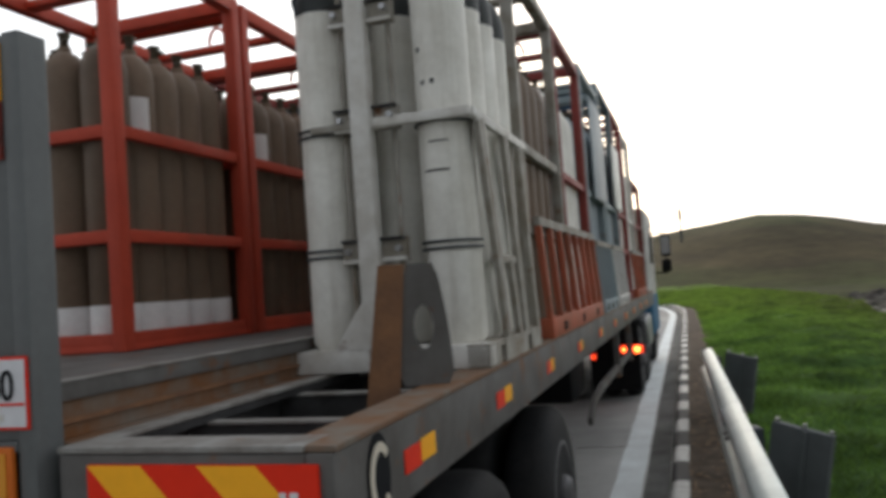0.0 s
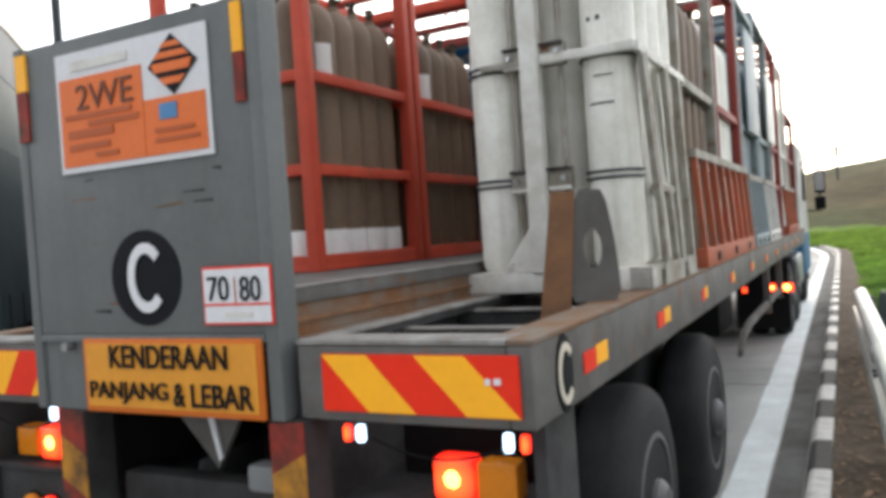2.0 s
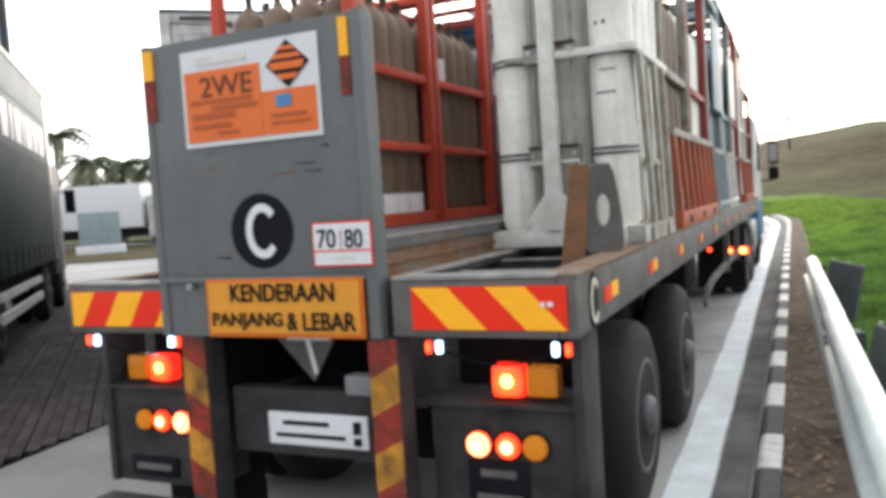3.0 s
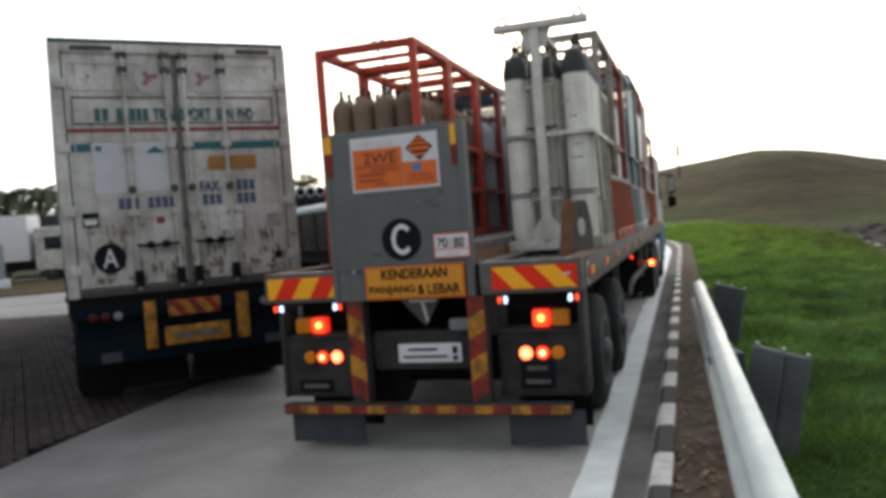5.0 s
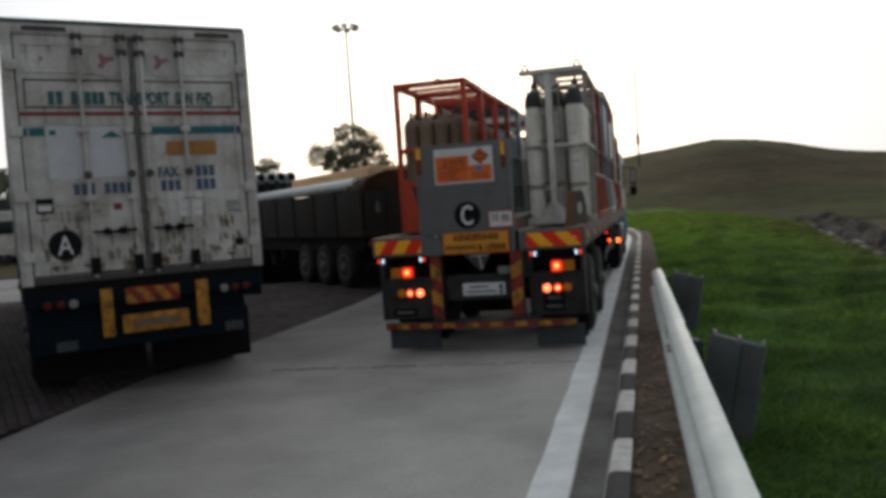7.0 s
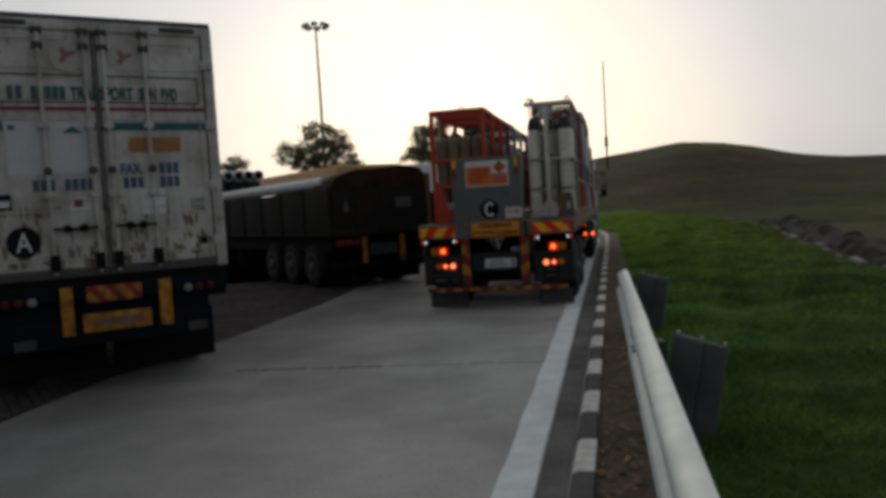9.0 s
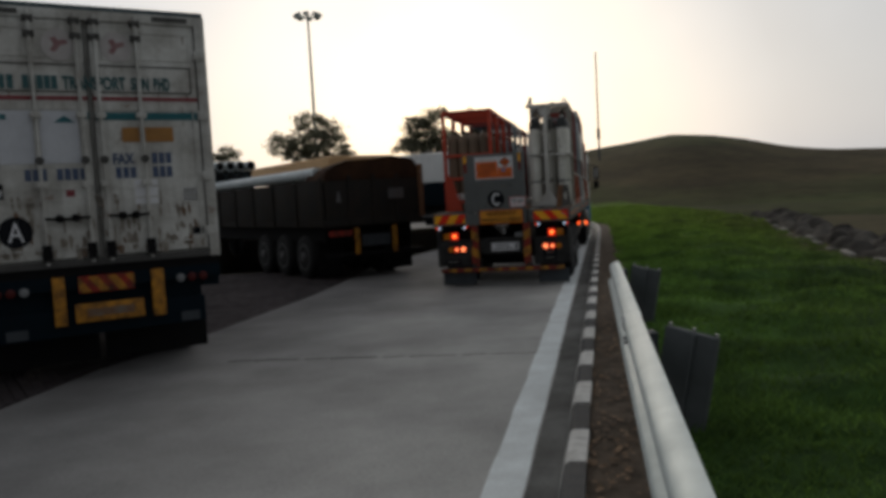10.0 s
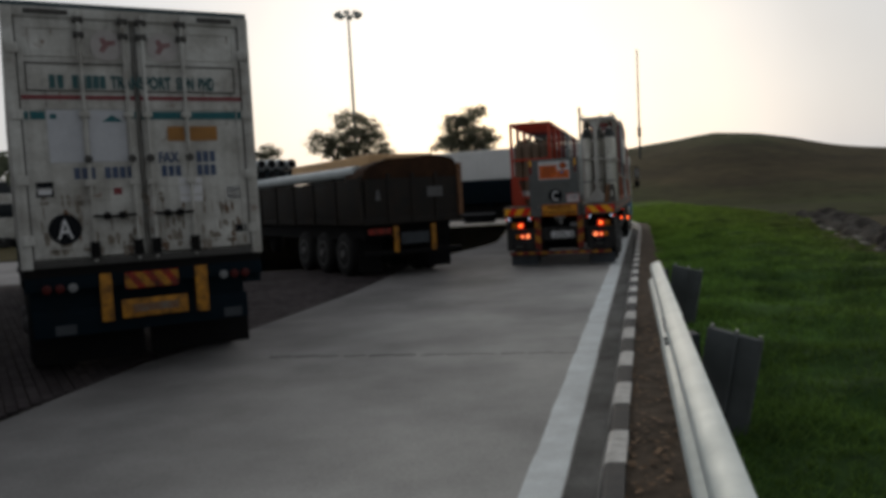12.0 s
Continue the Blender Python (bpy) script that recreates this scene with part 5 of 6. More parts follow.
FIRST_CAGE = cage(-1.26, -0.26, 1.20, 2.25, 1.86, RED_FRAME, 4, 5, 0.105, 1.42, BROWN_CYL, "red steel cage of brown gas cylinders with white bases", sleeve=WHITE_LABEL)
part("foot_plate", plate(bmesh.new(), [(0.07, -0.147), (0.36, -0.147), (0.28, 0.10), (0.16, 0.52), (0.07, 0.60)], -0.03, -0.005), RED_FRAME, FIRST_CAGE, "red tapered foot plate")
part("foot_plate", plate(bmesh.new(), [(0.0, -0.147), (0.068, -0.147), (0.068, -0.002), (0.0, -0.002)], 0.0, 0.06), RED_FRAME, FIRST_CAGE)
cage(-1.26, -0.26, 2.28, 3.33, 1.85, RED_FRAME, 4, 5, 0.105, 1.42, BROWN_CYL, "red steel cage of brown gas cylinders, second in the row", sleeve=None)
cage(-1.26, -0.26, 3.36, 4.41, 1.85, MAROON, 4, 5, 0.105, 1.40, GREY_CYL, "dark red cage of blue-grey gas cylinders")
cage(-1.26, -0.26, 4.46, 5.51, 1.86, BLUE_RACK, 4, 4, 0.115, 1.45, GREY_CYL, "blue-grey cage of grey gas cylinders", paper=False)
cage(-1.26, -0.26, 5.58, 6.63, 1.84, PALE_RACK, 4, 4, 0.115, 1.45, WHITE_CYL, "pale steel cage of white gas cylinders", paper=False)
cage(-1.26, -0.26, 6.75, 7.80, 1.84, MAROON, 4, 4, 0.115, 1.42, BROWN_CYL, "dark red cage of brown cylinders far along the deck", paper=False)
cage(-1.26, -0.26, 7.95, 9.0, 1.84, PALE_RACK, 4, 4, 0.115, 1.42, GREY_CYL, "pale cage of grey cylinders far along the deck", paper=False)


t = thing("steel_pole", "slender pale steel pole standing on the deck between racks", "pole")
riding(t, -0.24, 9.35, 1.552)
part("shaft", rod(bmesh.new(), (0, 0, 0), (0, 0, 2.75), 0.05, 10, 0.04), GALV, t)
part("shaft_cap", rod(bmesh.new(), (0, 0, 2.751), (0, 0, 2.95), 0.055, 10, 0.05), PALE_RACK, t)


def white_rack():
    """The tall rack with a central mast and lifting yoke."""
    t = thing("cylinder_rack", "pale steel rack of tall white gas cylinders with a central mast", "cylinder rack", group="gas cylinder racks on the flatbed")
    riding(t, 0, 1.42, 1.403)
    bm = Box(0.42, 1.27, 0.0, 0.10, 0.0, 0.095, 0.008)
    box(bm, 0.42, 0.52, 0.10, 1.05, 0.0, 0.095)
    box(bm, 0.52, 1.17, 0.10, 1.05, 0.06, 0.09)
    part("base_frame", bm, PALE_RACK, t)
    bm = Box(1.17, 1.27, 0.0, 0.18, 0.0, 0.095, 0.006)
    box(bm, 1.17, 1.27, 0.27, 0.72, 0.0, 0.095)
    box(bm, 1.17, 1.27, 0.81, 1.05, 0.0, 0.095)
    box(bm, 1.17, 1.265, 0.18, 0.81, 0.07, 0.095)
    part("base_side", bm, WORN_RACK, t, "worn base side with fork pockets")
    mast_part = part("mast", Box(0.745, 0.83, -0.02, 0.06, 0.09, 2.02, 0.008), PALE_RACK, t)
    part("gusset", plate(bmesh.new(), [(0.60, 0.095), (0.745, 0.095), (0.745, 0.30)], 0.0, 0.015), PALE_RACK, mast_part)
    part("gusset", plate(bmesh.new(), [(0.83, 0.095), (0.975, 0.095), (0.83, 0.30)], 0.0, 0.015), PALE_RACK, mast_part)
    part("yoke", Box(0.42, 1.26, -0.03, 0.07, 1.965, 2.03, 0.008), PALE_RACK, t)
    part("yoke_plate", plate(bmesh.new(), [(0.70, 1.80), (0.88, 1.80), (0.93, 1.965), (0.65, 1.965)], 0.02, 0.04), PALE_RACK, t)
    for x in (0.50, 1.18):
        bm = bmesh.new()
        tube(bm, [(x + 0.035 * math.cos(math.pi * k / 10), 0.02, 2.03 + 0.075 * math.sin(math.pi * k / 10)) for k in range(11)], 0.014)
        part("lifting_eye", bm, PALE_RACK, t)
    part("top_beam", Box(0.745, 0.83, 0.06, 1.05, 1.94, 2.0, 0.006), PALE_RACK, t)
    # cylinders: two wide columns on each side of the mast
    for j in range(4):
        y = 0.15 + j * 0.245
        for x in (0.565, 1.105):
            cylinder(t, x, y, 0.095, 0.118, 1.75, WHITE_CYL, cap=DARK_CYL)
        if j:
            cylinder(t, 0.835, y - 0.04, 0.095, 0.112, 1.75, WHITE_CYL, cap=DARK_CYL)
    # clamps and brackets
    for z in (0.50, 1.02):
        for x in (0.565, 1.105):
            for q in (-0.014, 0.014):
                bm = bmesh.new()
                tube(bm, [(x + 0.125 * math.cos(math.pi + math.pi * k / 14), 0.15 + 0.125 * math.sin(math.pi + math.pi * k / 14), z + q) for k in range(15)], 0.006)
                part("clamp", bm, POST_DARK, t)
    for z in (0.50, 1.05, 1.50):
        for a, b in ((0.655, 0.744), (0.831, 0.94)):
            bk = part("bracket", Box(a, b, 0.03, 0.075, z - 0.05, z + 0.05, 0.004), WORN_RACK, t, "worn grey channel bracket")
            part("bracket_lip", Box(a, b, 0.012, 0.029, z + 0.036, z + 0.05, 0.003), DIRTY_SHADED, bk)
            part("bracket_lip", Box(a, b, 0.012, 0.029, z - 0.05, z - 0.034, 0.003), PALE_RACK, bk)
        for x in (0.69, 0.915):
            part("bolt", rod(bmesh.new(), (x, 0.015, z), (x, -0.01, z), 0.013, 8), CHROME, t)
    part("rear_rail", Box(0.83, 1.25, 0.0, 0.035, 1.005, 1.045, 0.004), PALE_RACK, t)
    part("rear_rail", Box(0.55, 0.745, 0.005, 0.03, 1.01, 1.04, 0.004), WORN_RACK, t)
    part("side_rail", Box(1.232, 1.262, 0.035, 1.05, 1.005, 1.045, 0.004), PALE_RACK, t)
    part("side_rail", Box(1.232, 1.262, 0.25, 0.62, 0.415, 0.45, 0.004), WORN_RACK, t)
    for ya, yb, za, zb, w in ((0.12, 0.30, 1.005, 0.40, 0.085), (0.30, 0.36, 0.40, 0.095, 0.06), (0.56, 0.74, 1.005, 0.095, 0.075), (0.50, 0.60, 0.43, 0.095, 0.05), (0.86, 1.02, 1.005, 0.095, 0.06)):
        part("strut", bar(bmesh.new(), (1.255, ya, za), (1.255, yb, zb), 0.028, w), WORN_RACK, t, "worn grey strut")
    part("strut_plate", plate(bmesh.new(), [(0.10, 0.945), (0.25, 0.945), (0.20, 1.004), (0.09, 1.004)], 0, 0.012), PALE_RACK, t, m=pose(1.262, 0, 0, 0, 0, 90))
    for x in (0.69, 0.91):
        part("tie_rod", rod(bmesh.new(), (x, 0.06, 0.12), (x, 0.06, 1.78), 0.012, 6), WORN_RACK, t)
    # hoses and manifold
    for x in (0.565, 1.105):
        part("hose", tube(bmesh.new(), [(x + 0.03 * math.sin(k), 0.15 + 0.05 * k, 1.86 + 0.07 * math.sin(k * 1.3)) for k in range(16)], 0.010), BLACK, t)
        part("manifold", rod(bmesh.new(), (x, 0.1, 1.82), (x, 0.95, 1.82), 0.016, 6), BLACK, t)
    # stencilled marks on the outer cylinder
    for z, a0, a1, hh in ((0.80, -125, -70, 0.008), (0.92, -112, -70, 0.006), (1.16, -120, -112, 0.02), (1.16, -98, -90, 0.02), (1.30, -128, -120, 0.02)):
        bm = bmesh.new()
        vs = [[bm.verts.new((1.105 + 0.1195 * math.cos(radians(a0 + (a1 - a0) * k / 5)), 0.15 + 0.1195 * math.sin(radians(a0 + (a1 - a0) * k / 5)), zz)) for zz in (z, z + hh)] for k in range(6)]
        for p, q in zip(vs, vs[1:]):
            bm.faces.new((p[0], q[0], q[1], p[1]))
        part("stencil_mark", bm, SIGN_BLACK, t)
    part("chain", tube(bmesh.new(), [(0.50 + 0.012 * (k % 2), 0.02, 1.95 - 0.045 * k) for k in range(10)], 0.012), POST_DARK, t)


white_rack()


def lower_frame(x, y0, y1, high, material, label, n):
    """A slanted ladder-like guard frame leaning against the rack."""
    t = thing("guard_frame", label, "guard frame", group="guard frames on the deck edge")
    riding(t, 0, y0, 1.403)
    d = y1 - y0
    bm = Box(x - 0.05, x + 0.03, 0, d, 0.0, 0.11, 0.006)
    part("sill", bm, material, t)
    part("head", bar(bmesh.new(), (x - 0.025, 0.0, high), (x - 0.025, d, high), 0.04, 0.05), WORN_RACK, t, "worn grey top bar")
    for k in range(n + 1):
        y = 0.03 + (d - 0.06) * k / n
        part("upright", bar(bmesh.new(), (x + 0.01, y, 0.10), (x - 0.025, y, high), 0.035, 0.045, (0, 1, 0)), material, t)
    for k in range(3):
        y = d * (k + 0.5) / 3
        part("pocket", Box(x + 0.031, x + 0.034, y - 0.06, y + 0.06, 0.02, 0.075), BLACK, t)
    return t


def deck_rack(y0, y1, high, frame_mat, nx, ny, r, h, cm, label, cap=None):
    return cage(0.42, 1.21, y0, y1, high, frame_mat, nx, ny, r, h, cm, label, cap=cap, centre=1.403, paper=False, mids=(0.62, 1.08), roof=True)


deck_rack(2.62, 3.95, 2.15, WORN_RACK, 3, 5, 0.115, 1.72, BROWN_CYL, "worn grey rack of brown gas cylinders on the deck")
deck_rack(4.0, 5.30, 2.15, MAROON, 3, 5, 0.115, 1.76, WHITE_CYL, "dark red rack of white gas cylinders on the deck")
deck_rack(5.4, 6.7, 2.22, BLUE_RACK, 3, 5, 0.115, 1.8, GREY_CYL, "blue-grey rack of grey gas cylinders on the deck")
deck_rack(6.8, 8.1, 2.36, BLUE_RACK, 3, 5, 0.115, 1.9, GREY_CYL, "blue-grey rack of grey cylinders farther along the deck")
deck_rack(8.2, 9.4, 2.36, MAROON, 3, 4, 0.125, 1.95, WHITE_CYL, "dark red rack of white cylinders farther along the deck")
deck_rack(9.5, 10.7, 2.30, PALE_RACK, 3, 4, 0.125, 1.95, WHITE_CYL, "pale rack of white cylinders near the front of the deck")
deck_rack(10.8, 12.5, 1.78, MAROON, 3, 6, 0.115, 1.5, BROWN_CYL, "dark red rack of brown cylinders near the front of the deck")
lower_frame(1.25, 2.80, 5.25, 0.66, ORANGE_FRAME, "orange-red slanted guard frame on the deck edge", 7)
lower_frame(1.25, 5.45, 6.65, 0.62, BLUE_RACK, "blue-grey guard frame on the deck edge", 4)
lower_frame(1.25, 6.85, 8.05, 0.62, PALE_RACK, "pale grey guard frame on the deck edge", 4)
lower_frame(1.25, 9.5, 11.4, 0.62, ORANGE_FRAME, "orange-red guard frame near the front of the deck", 5)
t = thing("sheet_panel", "pale blue-grey sheet panel strapped to a rack", "panel")
riding(t, 1.217, 5.75, 2.45)
part("panel", Box(0, 0.02, 0, 0.95, 0, 0.95, 0.006), GREY_CYL, t)
t = thing("sheet_panel", "white sheet panel strapped to a rack", "panel")
riding(t, 1.217, 7.7, 2.5)
part("panel", Box(0, 0.02, 0, 0.8, 0, 0.75, 0.006), WHITE_CYL, t)
t = thing("tarpaulin", "blue tarpaulin folded over the rack top", "tarpaulin")
riding(t, 0.40, 6.78, 3.765)
bm = bmesh.new()
rows = []
for i in range(9):
    rows.append([bm.verts.new((0.1 * i, 0.165 * j, 0.01 + 0.05 * max(0, noise.noise((i * 0.7, j * 0.9, 3))) - (0.12 if i in (0, 8) else 0))) for j in range(9)])
for a, b in zip(rows, rows[1:]):
    for j in range(8):
        bm.faces.new((a[j], a[j + 1], b[j + 1], b[j]))
bmesh.ops.solidify(bm, geom=bm.faces[:], thickness=0.012)
copy_sheet = part("sheet", bm, BLUE_CLOTH, t, angle=60).data

t = thing("tarpaulin", "blue tarpaulin folded over a far cage", "tarpaulin")
riding(t, -1.22, 4.50, 3.43)
part("sheet", copy_sheet, None, t)

# ---- the tractor in front ----
tractor = thing("tractor_unit", "white and blue truck tractor pulling the flatbed", "truck tractor")
riding(tractor, 0, 0, 0)
bm = Box(-1.2, 1.2, 13.7, 16.0, 0.75, 2.95, 0.10)
cabp = part("cab", bm, BOX_WHITE, tractor, "white cab with blue lower part")
part("lower_cab", Box(-1.215, 1.215, 13.68, 15.9, 0.55, 1.30, 0.04), BLUE_CLOTH, cabp)
part("side_window", Box(1.196, 1.206, 14.4, 15.3, 1.9, 2.6, 0.02), GLASS_DARK, cabp)
part("side_window", Box(-1.206, -1.196, 14.4, 15.3, 1.9, 2.6, 0.02), GLASS_DARK, cabp)
for s in (-1, 1):
    a, b = sorted((s * 1.36, s * 1.56))
    mir = part("mirror", Box(a, b, 15.75, 15.88, 2.05, 2.5, 0.03), BLACK, tractor, "black door mirror")
    part("mirror_glass", Box(a + 0.02, b - 0.02, 15.743, 15.749, 2.1, 2.46), CHROME, mir)
    part("mirror", Box(a, b, 15.75, 15.88, 1.72, 1.98, 0.03), BLACK, tractor, "black wide-angle mirror")
    bm = bar(bmesh.new(), (s * 1.19, 15.82, 2.55), (s * 1.46, 15.82, 2.55), 0.03, 0.03)
    bar(bm, (s * 1.19, 15.82, 1.7), (s * 1.46, 15.82, 1.7), 0.03, 0.03)
    bar(bm, (s * 1.46, 15.82, 1.69), (s * 1.46, 15.82, 2.56), 0.03, 0.03, (0, 1, 0))
    part("mirror_arm", bm, BLACK, tractor)
    for y in (10.2, 11.5):
        wheel(tractor, s * 1.08, y, 0.5, s, spin=True)
    wheel(tractor, s * 1.05, 14.6, 0.5, s, dual=False, spin=True)
    a, b = sorted((s * 0.55, s * 1.22))
    part("mudguard", Box(a, b, 9.55, 9.6, 0.45, 1.05, 0.01), BLACK, tractor)
    for x, w in ((1.20, 0.085), (1.02, 0.045)):
        tl = part("tail_lamp", Box(s * x - w, s * x + w, 9.49, 9.55, 0.65, 0.76, 0.012), RED_GLOW, tractor, "lit red tail lamp of the tractor")
        part("bulb", lathe(bmesh.new(), [(w * 0.55, 0), (w * 0.25, 0.012)], 12, pose(s * x, 9.489, 0.705, 90)), RED_CORE, tl)
    part("mud_flap", Box(a, b, 9.52, 9.535, 0.15, 0.55), BLACK, tractor)
part("frame_rail", Box(-0.45, 0.45, 9.4, 15.4, 0.6, 0.95), BLACK, tractor)
part("fuel_tank", Box(0.65, 1.2, 12.2, 13.5, 0.45, 1.0, 0.08), CHROME, tractor, "dull aluminium fuel tank")
part("fuel_tank", Box(-1.2, -0.65, 12.2, 13.5, 0.45, 1.0, 0.08), CHROME, tractor, "dull aluminium fuel tank")

# ---- the parked container truck ----
ct = thing("container_truck", "parked truck with a dirty white shipping container, doors shut", "truck", pose(-3.117, 8.389, 0, 0, 0, 28.4))
W = 1.19
Z0, Z1 = 1.235, 3.845
body = part("container", Box(-W, W, 0.06, 12.1, Z0, Z1, 0.01), BOX_WHITE, ct)
part("roof_cap", Box(-W - 0.012, W + 0.012, 0.0, 12.12, Z1 - 0.03, Z1 + 0.02, 0.008), ROOF_TEAL, body, "dull teal roof edge")
bm = bmesh.new()
for x in (-W, W):
    a, b = (x - 0.02, x + 0.09) if x < 0 else (x - 0.09, x + 0.02)
    box(bm, a, b, -0.01, 0.12, Z0 - 0.02, Z1 - 0.03, 0.008)
box(bm, -W + 0.09, W - 0.09, -0.01, 0.10, Z1 - 0.13, Z1 - 0.03, 0.008)
part("door_frame", bm, BOX_WHITE, body)
part("door_sill", Box(-W + 0.091, W - 0.091, -0.012, 0.10, Z0 - 0.02, Z0 + 0.055, 0.008), BOX_GREY, body, "blackened lower sill")
for x0, x1 in ((-1.0, -0.6), (0.66, 1.03)):
    part("vent", Box(x0, x1, -0.016, -0.0105, Z1 - 0.105, Z1 - 0.055, 0.002), BOX_GREY, body, "dark vent slot")
for k in range(40):
    for s in (-1, 1):
        y = 0.35 + k * 0.29
        part("corrugation", Box(s * W - 0.018, s * W + 0.018, y, y + 0.14, Z0 + 0.12, Z1 - 0.15), BOX_WHITE, body)
for s in (-1, 1):
    lo, hi = sorted((s * 0.012, s * 1.10))
    dr = part("door", Box(lo, hi, 0.012, 0.055, Z0 + 0.075, Z1 - 0.135, 0.006), BOX_WHITE, ct, "dirty white container door leaf")
    part("gasket", Box(lo + 0.002, lo + 0.014, 0.004, 0.0115, Z0 + 0.08, Z1 - 0.14), BOX_GREY, dr)
    part("gasket", Box(hi - 0.014, hi - 0.002, 0.004, 0.0115, Z0 + 0.08, Z1 - 0.14), BOX_GREY, dr)
    for za, zb in ((1.40, 1.90), (2.0, 2.82), (2.985, 3.27), (3.33, 3.62)):
        bm = bmesh.new()
        a, b = lo + 0.07, hi - 0.07
        box(bm, a, b, 0.004, 0.011, zb - 0.014, zb)
        box(bm, a, b, 0.004, 0.011, za, za + 0.014)
        box(bm, a, a + 0.012, 0.004, 0.011, za + 0.014, zb - 0.014)
        box(bm, b - 0.012, b, 0.004, 0.011, za + 0.014, zb - 0.014)
        part("panel_rib", bm, BOX_GREY if za > 2.9 and zb < 3.3 else BOX_WHITE, dr)
    for x in (s * 0.08, s * 0.48) if s > 0 else (-0.10, -0.52):
        lb = part("lock_rod", rod(bmesh.new(), (x, -0.03, Z0 + 0.02), (x, -0.03, Z1 - 0.07), 0.019, 10), BOX_WHITE, dr)
        for z in (1.30, 1.36, 3.70, 3.55, 2.05, 2.75):
            part("rod_bracket", Box(x - 0.05, x + 0.05, -0.052, 0.011, z - 0.028, z + 0.028, 0.006), BOX_GREY if z < 2 or z > 3 else BOX_WHITE, lb)
        part("cam", Box(x - 0.045, x + 0.045, -0.06, 0.0, Z0 + 0.06, Z0 + 0.22, 0.01), BLACK, lb)
        part("rod_bolt", rod(bmesh.new(), (x, -0.062, 2.295), (x, -0.03, 2.295), 0.042, 10), BOX_GREY, lb)
        hx = 0.30 * (1 if x < 0.1 and s > 0 or x < -0.3 else -1)
        bm = bar(bmesh.new(), (x, -0.05, 1.715), (x + hx, -0.05, 1.70), 0.02, 0.028)
        rod(bm, (x + hx * 0.45, -0.075, 1.712), (x + hx * 0.45, 0.0, 1.712), 0.04, 12)
        part("handle", bm, BLACK, lb, "black latch handle")
    for z in (1.5, 2.1, 2.75, 3.4):
        part("hinge", Box(s * 1.13 - 0.06, s * 1.13 + 0.06, -0.035, -0.011, z - 0.05, z + 0.05, 0.01), BOX_WHITE, dr)


def mark(x0, x1, z0, z1, material, label, parent=None, y=0.0105):
    return flat("marking", x0, x1, z0, z1, y, material, parent or body, label, 0.003)


mark(-1.08, -0.02, 2.905, 2.945, CLARET, "faded claret stripe")
mark(0.02, 1.09, 2.905, 2.945, CLARET, "faded claret stripe")
mark(-1.08, -0.88, 2.705, 2.785, TEAL, "faded teal band")
mark(-0.09, -0.02, 2.715, 2.785, TEAL, "faded teal band")
mark(0.02, 1.09, 2.705, 2.785, TEAL, "faded teal band")
mark(-0.87, -0.55, 2.27, 2.80, PALE_BLUE, "faded pale blue sheet")
mark(-0.49, -0.13, 2.27, 2.80, PALE_BLUE, "faded pale blue sheet")
mark(0.28, 0.455, 2.475, 2.63, FADED_AMBER, "small faded orange plate")
mark(0.505, 0.80, 2.475, 2.63, FADED_AMBER, "small faded orange plate")
mark(0.36, 0.60, 1.82, 2.08, SIGN_WHITE, "white notice sheet")
mark(0.63, 1.02, 1.82, 2.09, BOX_WHITE, "pale notice sheet")
mark(0.86, 1.01, 1.83, 1.97, SIGN_WHITE, "small white sheet")
mark(-1.02, -0.86, 1.93, 2.08, SIGN_BLACK, "small dark sticker")
mark(-1.0, -0.88, 1.955, 2.02, SIGN_WHITE, "white patch on the sticker", y=0.007)
mark(0.93, 1.05, 1.46, 1.54, SIGN_BLACK, "small dark sticker")
mark(-0.30, -0.22, 1.93, 2.0, CLARET, "small red sticker")
part("marking", plate(bmesh.new(), [(-0.36, 2.68), (-0.16, 2.68), (-0.26, 2.75)], 0.003, 0.007), TEAL, body, "small teal triangle")
mark(-0.84, -0.78, 2.71, 2.76, TEAL, "small dark mark", y=0.007)
# rows of unreadable lettering as bars
for x in (-0.82, -0.745, -0.61, -0.545, -0.48, -0.415, -0.35):
    mark(x, x + 0.056, 3.015, 3.15, INK_TEAL, "faded teal lettering bar")
for word, x0, x1 in (("TRANSPORT", -0.25, 0.35), ("SDN", 0.405, 0.585), ("BHD", 0.635, 0.80)):
    letters("word", word, 0.135, INK_TEAL, body, (x0 + x1) / 2, 0.002, 3.082, x1 - x0, "faded teal painted word", bold=0.035)
letters("word", "FAX", 0.115, INK_BLUE, body, 0.275, 0.002, 2.302, 0.21, "faded blue painted word", bold=0.035)
for x0, z, n in ((-0.66, 2.10, 3), (-0.37, 2.10, 4), (0.56, 2.245, 3), (0.19, 2.10, 3), (0.56, 2.10, 3)):
    for k in range(n):
        mark(x0 + k * 0.072, x0 + k * 0.072 + 0.055, z, z + 0.115, INK_BLUE, "faded blue lettering bar")
for x in (-0.26, 0.285):
    d = part("marking", plate(bmesh.new(), [(x + a, 3.455 + b) for a, b in ring_disc(0.155)], 0.0, 0.004), FADED_WHITE, body, "faded white disc with a claret emblem")
    part("emblem", plate(bmesh.new(), [(x - 0.08, 3.40), (x - 0.03, 3.38), (x + 0.02, 3.45), (x + 0.09, 3.47), (x + 0.08, 3.51), (x, 3.50), (x - 0.02, 3.54), (x - 0.07, 3.52), (x - 0.04, 3.46)], -0.003, -0.0005), FADED_RED, d)
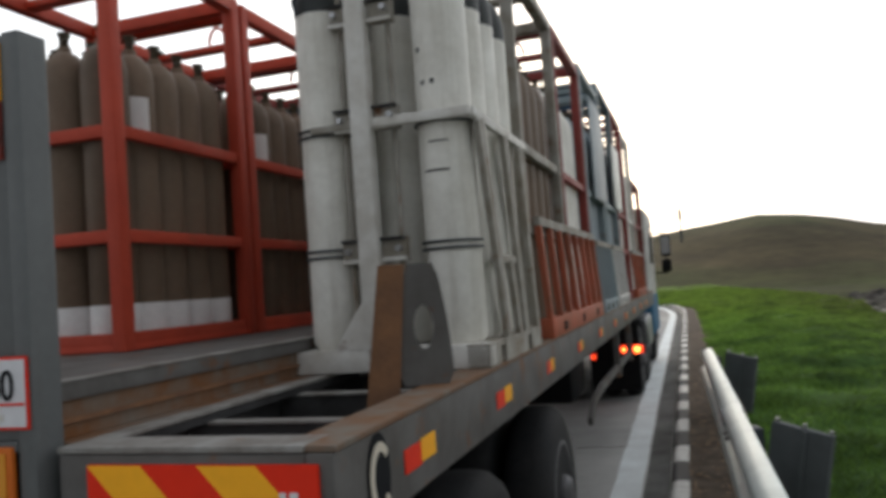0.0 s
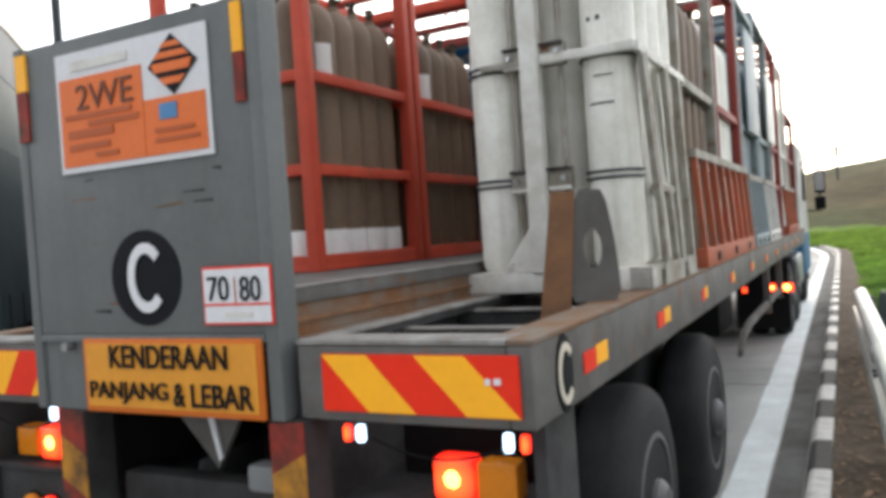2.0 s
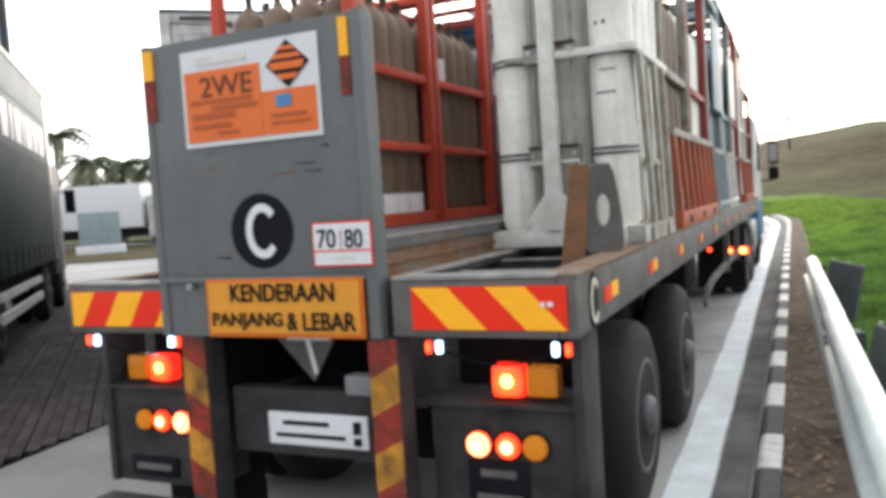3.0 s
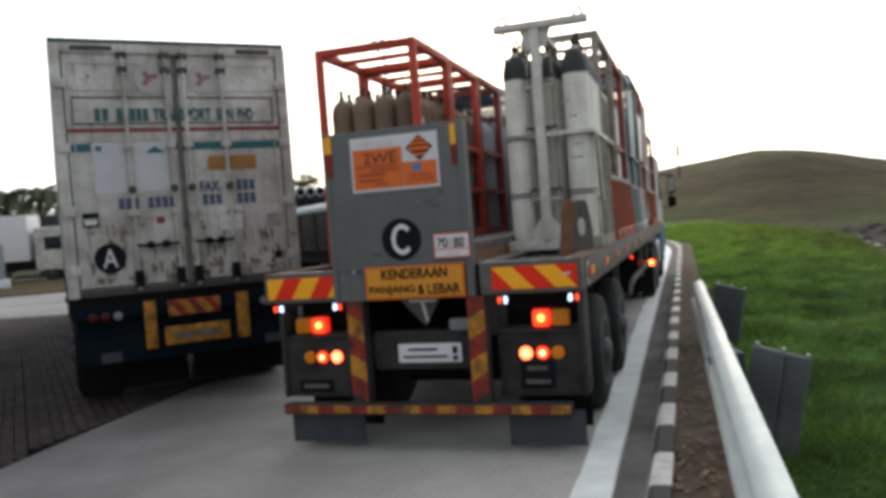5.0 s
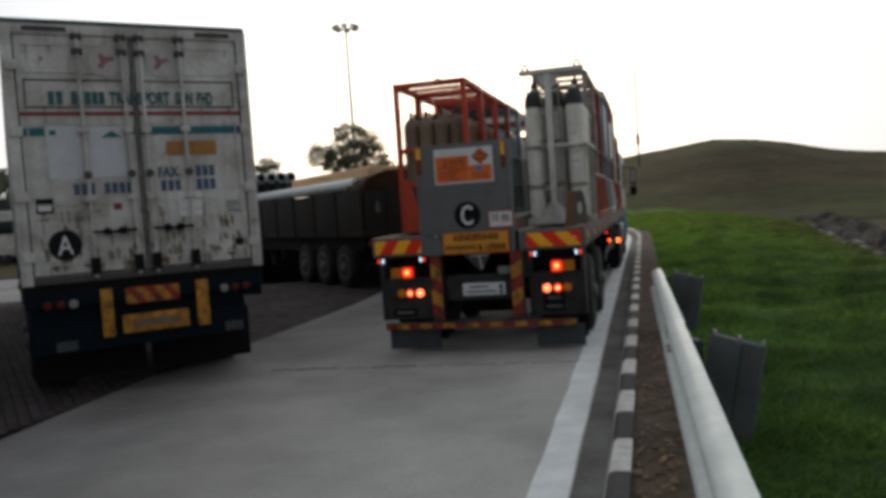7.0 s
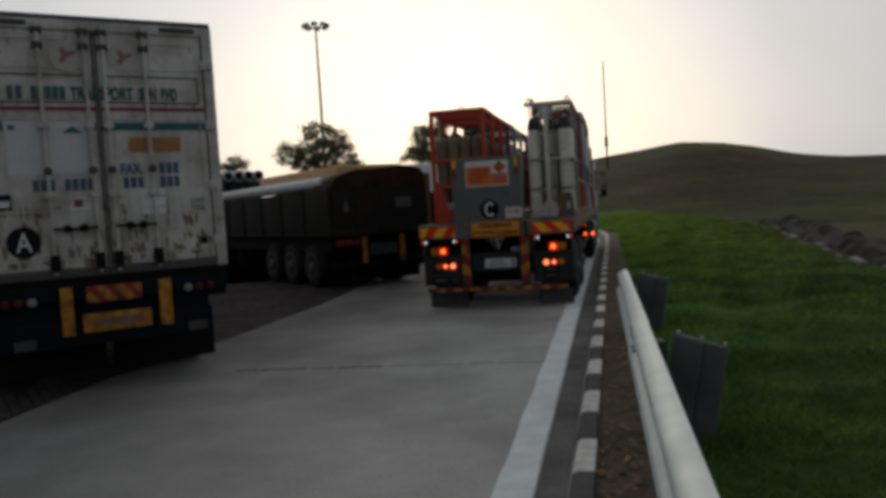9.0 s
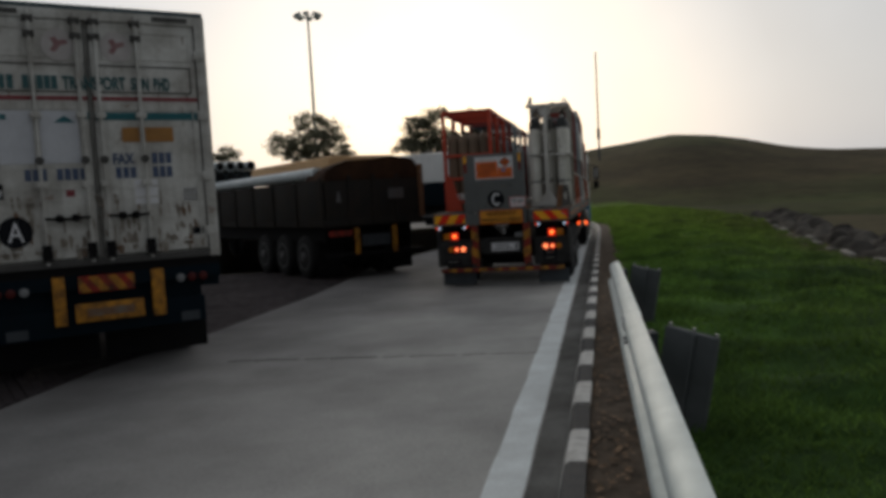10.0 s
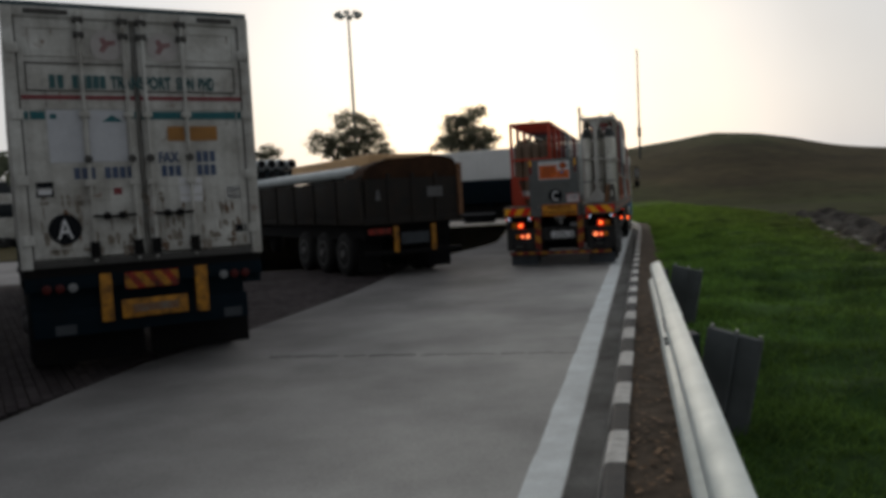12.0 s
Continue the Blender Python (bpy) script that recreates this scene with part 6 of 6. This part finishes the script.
for k in range(26):
    r0 = random.Random(100 + k)
    x, z, hgt, w = r0.uniform(-1.05, 1.05), r0.choice((1.42, 1.9, 2.05, 2.82, 2.98, 3.3, 3.6)), r0.uniform(0.05, 0.22), r0.uniform(0.006, 0.016)
    part("rust_run", plate(bmesh.new(), [(x, z), (x + w, z), (x + w * 0.7, z - hgt), (x + w * 0.4, z - hgt)], 0.008, 0.0105), RUSTY if k % 3 else BOX_GREY, body)
for k in range(95):
    r0 = random.Random(300 + k)
    x, z, hgt, w = r0.uniform(-1.05, 1.05), 1.40 + 0.55 * r0.random() ** 2, r0.uniform(0.05, 0.15), r0.uniform(0.012, 0.075)
    part("grime_patch", plate(bmesh.new(), [(x, z), (x + w * 0.4, z + 0.03), (x + w, z - 0.02), (x + w * 0.8, z - hgt), (x + w * 0.2, z - hgt * 0.8)], 0.008, 0.0108), GRIME if k % 5 else RUSTY, body)
badge(body, -0.785, 1.60, 0.155, "A", 0.004)
# chassis of the container truck
part("chassis_beam", Box(-0.5, 0.5, 0.21, 11.5, 0.85, 1.2), CHASSIS_BLUE, ct)
# black box in the open gap, painted as the shade below the sill
part("sill_shade", Box(-1.19, 1.19, 0.03, 0.30, 1.125, 1.214), BLACK, ct, "black strip standing in for shade under the container sill")
part("cross_beam", Box(-1.2, 1.2, 0.02, 0.18, 0.98, 1.122, 0.01), CHASSIS_BLUE, ct)
part("cross_beam", Box(-1.15, 1.02, 0.06, 0.20, 0.50, 0.78, 0.01), CHASSIS_BLUE, ct)
part("side_skirt", Box(1.02, 1.2, 0.10, 0.5, 0.88, 1.2), CHASSIS_BLUE, ct)
part("rear_panel", Box(-1.16, 1.0, 0.12, 0.16, 0.6, 1.0), CHASSIS_BLUE, ct)
for x0, x1 in ((-0.505, -0.39), (0.455, 0.585)):
    part("rear_post", Box(x0, x1, 0.0, 0.05, 0.62, 1.12, 0.006), WORN_YELLOW, ct, "yellow reflective post")
bp = part("number_plate", Box(-0.31, 0.36, -0.002, 0.03, 0.635, 0.825, 0.006), WORN_YELLOW, ct, "dirty amber plate with a dark bar")
flat("print_bar", -0.20, 0.26, 0.69, 0.77, -0.004, RUSTY, bp, d=0.003)
pan = part("reflective_panel", Box(-0.26, 0.28, 0.0, 0.018, 0.94, 1.105), SIGN_RED, ct, "red and yellow striped reflective panel")
stripes("stripe", pan, -0.26, 0.28, -0.001, 0.942, 1.103, 6, (WORN_RED, WORN_YELLOW), 0.12)
for s in (-1, 1):
    for x, mt, lbl in ((1.0, RED_LENS, "unlit red lens"), (0.88, RED_LENS, "unlit red lens"), (0.76, CLEAR_LENS, "clear lens")):
        part("tail_lamp", lathe(bmesh.new(), [(0.045, 0), (0.045, 0.03), (0.02, 0.04)], 14, pose(s * x, 0.02, 1.0, 90)), mt, ct, lbl)
    # flaps widened to meet, their black standing in for shade under the truck
    part("mud_flap", Box(*sorted((s * 0.03, s * 1.15)), 0.6, 0.615, 0.14, 0.72), BLACK, ct)
    for y in (1.5, 2.8):
        wheel(ct, s * 1.05, y, 0.5, s)
    wheel(ct, s * 1.05, 13.2, 0.5, s, dual=False)
    flat("print_bar", *sorted((s * 0.75, s * 0.95)), 0.52, 0.62, 0.055, POST_DARK, ct)
part("cab", Box(-1.2, 1.2, 12.4, 14.4, 0.6, 3.0, 0.1), CHASSIS_BLUE, ct)


def parked_truck(name, label, m):
    return thing(name, label, "truck", m)


# ---- the pipe trailer beyond ----
pt = parked_truck("pipe_trailer", "parked dark brown open trailer loaded with long pale pipes", pose(-0.62, 17.85, 0, 0, 0, 30))
bodyp = part("trailer_body", Box(-1.24, 1.24, 0.0, 11.5, 1.18, 1.34, 0.02), DARK_BODY, pt)
for k in range(8):
    part("side_board", Box(-1.25, -1.19, 0.04 + k * 1.43, 1.44 + k * 1.43, 1.34, 2.22, 0.012), DARK_BODY, pt)
    part("side_board", Box(1.19, 1.25, 0.04 + k * 1.43, 1.44 + k * 1.43, 1.34, 2.22, 0.012), DARK_BODY, pt)
    part("stanchion", Box(-1.285, -1.252, 0.0 + k * 1.43, 0.08 + k * 1.43, 1.2, 2.26), DARK_BODY, pt)
part("tail_board", Box(-1.18, 1.18, 0.0, 0.06, 1.34, 2.3, 0.012), DARK_BODY, pt)
for x in (-0.6, 0, 0.6):
    part("tail_rib", Box(x - 0.04, x + 0.04, -0.04, -0.001, 1.2, 2.3), DARK_BODY, pt)
bm = Box(-0.60, 1.15, 0.95, 6.2, 2.3, 2.80, 0.08)
ptarp = part("load_cover", bm, TAN, pt, "tan cover over the load")
bm = bmesh.new()
rows = []
for i in range(11):
    a = math.pi * i / 10
    rows.append([bm.verts.new((1.21 * math.copysign(abs(math.cos(a)) ** 0.6, math.cos(a)), -0.01 + j * 0.14, 2.2 + (0.56 - 0.01 * j) * (0.42 + 0.58 * min(1.0, 0.12 * (11 - i))) * math.sin(a) ** 0.6 + 0.07 * math.sin(a) * noise.noise((i * 0.9, j * 1.1, 9)))) for j in range(8)])
for a, b in zip(rows, rows[1:]):
    for j in range(7):
        bm.faces.new((a[j], a[j + 1], b[j + 1], b[j]))
bm.faces.new([q[0] for q in rows])
part("tarpaulin", bm, TRAILER_TARP, pt, "rust-brown tarpaulin over the tail", angle=60)
for i, (x, z) in enumerate(((-1.05, 2.335), (-0.77, 2.35))):
    part("pipe", rod(bmesh.new(), (x, 0.62 + 0.06 * i, z + 0.05), (x, 8.2, z + 0.05), 0.135, 14), PIPE_PALE, pt)
for k in range(5):
    for z in (2.70, 3.02):
        bm = bmesh.new()
        x = -1.1 + k * 0.325
        lathe(bm, [(0.125, 0), (0.158, 0.0), (0.158, 3.6), (0.125, 3.6)], 18, pose(x, 8.4, z, -90))
        part("pipe", bm, PIPE_PALE if z > 2.8 else PIPE_DARK, pt)
        part("pipe_bore", rod(bmesh.new(), (x, 8.385, z), (x, 8.395, z), 0.127, 16), BLACK, pt)
part("corner_edge", Box(1.17, 1.275, -0.07, 0.0, 1.3, 2.5, 0.01), RUST, pt, "rusted rear corner edge")
part("pipe_bearer", Box(-1.2, 0.3, 8.5, 8.65, 1.34, 2.54), DARK_BODY, pt)
part("pipe_bearer", Box(-1.2, 0.3, 11.2, 11.35, 1.34, 2.54), DARK_BODY, pt)
for y in (3.4, 6.2):
    part("strap", Box(-1.2, -0.4, y, y + 0.05, 2.66, 2.67), POST_DARK, pt)
for s in (-1, 1):
    for y in (1.35, 2.65, 3.95):
        wheel(pt, s * 1.06, y, 0.5, s)
    wheel(pt, s * 1.05, 13.0, 0.5, s, dual=False)
    p = part("rear_post", Box(*sorted((s * 0.42, s * 0.53)), -0.04, 0.02, 0.55, 1.14, 0.006), WORN_YELLOW, pt, "yellow reflective post")
    part("mud_flap", Box(*sorted((s * 0.6, s * 1.2)), 0.5, 0.52, 0.12, 0.9), BLACK, pt)
part("bumper", Box(-1.2, 1.2, -0.02, 0.08, 0.5, 0.6, 0.01), BLACK, pt)
part("sub_frame", Box(-1.1, 1.1, 0.3, 11.3, 0.85, 1.18), BLACK, pt)
pan = part("reflective_panel", Box(-1.15, -0.6, -0.03, -0.001, 0.98, 1.1), WORN_RED, pt, "worn red reflective panel")
part("number_plate", Box(-0.35, 0.35, -0.03, -0.001, 0.72, 0.98), POST_DARK, pt)
part("marking", plate(bmesh.new(), [(0.35, 1.75), (0.75, 1.75), (0.75, 1.98), (0.35, 1.98)], -0.046, -0.041), RIM, pt, "pale worn marking")
part("marking", plate(bmesh.new(), [(-0.95, 1.72), (-0.82, 1.72), (-0.86, 1.95), (-0.91, 1.95)], -0.046, -0.041), RIM, pt, "pale worn marking")
part("cab", Box(-1.2, 1.2, 12.0, 14.0, 0.6, 2.9, 0.1), DARK_BODY, pt)

# ---- the container truck farther on ----
ft = parked_truck("container_truck", "parked truck with a white and dark blue container", pose(6.2, 33.2, 0, 0, 0, 62))
part("container", Box(-1.22, 1.22, 0, 9.5, 2.35, 3.62, 0.02), FAR_WHITE, ft, "white upper container side")
part("container_base", Box(-1.225, 1.225, -0.01, 9.52, 1.35, 2.35, 0.02), CHASSIS_BLUE, ft, "dark blue lower container side")
for k in range(30):
    part("corrugation", Box(-1.245, -1.221, 0.15 + k * 0.31, 0.30 + k * 0.31, 2.42, 3.55), FAR_WHITE, ft)
for k, y in enumerate((6.2, 5.75, 5.3)):
    part("marking", Box(-1.252, -1.246, y, y + 0.26, 2.75, 3.15), INK_BLUE, ft, "dark lettering bar")
part("sub_frame", Box(-1.0, 1.0, 0.3, 9.2, 0.8, 1.35), BLACK, ft)
for y in (3.9, 5.2, 6.6, 8.0):
    part("cross_beam", Box(-1.2, 1.2, y, y + 0.12, 1.2, 1.345), CHASSIS_BLUE, ft)
for s in (-1, 1):
    part("landing_leg", Box(s * 0.95 - 0.07, s * 0.95 + 0.07, 7.4, 7.56, 0.0, 1.34, 0.01), RIM, ft)
    part("side_guard", Box(s * 1.17 - 0.02, s * 1.17 + 0.02, 3.8, 7.0, 0.85, 0.95), RIM, ft)
part("tool_box", Box(-1.15, -0.6, 4.0, 5.3, 0.5, 1.0, 0.03), BLACK, ft)
for s in (-1, 1):
    for y in (1.5, 2.8):
        wheel(ft, s * 1.05, y, 0.5, s)
    wheel(ft, s * 1.05, 11.0, 0.5, s, dual=False)
part("bumper", Box(-1.2, 1.2, -0.02, 0.06, 0.5, 0.62), BLACK, ft)
part("cab", Box(-1.2, 1.2, 10.0, 12.0, 0.6, 2.9, 0.1), CHASSIS_BLUE, ft)

# ---- the curtain-sided truck at the near bay ----
dt = parked_truck("curtain_truck", "parked truck with a dark green curtain side and pale roof panel", pose(-8.9, 9.5, 0, 0, 0, 29.4))
part("cargo_body", Box(-1.24, 1.24, -4.2, 4.55, 1.05, 3.1, 0.02), CURTAIN, dt, "dark green curtain side")
part("upper_body", Box(-1.242, 1.242, -4.21, 4.56, 3.62, 4.18, 0.02), CURTAIN_TOP, dt, "grey upper side")
part("lettered_band", Box(-1.241, 1.241, -4.205, 4.555, 2.85, 3.62, 0.02), CURTAIN_BAND, dt, "grey-green lettered band")
part("roof_rail", Box(-1.26, 1.26, -4.22, 4.58, 4.18, 4.26, 0.02), BOX_WHITE, dt)
part("front_corner", Box(1.2, 1.255, 4.5, 4.6, 1.05, 4.18, 0.01), CHROME, dt)
for k, (y, w) in enumerate(((-0.4, 0.5), (0.35, 0.2), (0.75, 0.55), (1.5, 0.2), (1.85, 0.6), (2.65, 0.45), (3.3, 0.6))):
    part("marking", Box(1.243, 1.247, y, y + w, 2.98, 3.5), WHITE_LABEL, dt, "white lettering bar")
for k in range(14):
    part("curtain_strap", Box(1.241, 1.25, -3.9 + k * 0.6, -3.86 + k * 0.6, 1.0, 1.4), BLACK, dt)
part("sub_frame", Box(-1.0, 1.0, -4.0, 7.0, 0.7, 1.05), BLACK, dt)
part("side_guard", Box(1.18, 1.24, -1.5, 2.2, 0.5, 0.62), PALE_RACK, dt)
part("side_guard", Box(1.18, 1.24, -1.5, 2.2, 0.78, 0.88), PALE_RACK, dt)
part("cab", Box(-1.18, 1.18, 4.9, 6.7, 0.7, 3.0, 0.1), POST_DARK, dt)
part("mirror", Box(1.3, 1.5, 6.2, 6.34, 1.95, 2.45, 0.03), BLACK, dt, "black door mirror")
part("mirror_arm", bar(bmesh.new(), (1.15, 6.3, 2.4), (1.4, 6.3, 2.4), 0.03, 0.03), BLACK, dt)
for s in (-1, 1):
    for y in (-2.6, -1.4):
        wheel(dt, s * 1.05, y, 0.5, s)
    wheel(dt, s * 1.05, 3.4, 0.5, s)
    wheel(dt, s * 1.05, 5.8, 0.5, s, dual=False)

# ---- across the yard: white box truck, kiosk, verge ----
wt = parked_truck("box_truck", "long white box truck parked beyond the verge", pose(-28.9, 48.2, 0, 0, 0, -78))
part("box", Box(-1.25, 1.25, -8.5, 1.2, 1.3, 4.1, 0.04), SIGN_WHITE, wt, "plain white box body")
part("sub_frame", Box(-1.1, 1.1, -8.4, 3.0, 0.7, 1.3), BLACK, wt)
cb = part("cab", Box(-1.2, 1.2, 1.5, 3.5, 0.6, 3.3, 0.15), BOX_WHITE, wt, "white cab")
part("side_window", Box(1.196, 1.206, 2.1, 3.1, 1.9, 2.7, 0.02), GLASS_DARK, cb)
part("windscreen", Box(-1.0, 1.0, 3.495, 3.51, 1.8, 2.8, 0.02), GLASS_DARK, cb)
for s in (-1, 1):
    for y in (-7.0, -5.8):
        wheel(wt, s * 1.05, y, 0.5, s)
    wheel(wt, s * 1.05, 2.4, 0.5, s, dual=False)
kk = thing("kiosk", "small blue-grey utility cabinet on a white plinth", "cabinet", pose(-25.6, 39.6, 0, 0, 0, 32))
part("plinth", Box(-1.25, 1.25, -0.6, 0.6, -0.05, 0.5, 0.03), SIGN_WHITE, kk, "white concrete plinth")
part("body", Box(-1.05, 1.05, -0.45, 0.45, 0.5, 2.3, 0.03), BLUE_RACK, kk)
part("door", Box(-1.0, -0.02, -0.475, -0.452, 0.56, 2.24, 0.01), BLUE_RACK, kk)
part("door", Box(0.02, 1.0, -0.475, -0.452, 0.56, 2.24, 0.01), BLUE_RACK, kk)
structure("verge", slab(bmesh.new(), [(-62, 40), (-24, 31), (-14, 34), (-12, 44), (-60, 60)], -0.1, 0.06), DRY_VERGE, "dry brown grass verge beyond the yard", "verge")
hs = thing("shed", "low white shed with a dark roof behind the yard", "building", pose(-27, 62, 0, 0, 0, -10))
part("wall", Box(-7, 7, -3, 3, 0, 3.2, 0.02), SIGN_WHITE, hs)
part("roof", plate(bmesh.new(), [(-7.5, 3.2), (7.5, 3.2), (6.5, 4.6), (-6.5, 4.6)], -3.5, 3.5), POST_DARK, hs)

# ---- kerb stones and pavers ----
kerb = thing("kerb", "concrete kerb painted in black and white blocks", "kerb", kind="structure")
kb_me = {}
for nm, mt in (("white", KERB_WHITE), ("black", KERB_BLACK)):
    bm = bmesh.new()
    pts = [(-0.015, -0.1), (0.13, -0.1), (0.13, 0.15), (0.035, 0.15), (0.012, 0.138), (0.0, 0.115)]
    a = [bm.verts.new((x, -0.318, z)) for x, z in pts]
    b = [bm.verts.new((x, 0.318, z)) for x, z in pts]
    bm.faces.new(a)
    bm.faces.new(b[::-1])
    for i in range(len(pts)):
        bm.faces.new((a[i], b[i], b[(i + 1) % len(pts)], a[(i + 1) % len(pts)]))
    kb_me[nm] = finish(bm, "kerb_stone")
    kb_me[nm].materials.append(mt)
STEP = 0.642
y = 4.17 - 42.5 * STEP / 1.032 + 0.31
for k in range(100):
    x = kerb_x(y)
    slope = (kerb_x(y + 0.1) - kerb_x(y - 0.1)) / 0.2
    a = -math.degrees(math.atan(slope))
    part("kerb_stone", kb_me["white" if k % 2 else "black"], None, kerb, m=pose(x + 0.055, y, 0.004 * math.sin(k * 1.7), 0, 0, a + 0.6 * math.sin(k * 2.9)))
    y += STEP / math.hypot(1, slope)

pav = thing("paver_field", "weathered reddish grey interlocking pavers in the yard", "pavers", kind="structure")
pw, pl_ = 0.105, 0.215
pv_me = finish(Box(-pl_ / 2 + 0.004, pl_ / 2 - 0.004, -pw / 2 + 0.004, pw / 2 - 0.004, -0.06, 0.0), "paver")
ca, sa = math.cos(radians(121)), math.sin(radians(121))
spots = []
for i in range(-60, 110):
    for j in range(-130, 130):
        u, v = i * pl_ + (pl_ / 2 if j % 2 else 0), j * pw + 0.006 * (j // 4)
        x, y = -4 + u * ca - v * sa, 4 + u * sa + v * ca
        if -13.5 < x and 2.5 < y < 21 and x < paver_x(y) - 0.08:
            spots.append((x, y))
near = [s for s in spots if -5.6 < s[0] and 4.2 < s[1] < 8.2][:300]
taken = set(near)
for x, y in near:
    part("paver", pv_me, PAVER, pav, m=pose(x, y, 0.004 * noise.noise((x * 3, y * 3, 0)), 0, 0, 121))
pv, pf = [], []
a, b = pl_ / 2 - 0.004, pw / 2 - 0.004
for x, y in spots:
    if (x, y) in taken:
        continue
    z = 0.004 * noise.noise((x * 3, y * 3, 0)) - 0.002
    i = len(pv)
    for h in (z - 0.03, z):
        for u, v in ((-a, -b), (a, -b), (a, b), (-a, b)):
            pv.append((x + u * ca - v * sa, y + u * sa + v * ca, h))
    pf += [(i + 4, i + 5, i + 6, i + 7), (i, i + 1, i + 5, i + 4), (i + 1, i + 2, i + 6, i + 5), (i + 2, i + 3, i + 7, i + 6), (i + 3, i, i + 4, i + 7)]
me = bpy.data.meshes.new("paver_rest")
me.from_pydata(pv, [], pf)
tagged(part("paver_rest", me, PAVER_FIELD, pav), kind="stuff")


# ---- what moves: the flatbed, its tractor and its load, and their wheels ----
def motions():
    way = [(t, pose(x, y, 0, 0, 0, a)) for t, x, y, a in WAY]
    for ob, local in MOVERS:
        walk(ob, [(t, m @ local) for t, m in way])
    ts = [q[0] for q in WAY]
    run = [0.0]
    for p, q in zip(WAY, WAY[1:]):
        run.append(run[-1] + max(0.0, math.hypot(q[1] - p[1], q[2] - p[2]) if q[2] > p[2] + 0.02 else 0.0))
    steps = [0.25 * k for k in range(49)]
    for w, x, y, z, out in SPIN:
        rows = []
        for t in steps:
            a = -math.degrees(float(np.interp(t, ts, run)) / 0.5)
            rows.append((t, pose(x, y, z) @ pose(0, 0, 0, a) @ pose(0, 0, 0, 0, 0, 0 if out > 0 else 180)))
        walk(w, rows)


motions()
